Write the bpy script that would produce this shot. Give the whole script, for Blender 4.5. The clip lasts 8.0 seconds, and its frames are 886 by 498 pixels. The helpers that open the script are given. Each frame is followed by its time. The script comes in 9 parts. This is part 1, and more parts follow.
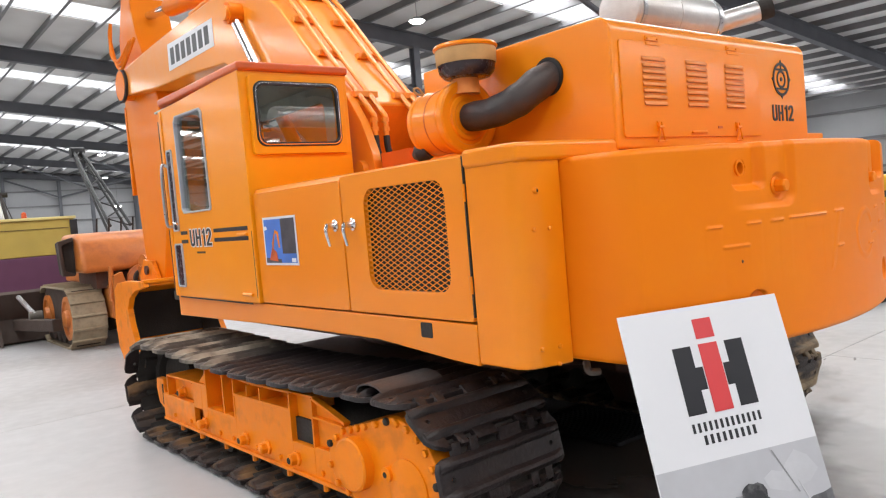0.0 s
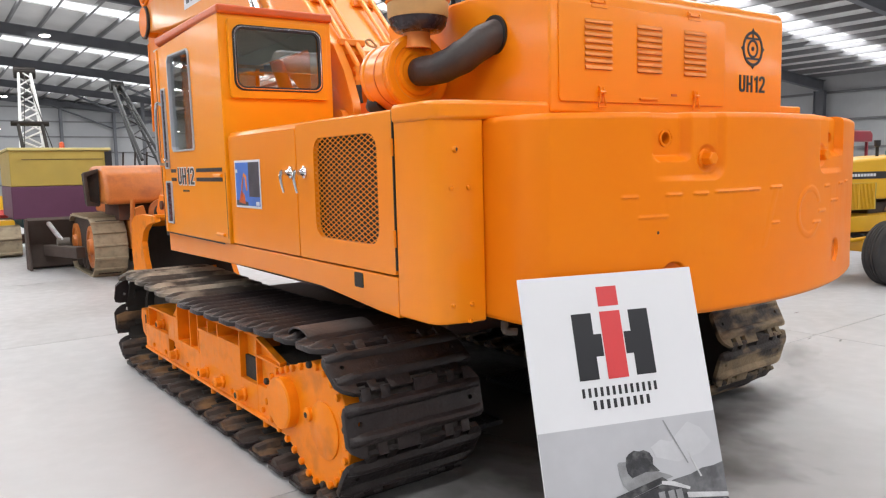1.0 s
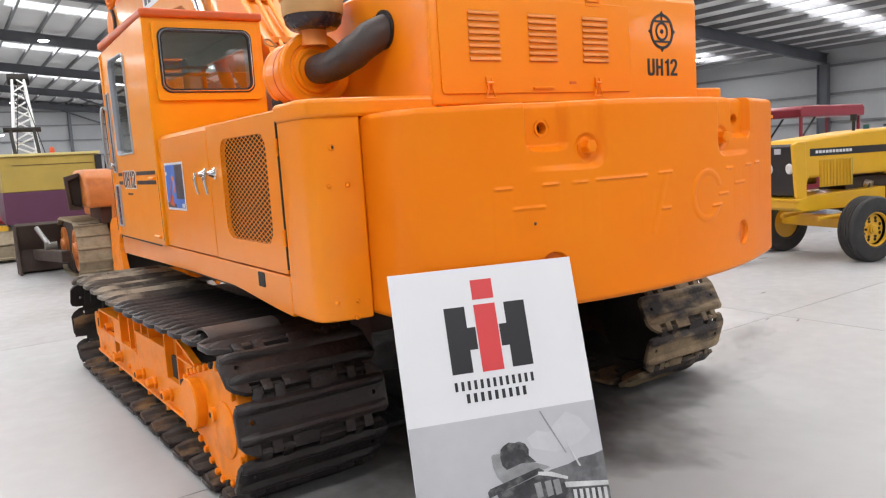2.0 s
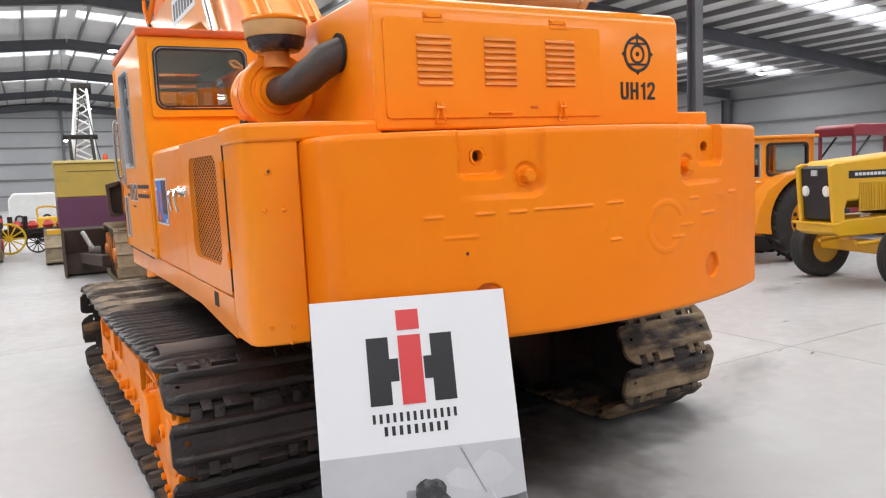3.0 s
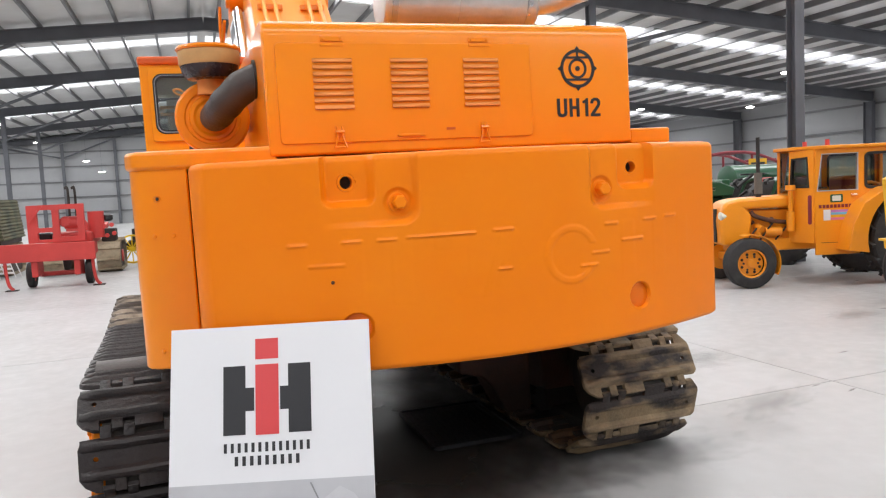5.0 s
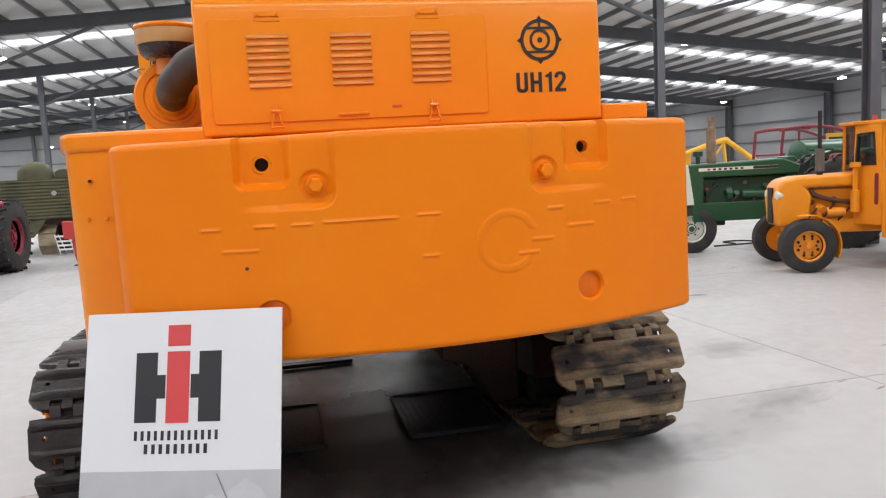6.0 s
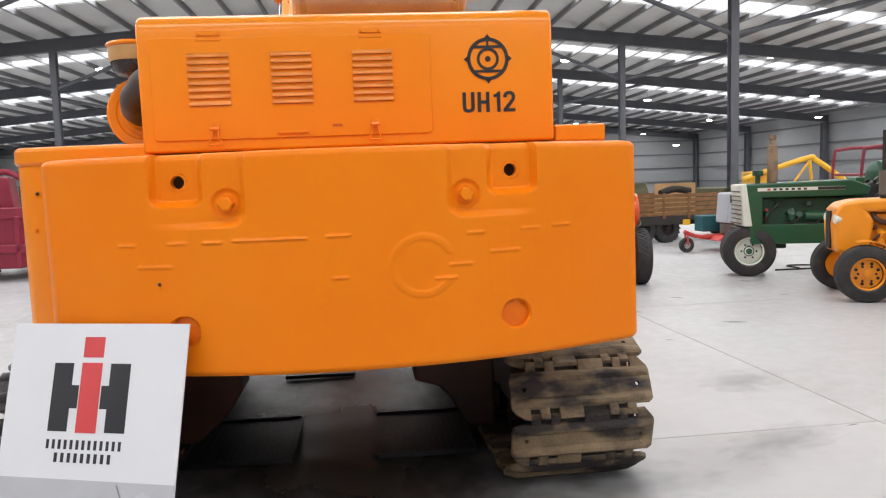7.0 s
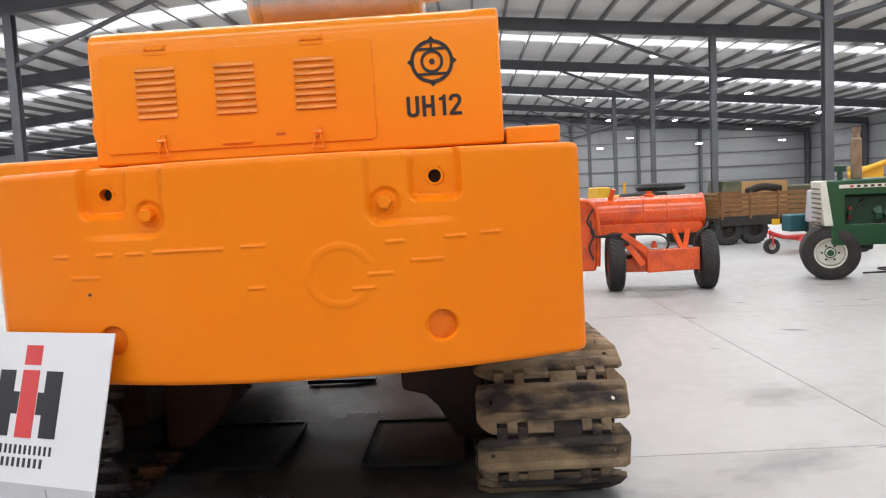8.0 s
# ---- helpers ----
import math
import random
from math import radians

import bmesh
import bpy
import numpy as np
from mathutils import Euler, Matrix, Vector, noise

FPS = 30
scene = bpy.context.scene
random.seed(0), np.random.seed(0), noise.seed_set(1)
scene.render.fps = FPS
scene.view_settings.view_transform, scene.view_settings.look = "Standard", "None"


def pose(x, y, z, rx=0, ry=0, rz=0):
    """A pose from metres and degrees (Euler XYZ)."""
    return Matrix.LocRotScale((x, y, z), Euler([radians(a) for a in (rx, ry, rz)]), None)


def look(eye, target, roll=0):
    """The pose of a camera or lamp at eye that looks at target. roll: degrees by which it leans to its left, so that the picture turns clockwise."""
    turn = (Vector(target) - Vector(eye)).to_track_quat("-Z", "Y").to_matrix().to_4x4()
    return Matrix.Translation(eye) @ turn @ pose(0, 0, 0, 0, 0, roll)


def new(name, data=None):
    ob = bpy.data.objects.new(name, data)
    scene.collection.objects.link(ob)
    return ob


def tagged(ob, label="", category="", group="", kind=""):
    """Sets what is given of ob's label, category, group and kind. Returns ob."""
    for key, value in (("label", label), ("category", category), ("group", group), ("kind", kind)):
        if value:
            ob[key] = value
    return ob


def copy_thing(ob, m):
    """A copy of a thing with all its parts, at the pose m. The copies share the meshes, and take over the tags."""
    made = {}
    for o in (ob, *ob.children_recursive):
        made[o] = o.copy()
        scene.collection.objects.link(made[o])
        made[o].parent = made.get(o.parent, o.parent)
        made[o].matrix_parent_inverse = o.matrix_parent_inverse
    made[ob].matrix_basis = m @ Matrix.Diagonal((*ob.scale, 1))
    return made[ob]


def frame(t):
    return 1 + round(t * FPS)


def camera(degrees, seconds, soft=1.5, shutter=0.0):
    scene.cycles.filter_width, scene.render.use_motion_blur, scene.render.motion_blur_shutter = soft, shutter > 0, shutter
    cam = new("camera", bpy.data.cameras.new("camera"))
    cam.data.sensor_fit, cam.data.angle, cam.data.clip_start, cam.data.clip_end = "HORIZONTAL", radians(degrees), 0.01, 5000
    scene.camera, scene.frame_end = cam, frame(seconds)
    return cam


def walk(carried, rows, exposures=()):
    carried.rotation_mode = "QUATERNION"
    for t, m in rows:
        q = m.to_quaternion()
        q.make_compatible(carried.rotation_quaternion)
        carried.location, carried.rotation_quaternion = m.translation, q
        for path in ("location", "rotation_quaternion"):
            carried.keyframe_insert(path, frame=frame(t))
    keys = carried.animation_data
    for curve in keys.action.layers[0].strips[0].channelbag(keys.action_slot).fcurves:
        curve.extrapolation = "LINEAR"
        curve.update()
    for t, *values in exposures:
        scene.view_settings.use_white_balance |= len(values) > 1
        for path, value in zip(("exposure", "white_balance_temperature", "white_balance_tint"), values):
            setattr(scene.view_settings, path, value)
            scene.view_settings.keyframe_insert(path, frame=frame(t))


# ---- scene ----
cam = camera(61.3, 8.0, soft=1.2)
PATH = [
    (0, (-3.736, -1.646, 1.618), (-2.48, -0.092, 1.524), -4.5),
    (0.5, (-3.529, -1.895, 1.613), (-2.351, -0.292, 1.41), -2.0),
    (1, (-3.32, -2.036, 1.604), (-2.177, -0.409, 1.39), -1.1),
    (1.5, (-3.051, -2.18, 1.616), (-1.909, -0.558, 1.357), -2.5),
    (1.7, (-2.96, -2.27, 1.615), (-1.829, -0.64, 1.365), -3.0),
    (2.8, (-2.445, -2.558, 1.628), (-1.464, -0.83, 1.401), -2.3),
    (3, (-2.326, -2.611, 1.663), (-1.364, -0.87, 1.453), -2.3),
    (3.5, (-2.052, -2.791, 1.672), (-1.151, -1.013, 1.511), -3.0),
    (4, (-1.819, -2.879, 1.668), (-1.033, -1.048, 1.498), -2.2),
    (4.2, (-1.707, -2.884, 1.672), (-0.953, -1.041, 1.498), -2.2),
    (5.3, (-1.093, -3.005, 1.684), (-0.542, -1.09, 1.509), -3.0),
    (5.5, (-0.947, -3.026, 1.672), (-0.467, -1.093, 1.482), -3.1),
    (6, (-0.619, -2.963, 1.674), (-0.196, -1.02, 1.454), -2.9),
    (6.5, (-0.261, -2.993, 1.676), (0.077, -1.032, 1.481), -3.6),
    (7, (0.073, -3.005, 1.693), (0.272, -1.023, 1.51), -1.7),
    (7.5, (0.433, -2.914, 1.697), (0.504, -0.922, 1.539), -1.2),
    (8, (0.803, -2.933, 1.685), (0.727, -0.941, 1.518), -2.8),
]
walk(cam, [(t, look(eye, target, roll)) for t, eye, target, roll in PATH], exposures=((0, 0.04), (2, 0.04), (4, 0.04), (5.4, 0.03), (6, -0.08), (7, -0.04), (8, 0.0)))

# ---- light and exposure ----
world = bpy.data.worlds.new("sky")
scene.world = world
world.use_nodes = True
wn = world.node_tree.nodes
sky = wn.new("ShaderNodeTexSky")
sky.sky_type, sky.sun_disc = "NISHITA", False
sky.sun_elevation, sky.sun_rotation = radians(50), radians(140)
wn["Background"].inputs["Strength"].default_value = 0.12
haze = wn.new("ShaderNodeHueSaturation")
haze.inputs["Saturation"].default_value = 0.25
world.node_tree.links.new(sky.outputs[0], haze.inputs["Color"])
world.node_tree.links.new(haze.outputs[0], wn["Background"].inputs["Color"])
scene.view_settings.exposure = 0.0
sun = bpy.data.lights.new("sun", "SUN")
sun.energy, sun.angle, sun.color = 4.0, radians(0.6), (1.0, 0.97, 0.93)
sun_ob = new("sun", sun)
sun_ob.matrix_basis = pose(0, 0, 30, 40, 0, 140)

# ---- the hall's plan: ridge along its y ----
HALL = pose(-0.47, 0, 0, 0, 0, -0.25)
RIDGE, SLOPE = 7.54, 0.09
# south end is unseen, its distance chosen for the light from behind
EAST, WEST, NORTH, SOUTH = 28.7, -28.7, 59.4, -18.0
FRAMES = [-15.7, -7.8, 0.1, 7.9, 15.0, 23.2, 31.8, 40.8, 50.2]
COLUMN_X = 9.62


def roof_z(x):
    return RIDGE - SLOPE * abs(x)


# ---- materials ----
MATS = {}


def mat(name, color, rough=0.5, metal=0.0, vary=0.08, scale=4.0, bump=0.0, bump_scale=60.0, stain=None, stain_amount=0.0, stain_scale=2.0,
        coat=0.0, rand=0.0, emit=0.0, spec=0.5, rough_vary=0.06, stain_edge=(0.48, 0.66), stain_stretch=None):
    """A painted, metal, rubber or stone surface: base colour with broad and fine variation, stains and fine relief."""
    m = bpy.data.materials.new(name)
    MATS[name] = m
    m.use_nodes = True
    nt = m.node_tree
    N, L = nt.nodes, nt.links
    b = N["Principled BSDF"]
    b.inputs["Metallic"].default_value = metal
    b.inputs["Specular IOR Level"].default_value = spec
    b.inputs["Coat Weight"].default_value = coat
    b.inputs["Coat Roughness"].default_value = 0.12
    co = N.new("ShaderNodeTexCoord")
    place = co.outputs["Object"]
    if rand:
        # alike pieces on one mesh each get their own patch of the pattern
        own, far, move = N.new("ShaderNodeObjectInfo"), N.new("ShaderNodeMath"), N.new("ShaderNodeVectorMath")
        far.operation, far.inputs[1].default_value = "MULTIPLY", 37.0
        move.operation = "ADD"
        L.new(own.outputs["Random"], far.inputs[0])
        L.new(far.outputs[0], move.inputs[1])
        L.new(place, move.inputs[0])
        place = move.outputs[0]
    n1, n2 = N.new("ShaderNodeTexNoise"), N.new("ShaderNodeTexNoise")
    n1.inputs["Scale"].default_value, n1.inputs["Detail"].default_value = scale, 5
    n2.inputs["Scale"].default_value, n2.inputs["Detail"].default_value = scale * 9, 4
    L.new(place, n1.inputs["Vector"])
    L.new(place, n2.inputs["Vector"])
    mix = N.new("ShaderNodeMix")
    mix.data_type = "FLOAT"
    mix.inputs[0].default_value = 0.25
    L.new(n1.outputs[0], mix.inputs[2])
    L.new(n2.outputs[0], mix.inputs[3])
    hsv = N.new("ShaderNodeHueSaturation")
    hsv.inputs["Color"].default_value = (*color, 1)
    mr = N.new("ShaderNodeMapRange")
    mr.inputs["From Min"].default_value, mr.inputs["From Max"].default_value = 0.3, 0.7
    mr.inputs["To Min"].default_value, mr.inputs["To Max"].default_value = 1 - vary, 1 + vary
    L.new(mix.outputs[0], mr.inputs["Value"])
    value = mr.outputs[0]
    if rand:
        oi = N.new("ShaderNodeObjectInfo")
        rr = N.new("ShaderNodeMapRange")
        rr.inputs["To Min"].default_value, rr.inputs["To Max"].default_value = 1 - rand, 1 + rand
        L.new(oi.outputs["Random"], rr.inputs["Value"])
        mul = N.new("ShaderNodeMath")
        mul.operation = "MULTIPLY"
        L.new(value, mul.inputs[0])
        L.new(rr.outputs[0], mul.inputs[1])
        value = mul.outputs[0]
    L.new(value, hsv.inputs["Value"])
    color_out = hsv.outputs[0]
    if stain:
        ns = N.new("ShaderNodeTexNoise")
        ns.inputs["Scale"].default_value, ns.inputs["Detail"].default_value, ns.inputs["Roughness"].default_value = stain_scale, 4, 0.52
        drawn_out = place
        if stain_stretch:
            st = N.new("ShaderNodeVectorMath")
            st.operation, st.inputs[1].default_value = "MULTIPLY", stain_stretch
            L.new(place, st.inputs[0])
            drawn_out = st.outputs[0]
        L.new(drawn_out, ns.inputs["Vector"])
        sr = N.new("ShaderNodeMapRange")
        sr.inputs["From Min"].default_value, sr.inputs["From Max"].default_value = stain_edge
        sr.inputs["To Max"].default_value = stain_amount
        L.new(ns.outputs[0], sr.inputs["Value"])
        sm = N.new("ShaderNodeMix")
        sm.data_type = "RGBA"
        sm.inputs[7].default_value = (*stain, 1)
        L.new(sr.outputs[0], sm.inputs[0])
        L.new(color_out, sm.inputs[6])
        color_out = sm.outputs[2]
    L.new(color_out, b.inputs["Base Color"])
    rg = N.new("ShaderNodeMapRange")
    rg.inputs["From Min"].default_value, rg.inputs["From Max"].default_value = 0.3, 0.7
    rg.inputs["To Min"].default_value, rg.inputs["To Max"].default_value = max(0.03, rough - rough_vary), min(1, rough + rough_vary)
    L.new(n2.outputs[0], rg.inputs["Value"])
    L.new(rg.outputs[0], b.inputs["Roughness"])
    if bump:
        nb = N.new("ShaderNodeTexNoise")
        nb.inputs["Scale"].default_value, nb.inputs["Detail"].default_value = bump_scale, 4
        L.new(co.outputs["Object"], nb.inputs["Vector"])
        bp = N.new("ShaderNodeBump")
        bp.inputs["Strength"].default_value, bp.inputs["Distance"].default_value = bump, 0.01
        L.new(nb.outputs[0], bp.inputs["Height"])
        L.new(bp.outputs[0], b.inputs["Normal"])
    if emit:
        b.inputs["Emission Color"].default_value = (*color, 1)
        b.inputs["Emission Strength"].default_value = emit
    return m


def glass(name, tint=(0.88, 0.92, 0.90), gloss=1.0):
    m = bpy.data.materials.new(name)
    MATS[name] = m
    m.use_nodes = True
    N, L = m.node_tree.nodes, m.node_tree.links
    out = N["Material Output"]
    N.remove(N["Principled BSDF"])
    tr, gl, lw, mx = N.new("ShaderNodeBsdfTransparent"), N.new("ShaderNodeBsdfGlossy"), N.new("ShaderNodeLayerWeight"), N.new("ShaderNodeMixShader")
    pw, fr = N.new("ShaderNodeMath"), N.new("ShaderNodeMapRange")
    tr.inputs[0].default_value = (*tint, 1)
    gl.inputs["Roughness"].default_value = 0.02
    lw.inputs["Blend"].default_value = 0.5
    pw.operation = "POWER"
    pw.inputs[1].default_value = 3.0
    L.new(lw.outputs["Facing"], pw.inputs[0])
    fr.inputs["To Min"].default_value, fr.inputs["To Max"].default_value = gloss * 0.16, gloss * 0.8
    L.new(pw.outputs[0], fr.inputs["Value"])
    L.new(fr.outputs[0], mx.inputs[0])
    L.new(tr.outputs[0], mx.inputs[1])
    L.new(gl.outputs[0], mx.inputs[2])
    L.new(mx.outputs[0], out.inputs[0])
    return m


ORANGE = mat("orange_enamel", (0.84, 0.203, 0.002), 0.45, vary=0.04, scale=0.6, coat=0.06, spec=0.18, rough_vary=0.04, bump=0.035, bump_scale=16, stain=(0.82, 0.24, 0.008), stain_amount=0.4, stain_scale=1.4)
ORANGE_SHEET = mat("glossy_orange_sheet", (0.89, 0.25, 0.003), 0.34, vary=0.03, scale=0.6, coat=0.4, spec=0.28, rough_vary=0.04, bump=0.03, bump_scale=7, stain=(0.86, 0.29, 0.012), stain_amount=0.3, stain_scale=1.4)
ORANGE_TRACK = mat("orange_frame_paint", (0.84, 0.225, 0.003), 0.42, spec=0.25, vary=0.08, scale=3, bump=0.12, bump_scale=30, stain=(0.2, 0.06, 0.02), stain_amount=0.35, stain_scale=6, stain_edge=(0.52, 0.7))
CAB_PAINT = mat("cab_yellow_orange", (0.92, 0.295, 0.004), 0.34, vary=0.03, scale=0.6, coat=0.3, spec=0.28, rough_vary=0.04, bump=0.03, bump_scale=7)
BOOM_PAINT = mat("glossy_boom_paint", (0.88, 0.29, 0.014), 0.42, vary=0.04, scale=0.8, coat=0.5, spec=0.5, rough_vary=0.05, bump=0.03, bump_scale=7)
# cab paint again, yellower: brighter light on the rear wall put into colour
LIT_ORANGE = mat("yellower_repaint", (0.93, 0.335, 0.005), 0.36, vary=0.03, scale=0.6, coat=0.3, spec=0.28, rough_vary=0.04, bump=0.03, bump_scale=7)
# deep orange of the dents; in the boom recess it holds shade and bounce
DEEP_ORANGE = mat("unfaded_orange", (0.74, 0.15, 0.003), 0.4, vary=0.1, scale=8, spec=0.3)
# louvre orange, paled to hold sky sheen as well as worn paint
PALE_ORANGE = mat("chalky_orange", (0.80, 0.275, 0.055), 0.55, vary=0.08, scale=9)
ORANGE_ROOF = mat("red_orange_paint", (0.62, 0.105, 0.012), 0.4, vary=0.08, scale=4, bump=0.1)
DARK_STEEL = mat("worn_track_steel", (0.017, 0.012, 0.0125), 0.42, metal=0.1, vary=0.3, scale=6, bump=0.5, bump_scale=45, stain=(0.05, 0.036, 0.032), stain_amount=0.35, stain_scale=3.5, rand=0.2)
MUD_STEEL = mat("muddy_track_steel", (0.235, 0.168, 0.098), 0.75, metal=0.05, vary=0.4, scale=7, bump=0.7, bump_scale=35, stain=(0.026, 0.021, 0.022), stain_amount=0.97, stain_scale=6.5, stain_edge=(0.46, 0.60), stain_stretch=(0.45, 1.0, 1.0), rand=0.15)
DUSTY_SHOE = mat("dusty_track_steel", (0.075, 0.06, 0.05), 0.6, metal=0.2, vary=0.3, scale=6, bump=0.5, bump_scale=45, stain=(0.42, 0.36, 0.28), stain_amount=0.95, stain_scale=3.0, rand=0.2)
RUSTY_BAR = mat("rusty_shoe_bar", (0.045, 0.03, 0.024), 0.7, vary=0.3, scale=6, bump=0.5, bump_scale=40, stain=(0.24, 0.125, 0.05), stain_amount=0.9, stain_scale=4.0, rand=0.25)
BLACK = mat("black_paint", (0.012, 0.012, 0.014), 0.45, vary=0.15)
# near-black for grime, and for the shade put into slots, gaps and openings
GRIME_AND_SHADE = mat("dark_grime", (0.028, 0.023, 0.02), 0.85, vary=0.3, bump=0.4)
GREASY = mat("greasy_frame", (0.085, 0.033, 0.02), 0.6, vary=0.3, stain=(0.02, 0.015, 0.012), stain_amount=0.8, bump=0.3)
RUBBER = mat("black_rubber", (0.022, 0.021, 0.022), 0.7, vary=0.2, scale=9, bump=0.2, bump_scale=80, stain=(0.06, 0.055, 0.05), stain_amount=0.4, stain_scale=6)
HOSE = mat("weathered_hose", (0.028, 0.024, 0.026), 0.5, vary=0.25, scale=8, bump=0.25, bump_scale=50, stain=(0.08, 0.06, 0.05), stain_amount=0.4)
CHROME = mat("chrome", (0.75, 0.75, 0.76), 0.14, metal=1.0, vary=0.05)
STEEL = mat("bare_steel", (0.55, 0.56, 0.58), 0.32, metal=0.9, vary=0.1, scale=6, stain=(0.4, 0.36, 0.33), stain_amount=0.4)
ALU = mat("galvanised_muffler", (0.62, 0.61, 0.60), 0.38, metal=0.7, vary=0.15, scale=5, bump=0.15, stain=(0.45, 0.3, 0.2), stain_amount=0.3)
BEIGE = mat("yellowed_plastic", (0.55, 0.33, 0.13), 0.5, vary=0.12, scale=8)
PURPLE_BOWL = mat("dark_bowl", (0.03, 0.018, 0.022), 0.25, vary=0.1)
GREY_PLATE = mat("grey_weathered_plate", (0.12, 0.105, 0.09), 0.7, vary=0.2, bump=0.3)
WHITE = mat("white_laminate", (0.71, 0.71, 0.735), 0.35, vary=0.01)
RED_PRINT = mat("red_print", (0.62, 0.055, 0.06), 0.4, vary=0.02)
BLACK_PRINT = mat("black_print", (0.02, 0.02, 0.024), 0.4, vary=0.05)
GREY_PAINT = mat("grey_paint", (0.42, 0.44, 0.48), 0.45, vary=0.1)
GLASS = glass("window_glass")
FLOOR = mat("polished_concrete", (0.43, 0.43, 0.436), 0.42, vary=0.05, scale=0.8, bump=0.03, bump_scale=25, stain=(0.33, 0.325, 0.32), stain_amount=0.5, stain_scale=0.55, rand=0.025, rough_vary=0.1)
FLOOR_BASE = mat("joint_filler", (0.28, 0.27, 0.26), 0.8)
ROOF_FOIL = mat("roof_insulation", (0.58, 0.575, 0.57), 0.65, vary=0.05, scale=1.5, bump=0.2, bump_scale=6)
FRAME_STEEL = mat("grey_steel_frame", (0.10, 0.104, 0.118), 0.6, vary=0.15, scale=2)
PURLIN = mat("galvanised_purlin", (0.17, 0.17, 0.178), 0.5, metal=0.3, vary=0.12, scale=2)
CLADDING = mat("grey_wall_sheet", (0.33, 0.335, 0.345), 0.55, vary=0.07, scale=0.6, stain=(0.25, 0.255, 0.27), stain_amount=0.4, stain_scale=0.3)
LAMP_GLOW = mat("lamp_diffuser", (1.0, 0.97, 0.92), 0.5, emit=18.0, vary=0.0)


# ---- mesh helpers ----
def box(bm, x0, x1, y0, y1, z0, z1):
    v = [bm.verts.new((x, y, z)) for z in (z0, z1) for x, y in ((x0, y0), (x1, y0), (x1, y1), (x0, y1))]
    for f in ((3, 2, 1, 0), (4, 5, 6, 7), (0, 1, 5, 4), (1, 2, 6, 5), (2, 3, 7, 6), (3, 0, 4, 7)):
        bm.faces.new([v[i] for i in f])


def spot(axis, p, d):
    return {"x": (d, p[0], p[1]), "y": (p[0], d, p[1]), "z": (p[0], p[1], d)}[axis]


def prism(bm, pts, axis, a, b):
    """A polygon, in the two other axes, drawn out from a to b along one axis."""
    lo = [bm.verts.new(spot(axis, p, a)) for p in pts]
    hi = [bm.verts.new(spot(axis, p, b)) for p in pts]
    n = len(pts)
    fs = [bm.faces.new(lo), bm.faces.new(hi)]
    fs += [bm.faces.new((lo[i], lo[(i + 1) % n], hi[(i + 1) % n], hi[i])) for i in range(n)]
    bmesh.ops.recalc_face_normals(bm, faces=fs)


def rrect(x0, x1, z0, z1, r, n=5):
    out = []
    for cx, cz, a0 in ((x1 - r, z1 - r, 0), (x0 + r, z1 - r, 90), (x0 + r, z0 + r, 180), (x1 - r, z0 + r, 270)):
        for i in range(n + 1):
            a = radians(a0 + 90 * i / n)
            out.append((cx + r * math.cos(a), cz + r * math.sin(a)))
    return out


def circle(cx, cz, r, n=24):
    return [(cx + r * math.cos(2 * math.pi * i / n), cz + r * math.sin(2 * math.pi * i / n)) for i in range(n)]


def sheet(bm, outer, holes, axis, a, b):
    """A plate of some outline with holes through it."""
    edges, loops = [], [outer, *holes]
    for pts in loops:
        vs = [bm.verts.new(spot(axis, p, a)) for p in pts]
        edges += [bm.edges.new((vs[i], vs[(i + 1) % len(vs)])) for i in range(len(vs))]
    made = bmesh.ops.triangle_fill(bm, edges=edges, use_beauty=True)
    faces = [g for g in made["geom"] if isinstance(g, bmesh.types.BMFace)]
    ext = bmesh.ops.extrude_face_region(bm, geom=faces)
    move = Vector(spot(axis, (0, 0), b - a))
    vs = [g for g in ext["geom"] if isinstance(g, bmesh.types.BMVert)]
    bmesh.ops.translate(bm, verts=vs, vec=move)
    bmesh.ops.recalc_face_normals(bm, faces=bm.faces[:])


def hoop(bm, outer, inner, axis, a, b):
    """A closed frame between two outlines of equal count."""
    n = len(outer)
    v = [[bm.verts.new(spot(axis, p, d)) for p in pts] for pts, d in ((outer, a), (inner, a), (inner, b), (outer, b))]
    fs = []
    for i in range(n):
        j = (i + 1) % n
        for k in range(4):
            fs.append(bm.faces.new((v[k][i], v[k][j], v[(k + 1) % 4][j], v[(k + 1) % 4][i])))
    bmesh.ops.recalc_face_normals(bm, faces=fs)


def cyl(bm, p0, p1, r, r1=None, n=24):
    p0, p1 = Vector(p0), Vector(p1)
    d = p1 - p0
    m = Matrix.Translation((p0 + p1) / 2) @ d.to_track_quat("Z", "Y").to_matrix().to_4x4()
    bmesh.ops.create_cone(bm, cap_ends=True, segments=n, radius1=r, radius2=r if r1 is None else r1, depth=d.length, matrix=m)


def lathe(bm, profile, origin, direction, n=32, caps=True):
    """Turns (along, radius) rows round an axis."""
    q = Vector(direction).to_track_quat("Z", "Y").to_matrix()
    o = Vector(origin)
    rings = [[bm.verts.new(o + q @ Vector((r * math.cos(2 * math.pi * i / n), r * math.sin(2 * math.pi * i / n), h))) for i in range(n)] for h, r in profile]
    fs = []
    for a, b in zip(rings, rings[1:]):
        fs += [bm.faces.new((a[i], a[(i + 1) % n], b[(i + 1) % n], b[i])) for i in range(n)]
    for ring in (rings[0], rings[-1]) if caps else ():
        fs.append(bm.faces.new(ring))
    bmesh.ops.recalc_face_normals(bm, faces=fs)


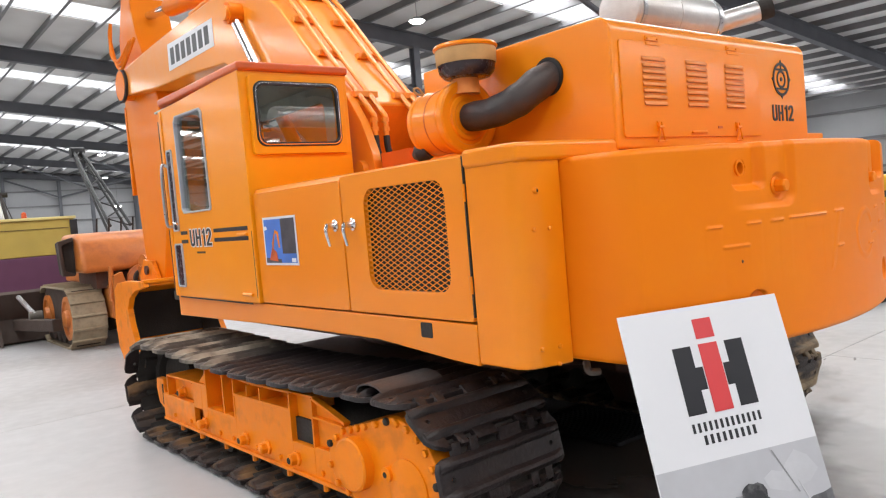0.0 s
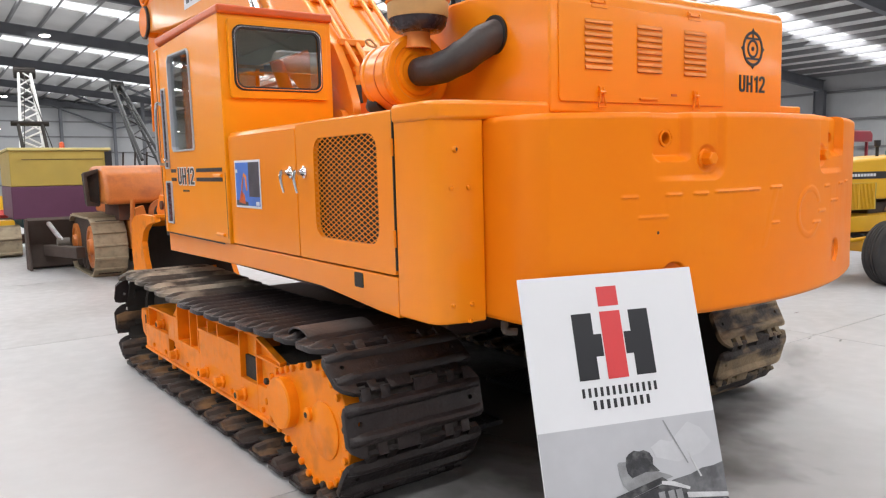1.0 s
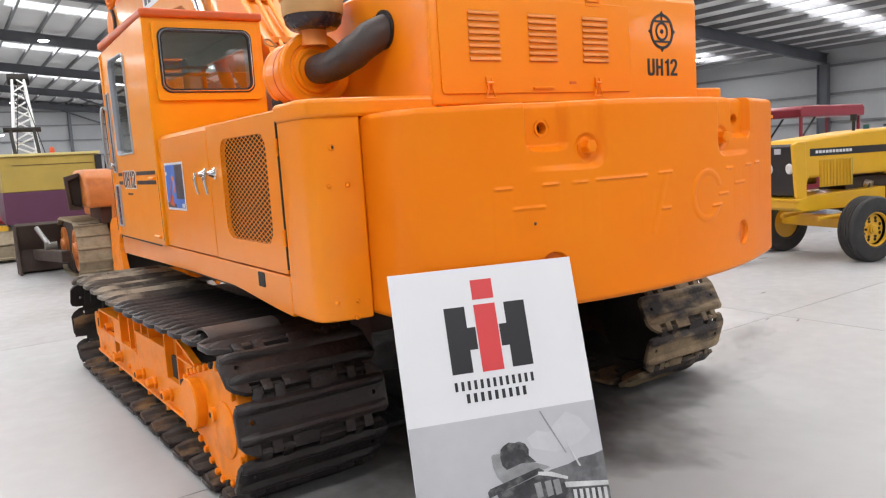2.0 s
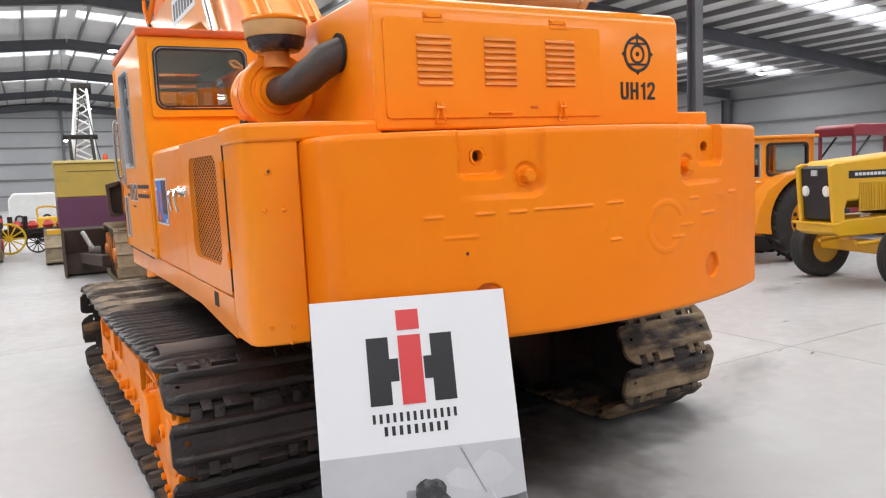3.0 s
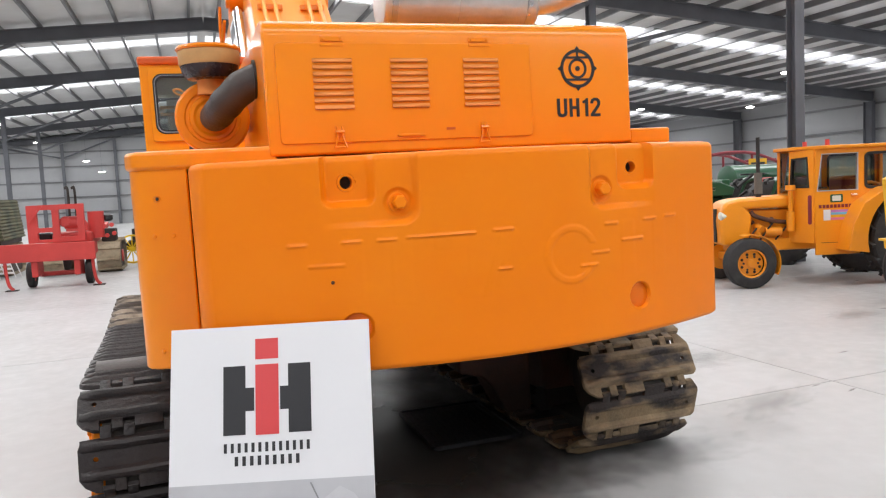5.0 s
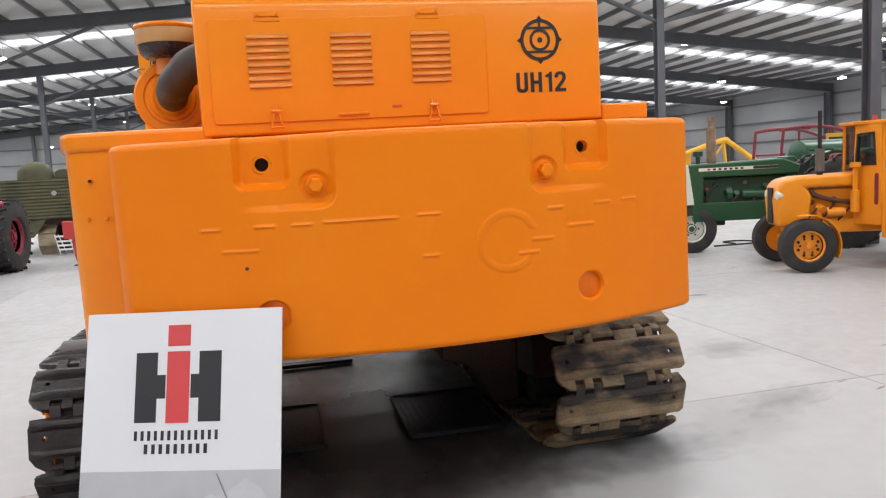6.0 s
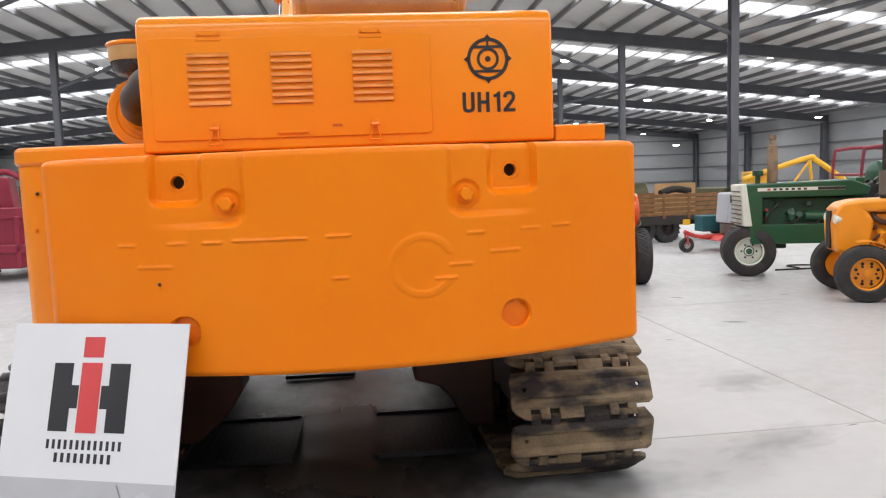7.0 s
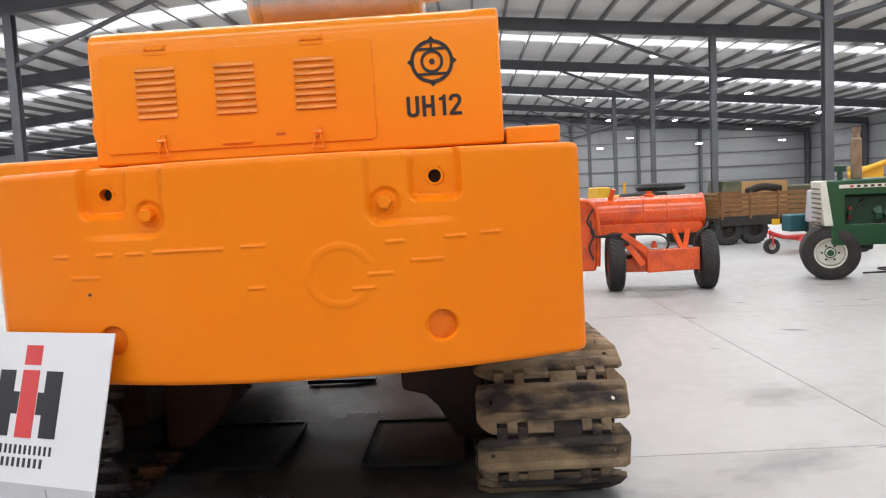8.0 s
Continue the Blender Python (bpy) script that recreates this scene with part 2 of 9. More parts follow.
def smooth_line(pts, steps=6):
    p = [Vector(q) for q in pts]
    p = [2 * p[0] - p[1]] + p + [2 * p[-1] - p[-2]]
    out = []
    for i in range(1, len(p) - 2):
        for s in range(steps):
            t = s / steps
            a, b, c, d = p[i - 1:i + 3]
            out.append(0.5 * ((2 * b) + (c - a) * t + (2 * a - 5 * b + 4 * c - d) * t * t + (3 * b - a - 3 * c + d) * t ** 3))
    return out + [p[-2]]


def tube(bm, pts, r, n=10, curved=True):
    line = smooth_line(pts) if curved else [Vector(q) for q in pts]
    radii = r if isinstance(r, (list, tuple)) else None
    up = None
    rings = []
    for i, p in enumerate(line):
        d = (line[min(i + 1, len(line) - 1)] - line[max(i - 1, 0)]).normalized()
        side = (up if up is not None else (Vector((0, 0, 1)) if abs(d.z) < 0.9 else Vector((1, 0, 0)))).cross(d).normalized()
        up = d.cross(side)
        rad = float(np.interp(i / max(1, len(line) - 1), np.linspace(0, 1, len(radii)), radii)) if radii else r
        rings.append([bm.verts.new(p + rad * (math.cos(2 * math.pi * k / n) * side + math.sin(2 * math.pi * k / n) * up)) for k in range(n)])
    fs = []
    for a, b in zip(rings, rings[1:]):
        fs += [bm.faces.new((a[k], a[(k + 1) % n], b[(k + 1) % n], b[k])) for k in range(n)]
    fs += [bm.faces.new(rings[0]), bm.faces.new(rings[-1])]
    bmesh.ops.recalc_face_normals(bm, faces=fs)


def beam(bm, a, b, w, h, up=(0, 0, 1)):
    """A square bar from a to b."""
    a, b = Vector(a), Vector(b)
    d = (b - a).normalized()
    s = d.cross(Vector(up))
    s = s.normalized() if s.length > 1e-4 else Vector((1, 0, 0))
    u = s.cross(d)
    v = [bm.verts.new(p + sx * s * w / 2 + sz * u * h / 2) for p in (a, b) for sx, sz in ((-1, -1), (1, -1), (1, 1), (-1, 1))]
    fs = [bm.faces.new([v[i] for i in f]) for f in ((3, 2, 1, 0), (4, 5, 6, 7), (0, 1, 5, 4), (1, 2, 6, 5), (2, 3, 7, 6), (3, 0, 4, 7))]
    bmesh.ops.recalc_face_normals(bm, faces=fs)


def make(build, *args, **kw):
    bm = bmesh.new()
    build(bm, *args, **kw)
    return bm


def part(name, bm, material, parent=None, label="", bevel=0.0, seg=2, angle=35):
    """Links a bmesh as one mesh object, under a thing or a part."""
    me = bpy.data.meshes.new(name)
    bm.to_mesh(me)
    bm.free()
    me.materials.append(material)
    me.polygons.foreach_set("use_smooth", [True] * len(me.polygons))
    ob = new(name, me)
    ob.parent = parent
    if bevel:
        b = ob.modifiers.new("bevel", "BEVEL")
        b.width, b.segments, b.limit_method, b.angle_limit, b.harden_normals = bevel, seg, "ANGLE", radians(angle), True
    else:
        me.set_sharp_from_angle(angle=radians(angle))
    if label:
        ob["label"] = label
    return ob


def thing(name, label, category, group="", kind=""):
    return tagged(new(name), label, category, group, kind)


def structure(name, bm, material, label, category, m=None, bevel=0.0):
    ob = part(name, bm, material, None, bevel=bevel)
    if m is not None:
        ob.matrix_basis = m
    return tagged(ob, label, category, "", "structure")


GLYPHS = {
    "U": [(0, 1), (0, .2), (.06, .06), (.2, 0), (.35, 0), (.49, .06), (.55, .2), (.55, 1), (.39, 1), (.39, .24), (.33, .16), (.22, .16), (.16, .24), (.16, 1)],
    "H": [(0, 0), (.16, 0), (.16, .42), (.39, .42), (.39, 0), (.55, 0), (.55, 1), (.39, 1), (.39, .58), (.16, .58), (.16, 1), (0, 1)],
    "1": [(.2, 0), (.36, 0), (.36, 1), (.25, 1), (.18, .9), (.05, .85), (.05, .72), (.2, .74)],
    "2": [(0, 0), (.55, 0), (.55, .15), (.22, .15), (.48, .5), (.55, .64), (.55, .8), (.5, .92), (.38, 1), (.17, 1), (.05, .92), (0, .8), (0, .7), (.16, .7), (.16, .78), (.21, .85), (.34, .85), (.39, .78), (.39, .66), (.33, .56), (0, .14)],
}


def glyphs(text, width, height):
    """Outlines of narrow stencil capitals, centred, x to the right and y up."""
    out, x = [], 0.0
    for ch in text:
        out.append([(x + u, v) for u, v in GLYPHS[ch]])
        x += max(u for u, v in GLYPHS[ch]) + 0.14
    total = x - 0.14
    return [[((u / total - 0.5) * width, (v - 0.5) * height) for u, v in pts] for pts in out]


def offset_outline(pts, d):
    """The same outline grown outwards by d."""
    n = len(pts)
    turn = 1 if sum(pts[i - 1][0] * pts[i][1] - pts[i][0] * pts[i - 1][1] for i in range(n)) > 0 else -1
    out = []
    for i in range(n):
        p, q, r = Vector(pts[i - 1]), Vector(pts[i]), Vector(pts[(i + 1) % n])
        a, b = (q - p).normalized(), (r - q).normalized()
        na, nb = Vector((a.y, -a.x)) * turn, Vector((b.y, -b.x)) * turn
        m = na + nb
        m = m / max(0.5, m.dot(na)) if m.length > 1e-6 else na
        out.append(tuple(q + m * d))
    return out


# ---- the hall ----
def hall_floor():
    floor = structure("floor", make(box, WEST - 1, EAST + 1, SOUTH - 1, NORTH + 1, -0.3, -0.012), FLOOR_BASE, "pale polished concrete slab floor with saw-cut joints", "floor")
    # joints run along x and y through one crossing
    sx, sy, ox, oy = 3.92, 4.6, 3.43, 1.56
    bm = bmesh.new()
    box(bm, 0.004, sx - 0.004, 0.004, sy - 0.004, -0.02, 0.0)
    first = part("slab", bm, FLOOR, floor)
    me = first.data
    i0, i1 = math.floor((WEST - ox) / sx), math.ceil((EAST - ox) / sx)
    j0, j1 = math.floor((SOUTH - oy) / sy), math.ceil((NORTH - oy) / sy)
    turn = pose(ox, oy, 0, 0, 0, 2.0)
    for i in range(i0, i1):
        for j in range(j0, j1):
            ob = first if (i, j) == (i0, j0) else new("slab", me)
            ob.parent = floor
            ob.matrix_basis = turn @ pose(i * sx, j * sy, 0)


def i_beam(bm, a, b, w, h, t=0.02):
    a, b = Vector(a), Vector(b)
    d = (b - a).normalized()
    s = d.cross(Vector((0, 0, 1)) if abs(d.z) < 0.9 else Vector((0, 1, 0))).normalized()
    u = s.cross(d)
    beam(bm, a + u * (h / 2 - t / 2), b + u * (h / 2 - t / 2), w, t, u)
    beam(bm, a - u * (h / 2 - t / 2), b - u * (h / 2 - t / 2), w, t, u)
    beam(bm, a, b, t * 0.7, h - 2 * t, u)


SKY_Y = [(p + q) / 2 for p, q in zip(FRAMES, FRAMES[1:] + [NORTH])]          # one translucent strip in each bay
SKY_WATTS = 1130.0
SKY_HALF, SKY_FROM, SKY_TO = 0.66, 0.14, 27.4


def hall_roof():
    bm = bmesh.new()
    cuts = sorted([SOUTH, NORTH] + [v for y in SKY_Y for v in (y - SKY_HALF, y + SKY_HALF)])
    for side in (1, -1):
        def slab_piece(x0, x1, y0, y1):
            vs = [bm.verts.new((side * x, y, roof_z(x) + 0.17 + dz)) for dz in (0, 0.06) for x, y in ((x0, y0), (x1, y0), (x1, y1), (x0, y1))]
            fs = [bm.faces.new([vs[i] for i in f]) for f in ((3, 2, 1, 0), (4, 5, 6, 7), (0, 1, 5, 4), (1, 2, 6, 5), (2, 3, 7, 6), (3, 0, 4, 7))]
            bmesh.ops.recalc_face_normals(bm, faces=fs)
        for k, (y0, y1) in enumerate(zip(cuts, cuts[1:])):
            if k % 2 == 0:
                slab_piece(0, EAST, y0, y1)
            else:
                slab_piece(0, SKY_FROM, y0, y1)
                slab_piece(SKY_TO, EAST, y0, y1)
    structure("ceiling", bm, ROOF_FOIL, "low-pitched roof lined with grey insulation sheet", "ceiling", HALL)
    for side in (1, -1):
        for k in range(26):
            x = 0.42 + 1.1 * k
            z = roof_z(x) + 0.09
            bm = bmesh.new()
            beam(bm, (side * x, SOUTH, z), (side * x, NORTH, z), 0.02, 0.16)
            beam(bm, (side * (x + 0.035), SOUTH, z + 0.075), (side * (x + 0.035), NORTH, z + 0.075), 0.07, 0.015)
            beam(bm, (side * (x + 0.035), SOUTH, z - 0.075), (side * (x + 0.035), NORTH, z - 0.075), 0.07, 0.015)
            structure("purlin", bm, PURLIN, "thin galvanised roof purlin", "purlin", HALL)
    for y in FRAMES + [NORTH - 0.35]:
        for side in (1, -1):
            bm = bmesh.new()
            i_beam(bm, (0, y, RIDGE - 0.2), (side * EAST, y, roof_z(EAST) - 0.2), 0.2, 0.42)
            structure("rafter", bm, FRAME_STEEL, "dark grey steel portal rafter", "rafter", HALL)
            bm = bmesh.new()
            i_beam(bm, (side * COLUMN_X, y, 0), (side * COLUMN_X, y, roof_z(COLUMN_X) - 0.41), 0.2, 0.22)
            structure("column", bm, FRAME_STEEL, "dark grey steel column inside the hall", "column", HALL)
            bm = bmesh.new()
            i_beam(bm, (side * (EAST - 0.25), y, 0), (side * (EAST - 0.25), y, roof_z(EAST) - 0.42), 0.22, 0.45)
            structure("column", bm, FRAME_STEEL, "dark grey steel column against the side wall", "column", HALL)
            # knee braces from the column up to its own rafter, on both sides
            for reach in (-4.1, 3.9):
                bm = bmesh.new()
                x = COLUMN_X + reach
                cyl(bm, (side * COLUMN_X, y, roof_z(COLUMN_X) - 1.62), (side * x, y, roof_z(x) - 0.4), 0.06, n=10)
                structure("roof_brace", bm, FRAME_STEEL, "dark grey diagonal steel knee brace", "brace", HALL)


def hall_walls():
    def wall(name, bm):
        return structure(name, bm, CLADDING, "light grey metal-clad hall wall", "wall", HALL)
    eave = roof_z(EAST) + 0.17
    gable = [(WEST - 0.2, 0), (EAST + 0.2, 0), (EAST + 0.2, eave), (0, RIDGE + 0.17), (WEST - 0.2, eave)]
    wall("wall_north", make(prism, gable, "y", NORTH, NORTH + 0.2))
    wall("wall_south", make(prism, gable, "y", SOUTH - 0.2, SOUTH))
    wall("wall_east", make(box, EAST, EAST + 0.2, SOUTH, NORTH, 0, eave))
    wall("wall_west", make(box, WEST - 0.2, WEST, SOUTH, NORTH, 0, eave))
    for z in (0.95, 2.1, 3.25, 4.4, 5.5, 6.5):
        reach = min(EAST, (RIDGE - z) / SLOPE)
        structure("girt", make(box, -reach, reach, NORTH - 0.09, NORTH - 0.002, z, z + 0.1), PURLIN, "horizontal wall rail", "wall rail", HALL)
        if z < 4.6:
            for x0 in (EAST - 0.09, WEST + 0.002):
                structure("girt", make(box, x0, x0 + 0.088, SOUTH, NORTH - 0.1, z, z + 0.1), PURLIN, "horizontal wall rail", "wall rail", HALL)
    for x in (-24, -18, -6, 0.6, 6, 15, 20):
        structure("column", make(i_beam, (x, NORTH - 0.25, 0), (x, NORTH - 0.25, roof_z(x) - 0.1), 0.2, 0.3), FRAME_STEEL, "dark grey steel gable post", "column", HALL)


def skylights():
    pane = bpy.data.materials.new("skylight_sheet")
    pane.use_nodes = True
    N, L = pane.node_tree.nodes, pane.node_tree.links
    N.remove(N["Principled BSDF"])
    tl = N.new("ShaderNodeBsdfTranslucent")
    tl.inputs["Color"].default_value = (0.93, 0.95, 0.97, 1)
    L.new(tl.outputs[0], N["Material Output"].inputs[0])
    for y in SKY_Y:
        for side in (1, -1):
            x0, x1 = SKY_FROM, SKY_TO
            bm = bmesh.new()
            vs = [bm.verts.new((side * x, yy, roof_z(x) + 0.2 + dz)) for dz in (0, 0.006) for x, yy in ((x0, y - SKY_HALF), (x1, y - SKY_HALF), (x1, y + SKY_HALF), (x0, y + SKY_HALF))]
            fs = [bm.faces.new([vs[i] for i in f]) for f in ((3, 2, 1, 0), (4, 5, 6, 7), (0, 1, 5, 4), (1, 2, 6, 5), (2, 3, 7, 6), (3, 0, 4, 7))]
            bmesh.ops.recalc_face_normals(bm, faces=fs)
            ob = structure("skylight", bm, pane, "long translucent roof skylight strip", "skylight", HALL)
            la = bpy.data.lights.new("sky_light", "AREA")
            la.shape, la.size, la.size_y = "RECTANGLE", x1 - x0, 2 * SKY_HALF - 0.06
            la.energy, la.color = SKY_WATTS, (0.985, 0.985, 0.985)
            lo = new("sky_light", la)
            xm = (x0 + x1) / 2
            lo.matrix_basis = HALL @ pose(side * xm, y, roof_z(xm) + 0.185, 0, side * math.degrees(math.atan(SLOPE)), 0)


LAMPS = [(1.3, 31.3), (8.0, 13.2), (8.4, 27.5), (8.3, 43.1), (14.0, 11.5), (15.0, 23.4), (15.7, 37.4), (16.3, 53.7), (20.5, 20.0), (21.8, 31.6), (22.8, 44.9), (23.4, 58.3),
         (24.0, 17.9), (25.7, 27.9), (26.9, 39.3), (-10.0, 27.8), (-10.8, 44.9), (-11.4, 58.6), (11.8, 55.7), (2.1, 56.8), (-4, -8), (6, -8), (-12.9, 9.2), (-7.4, 51.5, 4.38),
         (-6.5, 51.5, 3.65), (-0.6, 31.8, 3.43), (-15.0, 51.5, 4.19), (-12.9, 51.5, 3.49), (10.6, 42.7, 3.99), (8.8, 42.7, 3.45), (14.7, 42.7, 3.46), (19.6, 42.7, 3.42)]


def hall_lamps():
    first = None
    for x, y, *low in LAMPS:
        lx = x + 0.47
        z = low[0] if low else roof_z(lx) - 0.36
        if first is None:
            first = thing("high_bay_lamp", "round white high-bay lamp hanging from the roof", "ceiling lamp", "hall lamps")
            part("diffuser", make(lathe, [(0, 0.14), (0.02, 0.18), (0.05, 0.195)], (0, 0, 0), (0, 0, 1), 24), LAMP_GLOW, first, "glowing white diffuser")
            part("housing", make(lathe, [(0.051, 0.19), (0.07, 0.175), (0.10, 0.1), (0.14, 0.07)], (0, 0, 0), (0, 0, 1), 24), PURLIN, first)
            part("hanger", make(cyl, (0, 0, 0.14), (0, 0, 0.56), 0.006, n=8), FRAME_STEEL, first)
            first.matrix_basis = pose(x, y, z)
        else:
            lamp = copy_thing(first, pose(x, y, z))
            if low:
                part("cable", make(cyl, (0, 0, 0.55), (0, 0, roof_z(lx) + 0.2 - z), 0.006, n=6), FRAME_STEEL, lamp)



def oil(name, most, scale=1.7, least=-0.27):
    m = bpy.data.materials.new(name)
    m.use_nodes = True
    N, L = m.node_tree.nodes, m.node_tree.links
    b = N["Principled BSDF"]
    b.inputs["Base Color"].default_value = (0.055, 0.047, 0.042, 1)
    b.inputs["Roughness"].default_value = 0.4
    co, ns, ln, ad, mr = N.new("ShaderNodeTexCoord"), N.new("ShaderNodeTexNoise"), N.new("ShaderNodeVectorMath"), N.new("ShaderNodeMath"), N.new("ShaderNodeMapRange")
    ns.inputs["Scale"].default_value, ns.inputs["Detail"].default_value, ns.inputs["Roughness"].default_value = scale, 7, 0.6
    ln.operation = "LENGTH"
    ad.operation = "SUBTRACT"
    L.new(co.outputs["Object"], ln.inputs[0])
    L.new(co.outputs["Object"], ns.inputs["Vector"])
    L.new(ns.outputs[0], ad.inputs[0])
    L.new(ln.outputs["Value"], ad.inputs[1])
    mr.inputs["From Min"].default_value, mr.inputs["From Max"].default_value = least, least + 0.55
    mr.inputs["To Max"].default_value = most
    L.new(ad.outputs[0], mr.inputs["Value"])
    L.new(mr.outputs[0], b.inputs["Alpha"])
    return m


def floor_shade_and_stains():
    """Painted shade on the slab under the machine, with oil and track dirt round it."""
    # strong patch: shade under the machine, painted; faint patches: oil and track dirt
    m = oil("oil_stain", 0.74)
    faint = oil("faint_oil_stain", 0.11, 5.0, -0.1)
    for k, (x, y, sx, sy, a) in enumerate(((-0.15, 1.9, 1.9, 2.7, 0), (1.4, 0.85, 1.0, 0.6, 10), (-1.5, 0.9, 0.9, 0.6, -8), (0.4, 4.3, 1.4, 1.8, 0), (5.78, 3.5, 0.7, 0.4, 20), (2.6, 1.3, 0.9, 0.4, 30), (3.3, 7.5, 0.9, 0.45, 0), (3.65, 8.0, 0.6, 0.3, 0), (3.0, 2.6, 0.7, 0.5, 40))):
        st = structure("oil_stain", make(prism, circle(0, 0, 1, 28), "z", 0, 0.0015), faint if abs(x) > 1 else m, "dark floor patch: painted shade under the machine, oily stains round it", "stain", pose(x, y, 0.002 + 0.002 * k, 0, 0, a) @ Matrix.Diagonal((sx, sy, 1, 1)))


def floor_scuffs():
    """Small rubbed tyre marks scattered over the slabs."""
    m = oil("tyre_scuff", 0.3, 3.2, -0.1)
    rnd = random.Random(14)
    for k in range(34):
        x, y = rnd.uniform(2.2, 10.0), rnd.uniform(-0.5, 8.5)
        if k % 4 == 0:
            x = rnd.uniform(-6, -2.6)
        sx = rnd.uniform(0.07, 0.28)
        structure("floor_scuff", make(prism, circle(0, 0, 1, 16), "z", 0, 0.0015), m, "small dark scuff mark on the concrete floor", "stain", pose(x, y, 0.00315 + 0.0002 * k, 0, 0, rnd.uniform(-30, 30)) @ Matrix.Diagonal((sx, sx * rnd.uniform(0.15, 0.4), 1, 1)))


hall_floor()
floor_shade_and_stains()
floor_scuffs()
hall_roof()
hall_walls()
skylights()
hall_lamps()


# ---- the excavator ----
EX = thing("excavator", "large orange tracked hydraulic excavator on display, boom raised", "excavator")


def sstep(d, soft):
    """1 inside (d below 0), 0 outside, over a soft edge."""
    return min(1.0, max(0.0, 0.5 - d / (2 * soft)))


def in_rect(x, z, x0, x1, z0, z1, r):
    cx, cz, hx, hz = (x0 + x1) / 2, (z0 + z1) / 2, (x1 - x0) / 2 - r, (z1 - z0) / 2 - r
    dx, dz = abs(x - cx) - hx, abs(z - cz) - hz
    return math.hypot(max(dx, 0), max(dz, 0)) + min(max(dx, dz), 0) - r


CW_LOW, CW_TOP = 0.943, 1.833


def cw_relief(x, z):
    """How far the casting stands back (+) or forward (-) of its smooth rear face."""
    d = 0.0
    a = abs(x)
    # pockets of the lifting hole and the bolt, open at the top or the side
    d += 0.044 * sstep(in_rect(a, z, 0.575, 0.765, 1.635, 1.95, 0.03), 0.013)
    d += 0.03 * sstep(in_rect(a, z, 0.405, 0.95, 1.55, 2.1, 0.055), 0.012) * (1 - sstep(0.62 - a, 0.16))
    d += 0.011 * sstep(math.hypot(a - 0.472, z - 1.631) - 0.056, 0.005)
    # round dents low down, lifting holes
    d += 0.022 * sstep(math.hypot(a - 0.668, z - 1.128) - 0.06, 0.004)
    d += 0.16 * sstep(math.hypot(a - 0.669, z - 1.722) - 0.031, 0.003)
    # worn raised shapes cast into the face
    h = 0.0
    for x0, x1 in ((-0.93, -0.85), (-0.71, -0.63), (-0.52, -0.44), (-0.20, -0.12), (0.56, 0.64), (0.76, 0.84), (0.93, 1.01)):
        h = max(h, sstep(in_rect(x, z, x0, x1, 1.215, 1.485, 0.012), 0.007))
    h = max(h, sstep(in_rect(x, z, -0.34, 0.02, 1.43, 1.485, 0.012), 0.007))
    ring = abs(math.hypot((x - 0.285) / 1.05, z - 1.355) - 0.115) - 0.013
    d -= 0.0045 * sstep(ring, 0.005) * (1 if x < 0.35 or z > 1.40 or z < 1.30 else 0)
    d -= 0.0008 * h
    # ledges that stayed sharp
    for x0, x1, c in ((-0.92, -0.848, 1.478), (-0.713, -0.637, 1.482), (-0.572, -0.496, 1.482), (-0.453, -0.165, 1.486), (-0.088, 0.003, 1.49), (-0.844, -0.707, 1.39), (-0.073, -0.012, 1.325),
                      (0.393, 0.487, 1.352), (0.47, 0.54, 1.475), (0.70, 0.78, 1.48), (0.84, 0.92, 1.485), (0.565, 0.69, 1.395), (0.33, 0.42, 1.3)):
        d -= 0.009 * sstep(in_rect(x, z, x0, x1, c - 0.0035, c + 0.0035, 0.003), 0.006)
    d -= 0.0018 * sstep(abs((z - 1.215) * 0.34 - (x + 0.13)) - 0.016, 0.006) * sstep(abs(z - 1.35) - 0.135, 0.006)
    # hand-filled unevenness
    d += 0.004 * noise.noise((x * 2.1, z * 2.6, 0.3)) + 0.0012 * noise.noise((x * 9, z * 9, 4))
    return d


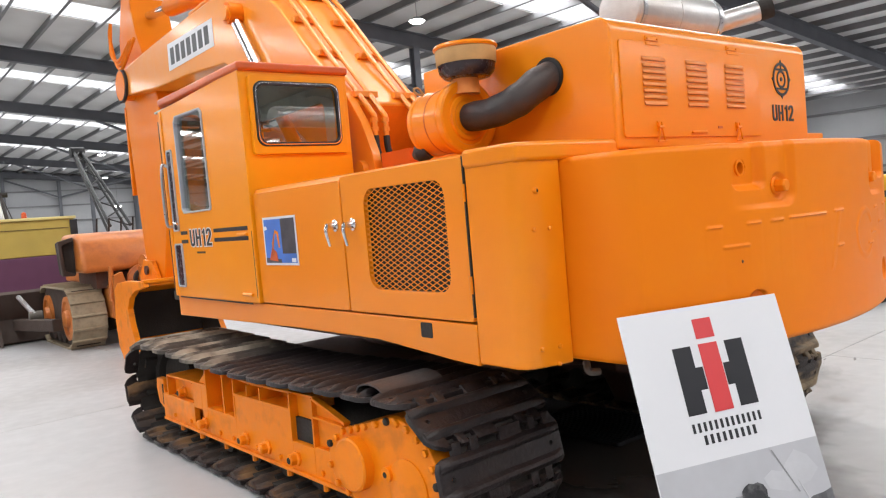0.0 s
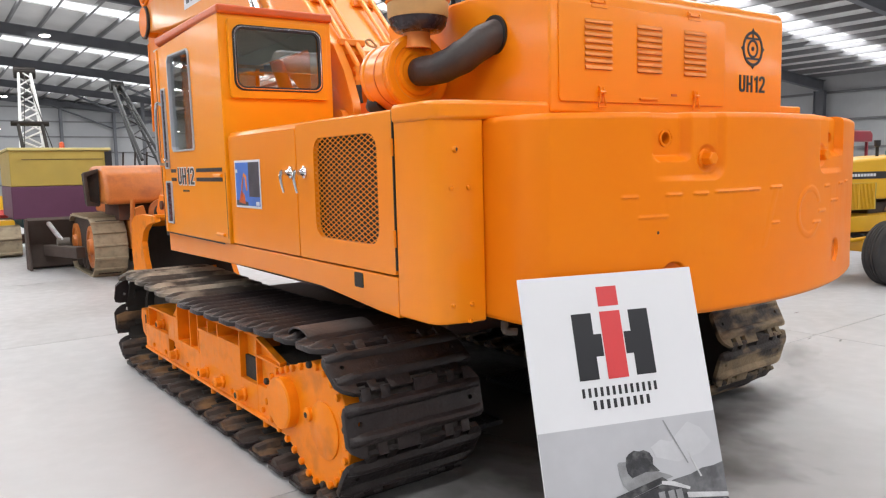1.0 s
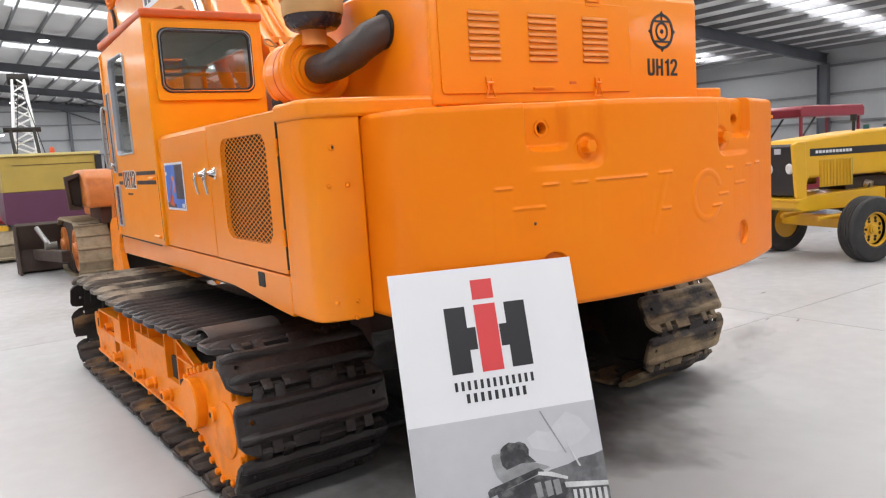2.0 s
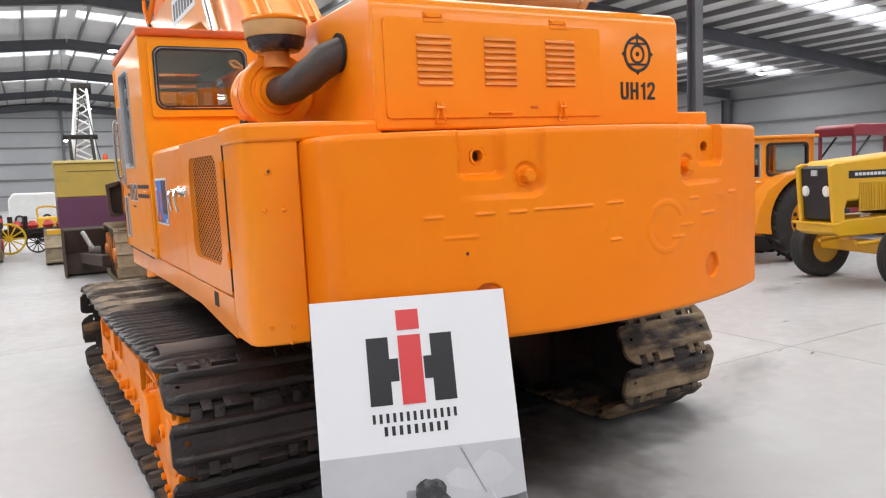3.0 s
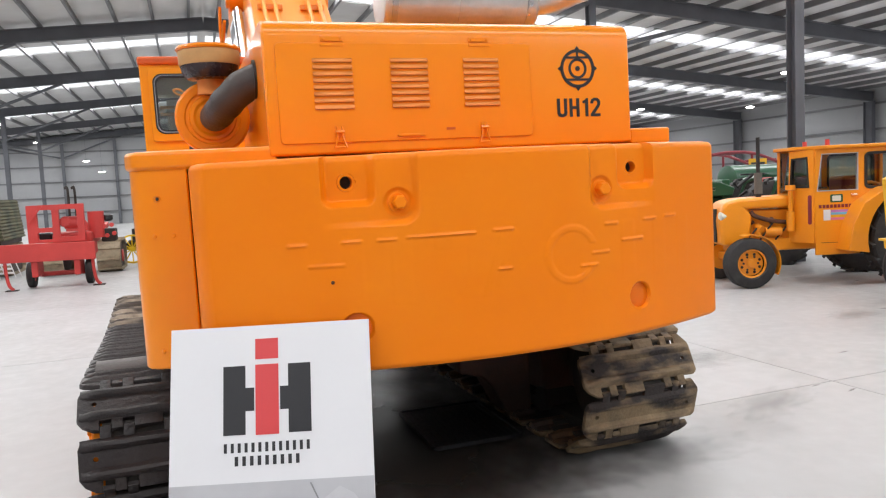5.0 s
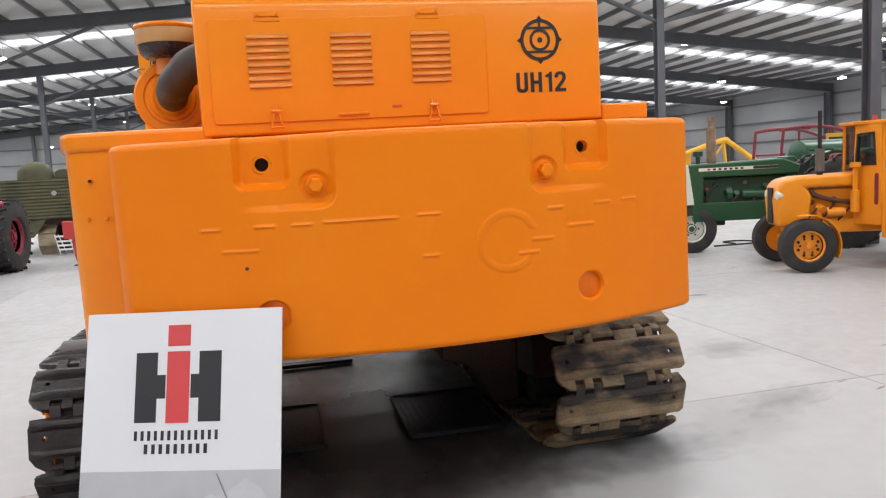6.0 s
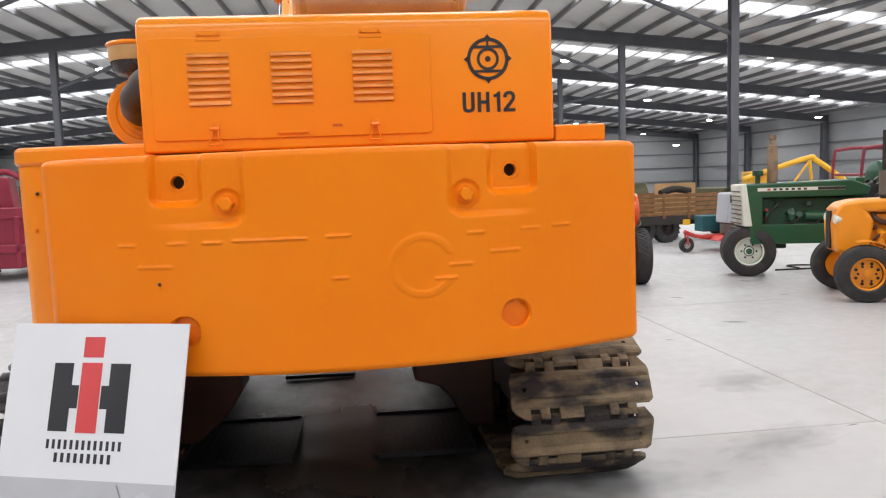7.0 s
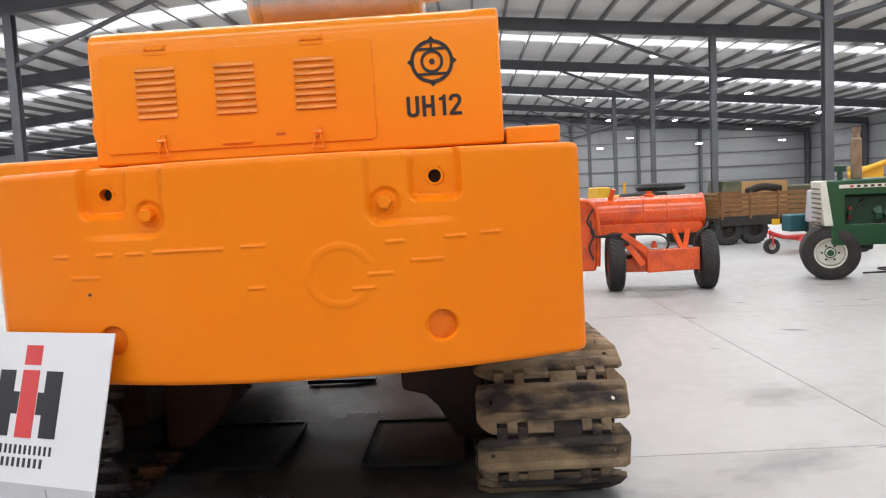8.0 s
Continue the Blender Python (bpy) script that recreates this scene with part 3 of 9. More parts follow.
def counterweight():
    # plan from the front left round the rear to the front right
    path = [(-1.272, 0.62 - 0.044 * i) for i in range(8)]
    path += [(-1.264, 0.268), (-1.245, 0.232)]
    n = 390
    for i in range(n + 1):
        x = -1.22 + 2.45 * i / n
        path.append((x, -0.075 + 0.185 * x * x))
    path += [(1.254, 0.222), (1.266, 0.243), (1.272, 0.275), (1.272, 0.4), (1.272, 0.62)]
    rows = 210
    bm = bmesh.new()
    grid = []
    for j in range(rows + 1):
        z = CW_LOW + (CW_TOP - CW_LOW) * j / rows
        r = 0.03
        e = min(z - CW_LOW, CW_TOP - z)
        inset = r - math.sqrt(max(0, r * r - (r - e) ** 2)) if e < r else 0.0
        row = []
        for k, (x, y) in enumerate(path):
            on_face = 10 <= k <= 10 + n
            dy = cw_relief(x, z) if on_face else 0.003 * noise.noise((y * 4, z * 3, 1))
            edge = 1 - inset / 1.3
            row.append(bm.verts.new((x * edge, y + inset + (dy if on_face else 0), z)))
        grid.append(row)
    for a, b in zip(grid, grid[1:]):
        for k in range(len(path) - 1):
            bm.faces.new((a[k], a[k + 1], b[k + 1], b[k]))
    bm.faces.new(grid[-1])
    bm.faces.new(list(reversed(grid[0])))
    bm.faces.new([r[0] for r in grid][::-1] + [r[-1] for r in grid])
    cw = part("counterweight", bm, ORANGE, EX, "thick orange cast counterweight with worn raised marks", angle=50)
    for s in (-1, 1):
        part("washer", make(lathe, [(0, 0.041), (0.012, 0.041), (0.016, 0.037)], (s * 0.472, 0.016, 1.631), (0, -1, 0), 24), ORANGE, cw)
        part("bolt", make(lathe, [(0, 0.031), (0.045, 0.031), (0.052, 0.025)], (s * 0.472, 0.006, 1.631), (0, -1, 0), 6), ORANGE, cw, bevel=0.003)
        rim = 0.008 + cw_relief(s * 0.669, 1.775) - 0.001
        part("hole_rim", make(hoop, circle(s * 0.669, 1.722, 0.036, 28), circle(s * 0.669, 1.722, 0.0265, 28), "y", rim - 0.002, 0.16), ORANGE, cw)
        part("dent", make(lathe, [(0, 0.059), (0.0012, 0.057)], (s * 0.668, -0.075 + 0.185 * 0.668 ** 2 + 0.0195, 1.128), (s * 0.24, -0.97, 0), 28), DEEP_ORANGE, cw, "round cast dent with darker paint")
        part("hole_lining", make(cyl, (s * 0.669, 0.16, 1.722), (s * 0.669, 0.105, 1.722), 0.034, n=20), GRIME_AND_SHADE, cw, "dark bottom of the lifting hole")
    part("scar", make(lathe, [(0, 0.008), (0.004, 0.004)], (-0.757, 0.026, 1.323), (0, -1, 0), 7), GREASY, cw, "chipped spot with bare casting")
    return cw


def rear_box():
    """The sheet-metal corner beside the counterweight and the deck over it."""
    plan = [(-1.52, 0.905), (-1.52, 0.665), (-1.505, 0.62), (-1.47, 0.592), (-1.40, 0.573), (-1.2755, 0.551), (-1.2755, 0.905)]
    bm = bmesh.new()
    prism(bm, plan, "z", 0.935, 1.85)
    corner = part("corner_panel", bm, ORANGE_SHEET, EX, bevel=0.012, seg=3)
    cap = [(-1.535, 0.905), (-1.535, 0.655), (-1.50, 0.585), (-1.40, 0.556), (-1.23, 0.527), (-0.88, 0.52), (-0.88, 0.905)]
    part("corner_cap", make(prism, cap, "z", 1.825, 1.91), ORANGE_SHEET, EX, bevel=0.022, seg=4)
    for x, z in ((-1.412, 1.70), (-1.435, 1.535), (-1.355, 1.535), (-1.44, 1.02), (-1.35, 1.02), (-1.36, 0.945)):
        r = 0.008 if z == 1.70 else 0.010
        part("bolt", make(lathe, [(0, r), (0.012, r), (0.016, r * 0.6)], (x, (0.576 - 0.19 * (x + 1.40)) if x > -1.40 else 0.576 - 0.27 * (x + 1.40), z), (0, -1, 0), 10), GRIME_AND_SHADE if z == 1.70 else ORANGE_SHEET, corner)
        if z == 1.70:
            part("tube_end", make(lathe, [(-0.01, 0.015), (0.012, 0.0145), (0.014, 0.011), (0.012, 0.0085)], (x, 0.579, z), (0.25, -0.97, 0), 16, False), ORANGE_SHEET, corner)
    part("bracket", make(tube, [(-1.12, 0.62, 0.9), (-1.13, 0.6, 0.86), (-1.08, 0.58, 0.85)], 0.018, 8), GREY_PLATE, corner)


SIDE = -1.52


def side_body():
    """Left side of the machine house: sill, two doors, deck."""
    sill = [(0.906, 0.925), (1.1, 0.935), (1.72, 0.985), (2.6, 0.985), (4.72, 0.95), (4.72, 1.118), (0.906, 1.118)]
    s = part("sill", make(prism, sill, "x", SIDE, SIDE + 0.5), ORANGE_SHEET, EX, bevel=0.006)
    part("drain_slot", make(prism, rrect(1.235, 1.325, 1.03, 1.105, 0.008, 2), "x", SIDE - 0.003, SIDE + 0.004), GRIME_AND_SHADE, s, "black square drain opening")
    # grille door
    door = bmesh.new()
    sheet(door, rrect(0.915, 1.962, 1.128, 1.885, 0.012, 2), [rrect(1.055, 1.74, 1.258, 1.796, 0.085, 6)], "x", SIDE - 0.004, SIDE + 0.025)
    door = part("service_door", door, ORANGE_SHEET, EX, "orange service door with a diamond mesh grille", bevel=0.005)
    bars = bmesh.new()
    y0, y1, z0, z1, r = 1.047, 1.748, 1.25, 1.804, 0.085
    ok = lambda y, z: in_rect(y, z, y0, y1, z0, z1, r) <= 0
    step = 0.0277
    for sgn in (1, -1):
        for k in range(-30, 60):
            c = k * step
            pts = [(y0 + (y1 - y0) * i / 60, 0) for i in range(61)]
            run = [(y, (z0 + (y - y0) * 0.45 * sgn + c)) for y, _ in pts]
            run = [p for p in run if ok(*p)]
            if len(run) > 1:
                off = 0.0 if sgn > 0 else 0.0012
                beam(bars, (SIDE + 0.001 + off, *run[0]), (SIDE + 0.001 + off, *run[-1]), 0.0042, 0.0016, (1, 0, 0))
    part("mesh_grille", bars, ORANGE_SHEET, door, "orange expanded metal mesh")
    # plain dark sheet paints the shade seen through the mesh holes
    part("dark_backing", make(box, SIDE + 0.06, SIDE + 0.08, 1.0, 1.80, 1.18, 1.86), GRIME_AND_SHADE, door, "dark sheet in place of a radiator behind the mesh")
    part("door_gap", make(box, SIDE - 0.0035, SIDE + 0.01, 0.9065, 0.914, 1.15, 1.888), GRIME_AND_SHADE, door, "dark open gap behind the door edge")
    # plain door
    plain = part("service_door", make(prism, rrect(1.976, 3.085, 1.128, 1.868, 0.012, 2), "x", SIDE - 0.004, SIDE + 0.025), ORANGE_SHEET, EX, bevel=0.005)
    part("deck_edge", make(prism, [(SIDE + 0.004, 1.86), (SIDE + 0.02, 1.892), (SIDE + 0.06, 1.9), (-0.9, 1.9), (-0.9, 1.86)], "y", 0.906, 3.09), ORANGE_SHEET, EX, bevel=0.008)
    # solid dark filler stands in for the unlit inside
    part("side_core", make(box, SIDE + 0.09, SIDE + 0.5, 0.93, 3.09, 1.0, 1.86), GRIME_AND_SHADE, EX, "dark inside of the machine house")
    for y, owner in ((2.045, plain), (1.86, door)):
        part("handle", handle_mesh(y), CHROME, owner, "chrome door handle")
    for y in (0.94,):
        for z in (1.3, 1.72):
            part("hinge", make(cyl, (SIDE - 0.008, y - 0.03, z - 0.04), (SIDE - 0.008, y - 0.03, z + 0.04), 0.009, n=10), ORANGE_SHEET, door)
    # photo sticker on the plain door
    x = SIDE - 0.006
    y0, y1, z0, z1 = 2.43, 2.815, 1.385, 1.70
    st = part("photo_sticker", make(prism, [(y0, z0), (y1, z0), (y1, z1), (y0, z1)], "x", x - 0.002, x), WHITE, plain, "photo print sticker with white border")
    blue = mat("sticker_blue", (0.06, 0.17, 0.55), 0.4, vary=0.25, scale=3)
    grey = mat("sticker_grey", (0.06, 0.055, 0.065), 0.4, vary=0.4, scale=12)
    part("picture", make(prism, [(2.60, 1.40), (2.80, 1.40), (2.80, 1.685), (2.60, 1.685)], "x", x - 0.0035, x - 0.002), blue, st, "blue printed area")
    part("picture", make(prism, [(2.445, 1.46), (2.60, 1.46), (2.60, 1.685), (2.445, 1.685)], "x", x - 0.0035, x - 0.002), grey, st, "dark printed area")
    part("picture", make(prism, [(2.445, 1.40), (2.60, 1.40), (2.60, 1.46), (2.445, 1.46)], "x", x - 0.0035, x - 0.002), blue, st)
    part("picture", make(prism, [(2.735, 1.44), (2.715, 1.44), (2.715, 1.53), (2.672, 1.615), (2.635, 1.60), (2.625, 1.50), (2.642, 1.50), (2.652, 1.585), (2.672, 1.595), (2.70, 1.53)], "x", x - 0.005, x - 0.0035), ORANGE_SHEET, st, "orange printed shape")
    part("picture", make(prism, [(2.80, 1.615), (2.765, 1.62), (2.772, 1.64), (2.80, 1.642)], "x", x - 0.0045, x - 0.0035), WHITE, st, "white printed cloud")
    part("picture", make(prism, [(2.50, 1.405), (2.455, 1.405), (2.455, 1.43), (2.50, 1.43)], "x", x - 0.005, x - 0.0035), WHITE, st, "white printed patch")
    part("picture", make(prism, [(2.80, 1.40), (2.62, 1.40), (2.62, 1.425), (2.80, 1.435)], "x", x - 0.0045, x - 0.0035), grey, st, "dark printed ground")
    part("picture", make(prism, [(2.76, 1.42), (2.66, 1.41), (2.67, 1.47), (2.72, 1.50)], "x", x - 0.005, x - 0.0035), ORANGE_ROOF, st)
    st.matrix_basis = pose(0, 2.515, 0) @ Matrix.Diagonal((1, 1.18, 1, 1)) @ pose(0, -2.43, 0)


def handle_mesh(y):
    bm = bmesh.new()
    x = SIDE - 0.004
    lathe(bm, [(0, 0.035), (0.008, 0.035), (0.014, 0.025), (0.04, 0.014), (0.06, 0.016)], (x, y, 1.615), (-1, 0, 0), 18)
    tube(bm, [(x - 0.055, y, 1.62), (x - 0.065, y, 1.59), (x - 0.062, y - 0.004, 1.55), (x - 0.055, y - 0.012, 1.50)], [0.014, 0.011, 0.008], 10)
    return bm


def cab():
    x0, x1, y0, y1, z0, z1 = -1.545, -0.695, 3.095, 4.64, 1.122, 2.71
    t = 0.04
    # side wall with a tall window
    side = bmesh.new()
    win = [(3.775, 1.80), (4.31, 1.80), (4.34, 1.83), (4.34, 2.53), (4.30, 2.57), (3.81, 2.56), (3.77, 2.53), (3.76, 1.82)]
    sheet(side, [(y0, z0), (y1, z0), (y1, z1 - 0.04), (y0, z1)], [win], "x", x0, x0 + t)
    cabwall = part("cab_side", side, CAB_PAINT, EX, bevel=0.006)
    small = [(4.05 + (y - 4.05) * 0.96, 2.17 + (z - 2.17) * 0.975) for y, z in win]
    big = [(4.05 + (y - 4.05) * 1.015, 2.17 + (z - 2.17) * 1.01) for y, z in win]
    part("window_seal", make(hoop, big, small, "x", x0 - 0.012, x0 + t + 0.01), GREY_PAINT, cabwall, "grey window seal", bevel=0.004)
    part("pane", make(prism, small, "x", x0 + 0.014, x0 + 0.019), GLASS, cabwall, "clear side window")
    for ya, yb, za, zb in ((4.46, 4.575, 1.66, 2.33), (4.43, 4.59, 1.2, 1.56)):
        q = part("quarter_window", make(hoop, rrect(ya, yb, za, zb, 0.02, 3), rrect(ya + 0.014, yb - 0.014, za + 0.014, zb - 0.014, 0.012, 3), "x", x0 - 0.014, x0 + 0.002), GREY_PAINT, cabwall, "narrow window in the front pillar", bevel=0.003)
        part("pane", make(prism, rrect(ya + 0.012, yb - 0.012, za + 0.012, zb - 0.012, 0.012, 3), "x", x0 - 0.006, x0 - 0.001), MATS["dark_bowl"], q, "dark narrow pane")
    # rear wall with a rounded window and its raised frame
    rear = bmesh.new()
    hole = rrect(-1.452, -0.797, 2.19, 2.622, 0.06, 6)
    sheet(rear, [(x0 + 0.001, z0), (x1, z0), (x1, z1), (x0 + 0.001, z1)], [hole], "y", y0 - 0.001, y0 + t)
    rw = part("cab_rear", rear, LIT_ORANGE, EX, "cab rear wall, its brighter light painted in as yellower orange", bevel=0.006)
    part("window_frame", make(hoop, rrect(-1.487, -0.745, 2.132, 2.668, 0.02, 6), rrect(-1.450, -0.799, 2.192, 2.62, 0.06, 6), "y", y0 - 0.035, y0 + 0.002), LIT_ORANGE, rw, "raised orange window surround", bevel=0.004)
    part("window_seal", make(hoop, rrect(-1.459, -0.79, 2.183, 2.629, 0.066, 6), rrect(-1.430, -0.819, 2.212, 2.60, 0.05, 6), "y", y0 - 0.043, y0 - 0.02), BLACK, rw, "black rubber window seal", bevel=0.003)
    part("bright_trim", make(hoop, rrect(-1.450, -0.799, 2.192, 2.62, 0.062, 6), rrect(-1.442, -0.807, 2.20, 2.612, 0.058, 6), "y", y0 - 0.048, y0 - 0.042), CHROME, rw, "thin bright trim")
    part("pane", make(prism, rrect(-1.432, -0.817, 2.21, 2.602, 0.05, 6), "y", y0 - 0.03, y0 - 0.025), GLASS, rw, "clear rear window")
    # inner side, front with glass, roof
    inner = bmesh.new()
    sheet(inner, [(y0 + t, z0), (4.92, z0), (4.92, z1), (y0 + t, z1)], [rrect(3.35, 4.5, 1.95, 2.55, 0.06)], "x", x1 - t, x1 - 0.002)
    part("cab_inner_side", inner, CAB_PAINT, EX, bevel=0.006)
    front = bmesh.new()
    beam(front, (x0 + 0.02, y1 + 0.01, z0), (x0 + 0.02, y1 + 0.01, z1 - 0.05), 0.06, 0.06)
    beam(front, (-1.34, 4.95, z0), (-1.34, 4.95, z1 - 0.06), 0.06, 0.06)
    beam(front, (-0.72, 4.95, z0), (-0.72, 4.95, z1 - 0.06), 0.06, 0.06)
    beam(front, (-1.34, 4.95, 1.72), (-0.72, 4.95, 1.72), 0.06, 0.08)
    beam(front, (-1.34, 4.95, z1 - 0.09), (-0.72, 4.95, z1 - 0.09), 0.06, 0.08)
    beam(front, (x0 + 0.02, y1 + 0.01, 1.72), (-1.34, 4.95, 1.72), 0.05, 0.08)
    part("cab_front_frame", front, CAB_PAINT, EX, bevel=0.008)
    for za, zb, lab in ((1.76, 2.58, "upper front corner glass"), (1.16, 1.68, "lower front corner glass")):
        p = bmesh.new()
        vs = [p.verts.new(v) for v in ((x0 + 0.03, y1 + 0.03, za), (-1.345, 4.935, za), (-1.345, 4.935, zb), (x0 + 0.03, y1 + 0.03, zb))]
        f = p.faces.new(vs)
        g = bmesh.ops.extrude_face_region(p, geom=[f])
        bmesh.ops.translate(p, verts=[v for v in g["geom"] if isinstance(v, bmesh.types.BMVert)], vec=(0.004, -0.003, 0))
        bmesh.ops.recalc_face_normals(p, faces=p.faces[:])
        part("pane", p, GLASS, EX, lab)
        part("front_seal", make(tube, [(x0 + 0.005, y1 + 0.05, za), (x0 + 0.005, y1 + 0.05, zb)], 0.016, 8, False), BLACK, EX, "black rubber seal")
    part("pane", make(box, -1.31, -0.75, 4.945, 4.95, 1.77, 2.56), GLASS, EX, "clear windscreen")
    roof = [(x0 - 0.012, y0 - 0.03), (x0 - 0.012, y1), (-1.35, 5.0), (x1 + 0.01, 5.0), (x1 + 0.01, y0 - 0.03)]
    part("cab_roof", make(prism, roof, "z", z1 - 0.012, z1 + 0.05), ORANGE_ROOF, EX, "red-orange cab roof", bevel=0.02, seg=3)
    part("cab_floor", make(box, x0 + 0.05, x1 - 0.05, y0 + 0.05, 4.9, z0 - 0.05, z0 + 0.02), GRIME_AND_SHADE, EX)
    seat = bmesh.new()
    box(seat, -1.3, -0.9, 3.4, 3.85, 1.5, 1.62)
    box(seat, -1.3, -0.9, 3.28, 3.4, 1.55, 2.1)
    part("seat", seat, RUBBER, EX, "dark operator seat", bevel=0.04, seg=3)
    rail = bmesh.new()
    for z in (2.46, 2.52):
        tube(rail, [(-1.45, 4.3, z), (-0.74, 4.3, z)], 0.015, 8, False)
    part("cab_rail", rail, BEIGE, EX, "yellowed rail inside the cab")
    lining = mat("cab_lining", (0.55, 0.54, 0.46), 0.6, vary=0.15, scale=3)
    lin = bmesh.new()
    sheet(lin, [(y0 + t, z0), (4.92, z0), (4.92, z1 - 0.03), (y0 + t, z1 - 0.03)], [rrect(3.35, 4.5, 1.95, 2.55, 0.06)], "x", x1 - t - 0.012, x1 - t - 0.002)
    part("lining", lin, lining, EX, "dark grey-green cab lining")
    lin = bmesh.new()
    sheet(lin, [(y0 + t, z0), (y1, z0), (y1, z1 - 0.05), (y0 + t, z1 - 0.05)], [win], "x", x0 + t + 0.012, x0 + t + 0.022)
    part("lining", lin, lining, EX)
    part("head_lining", make(box, x0 + t, x1 - t, y0 + t, 4.9, z1 - 0.03, z1 - 0.016), lining, EX)
    for xa, xb in ((-1.40, -1.28), (-0.80, -0.72)):
        part("front_pillar_lining", make(box, xa, xb, 4.88, 4.91, z0, z1 - 0.05), lining, EX)
    # grab rail, door handle, letters and stripes on the side
    part("grab_rail", make(tube, [(x0, 4.59, 2.2), (x0 - 0.05, 4.60, 2.18), (x0 - 0.05, 4.61, 1.75), (x0, 4.62, 1.7)], 0.012, 8), STEEL, cabwall)
    part("handle", make(tube, [(x0, 4.50, 1.735), (x0 - 0.035, 4.49, 1.735), (x0 - 0.04, 4.40, 1.72)], 0.011, 8), CHROME, cabwall, "chrome cab door handle")
    for pts in glyphs("UH12", 0.43, 0.13):
        back = offset_outline(pts, 0.009)
        part("letter_outline", make(prism, [(4.03 - u, 1.598 + v) for u, v in back], "x", x0 - 0.002, x0 - 0.0005), WHITE, cabwall, "white outline of a model letter")
        part("model_letter", make(prism, [(4.03 - u, 1.598 + v) for u, v in pts], "x", x0 - 0.0035, x0 - 0.0019), BLACK_PRINT, cabwall, "black model letter")
    for ya, yb in ((3.17, 3.76), (4.30, 4.44)):
        for z in (1.643, 1.573):
            part("stripe", make(box, x0 - 0.003, x0 - 0.0005, ya, yb, z - 0.014, z + 0.014), BLACK_PRINT, cabwall, "black stripe")
    part("small_print", make(box, x0 - 0.003, x0 - 0.0005, 3.96, 4.13, 1.475, 1.49), GREASY, cabwall, "small dark lettering bar")
    for z in (1.60, 1.18):
        part("hinge", make(cyl, (x0 - 0.01, 3.17, z), (x0 - 0.01, 3.32, z), 0.012, n=10), CAB_PAINT, cabwall)
    part("door_seam", make(box, x0 - 0.0025, x0 + 0.001, 3.2, 4.6, 1.112, 1.121), GRIME_AND_SHADE, cabwall)
    part("door_seam", make(box, x0 - 0.001, x0 + 0.002, 3.11, 3.118, 1.16, 1.62), GREASY, cabwall)


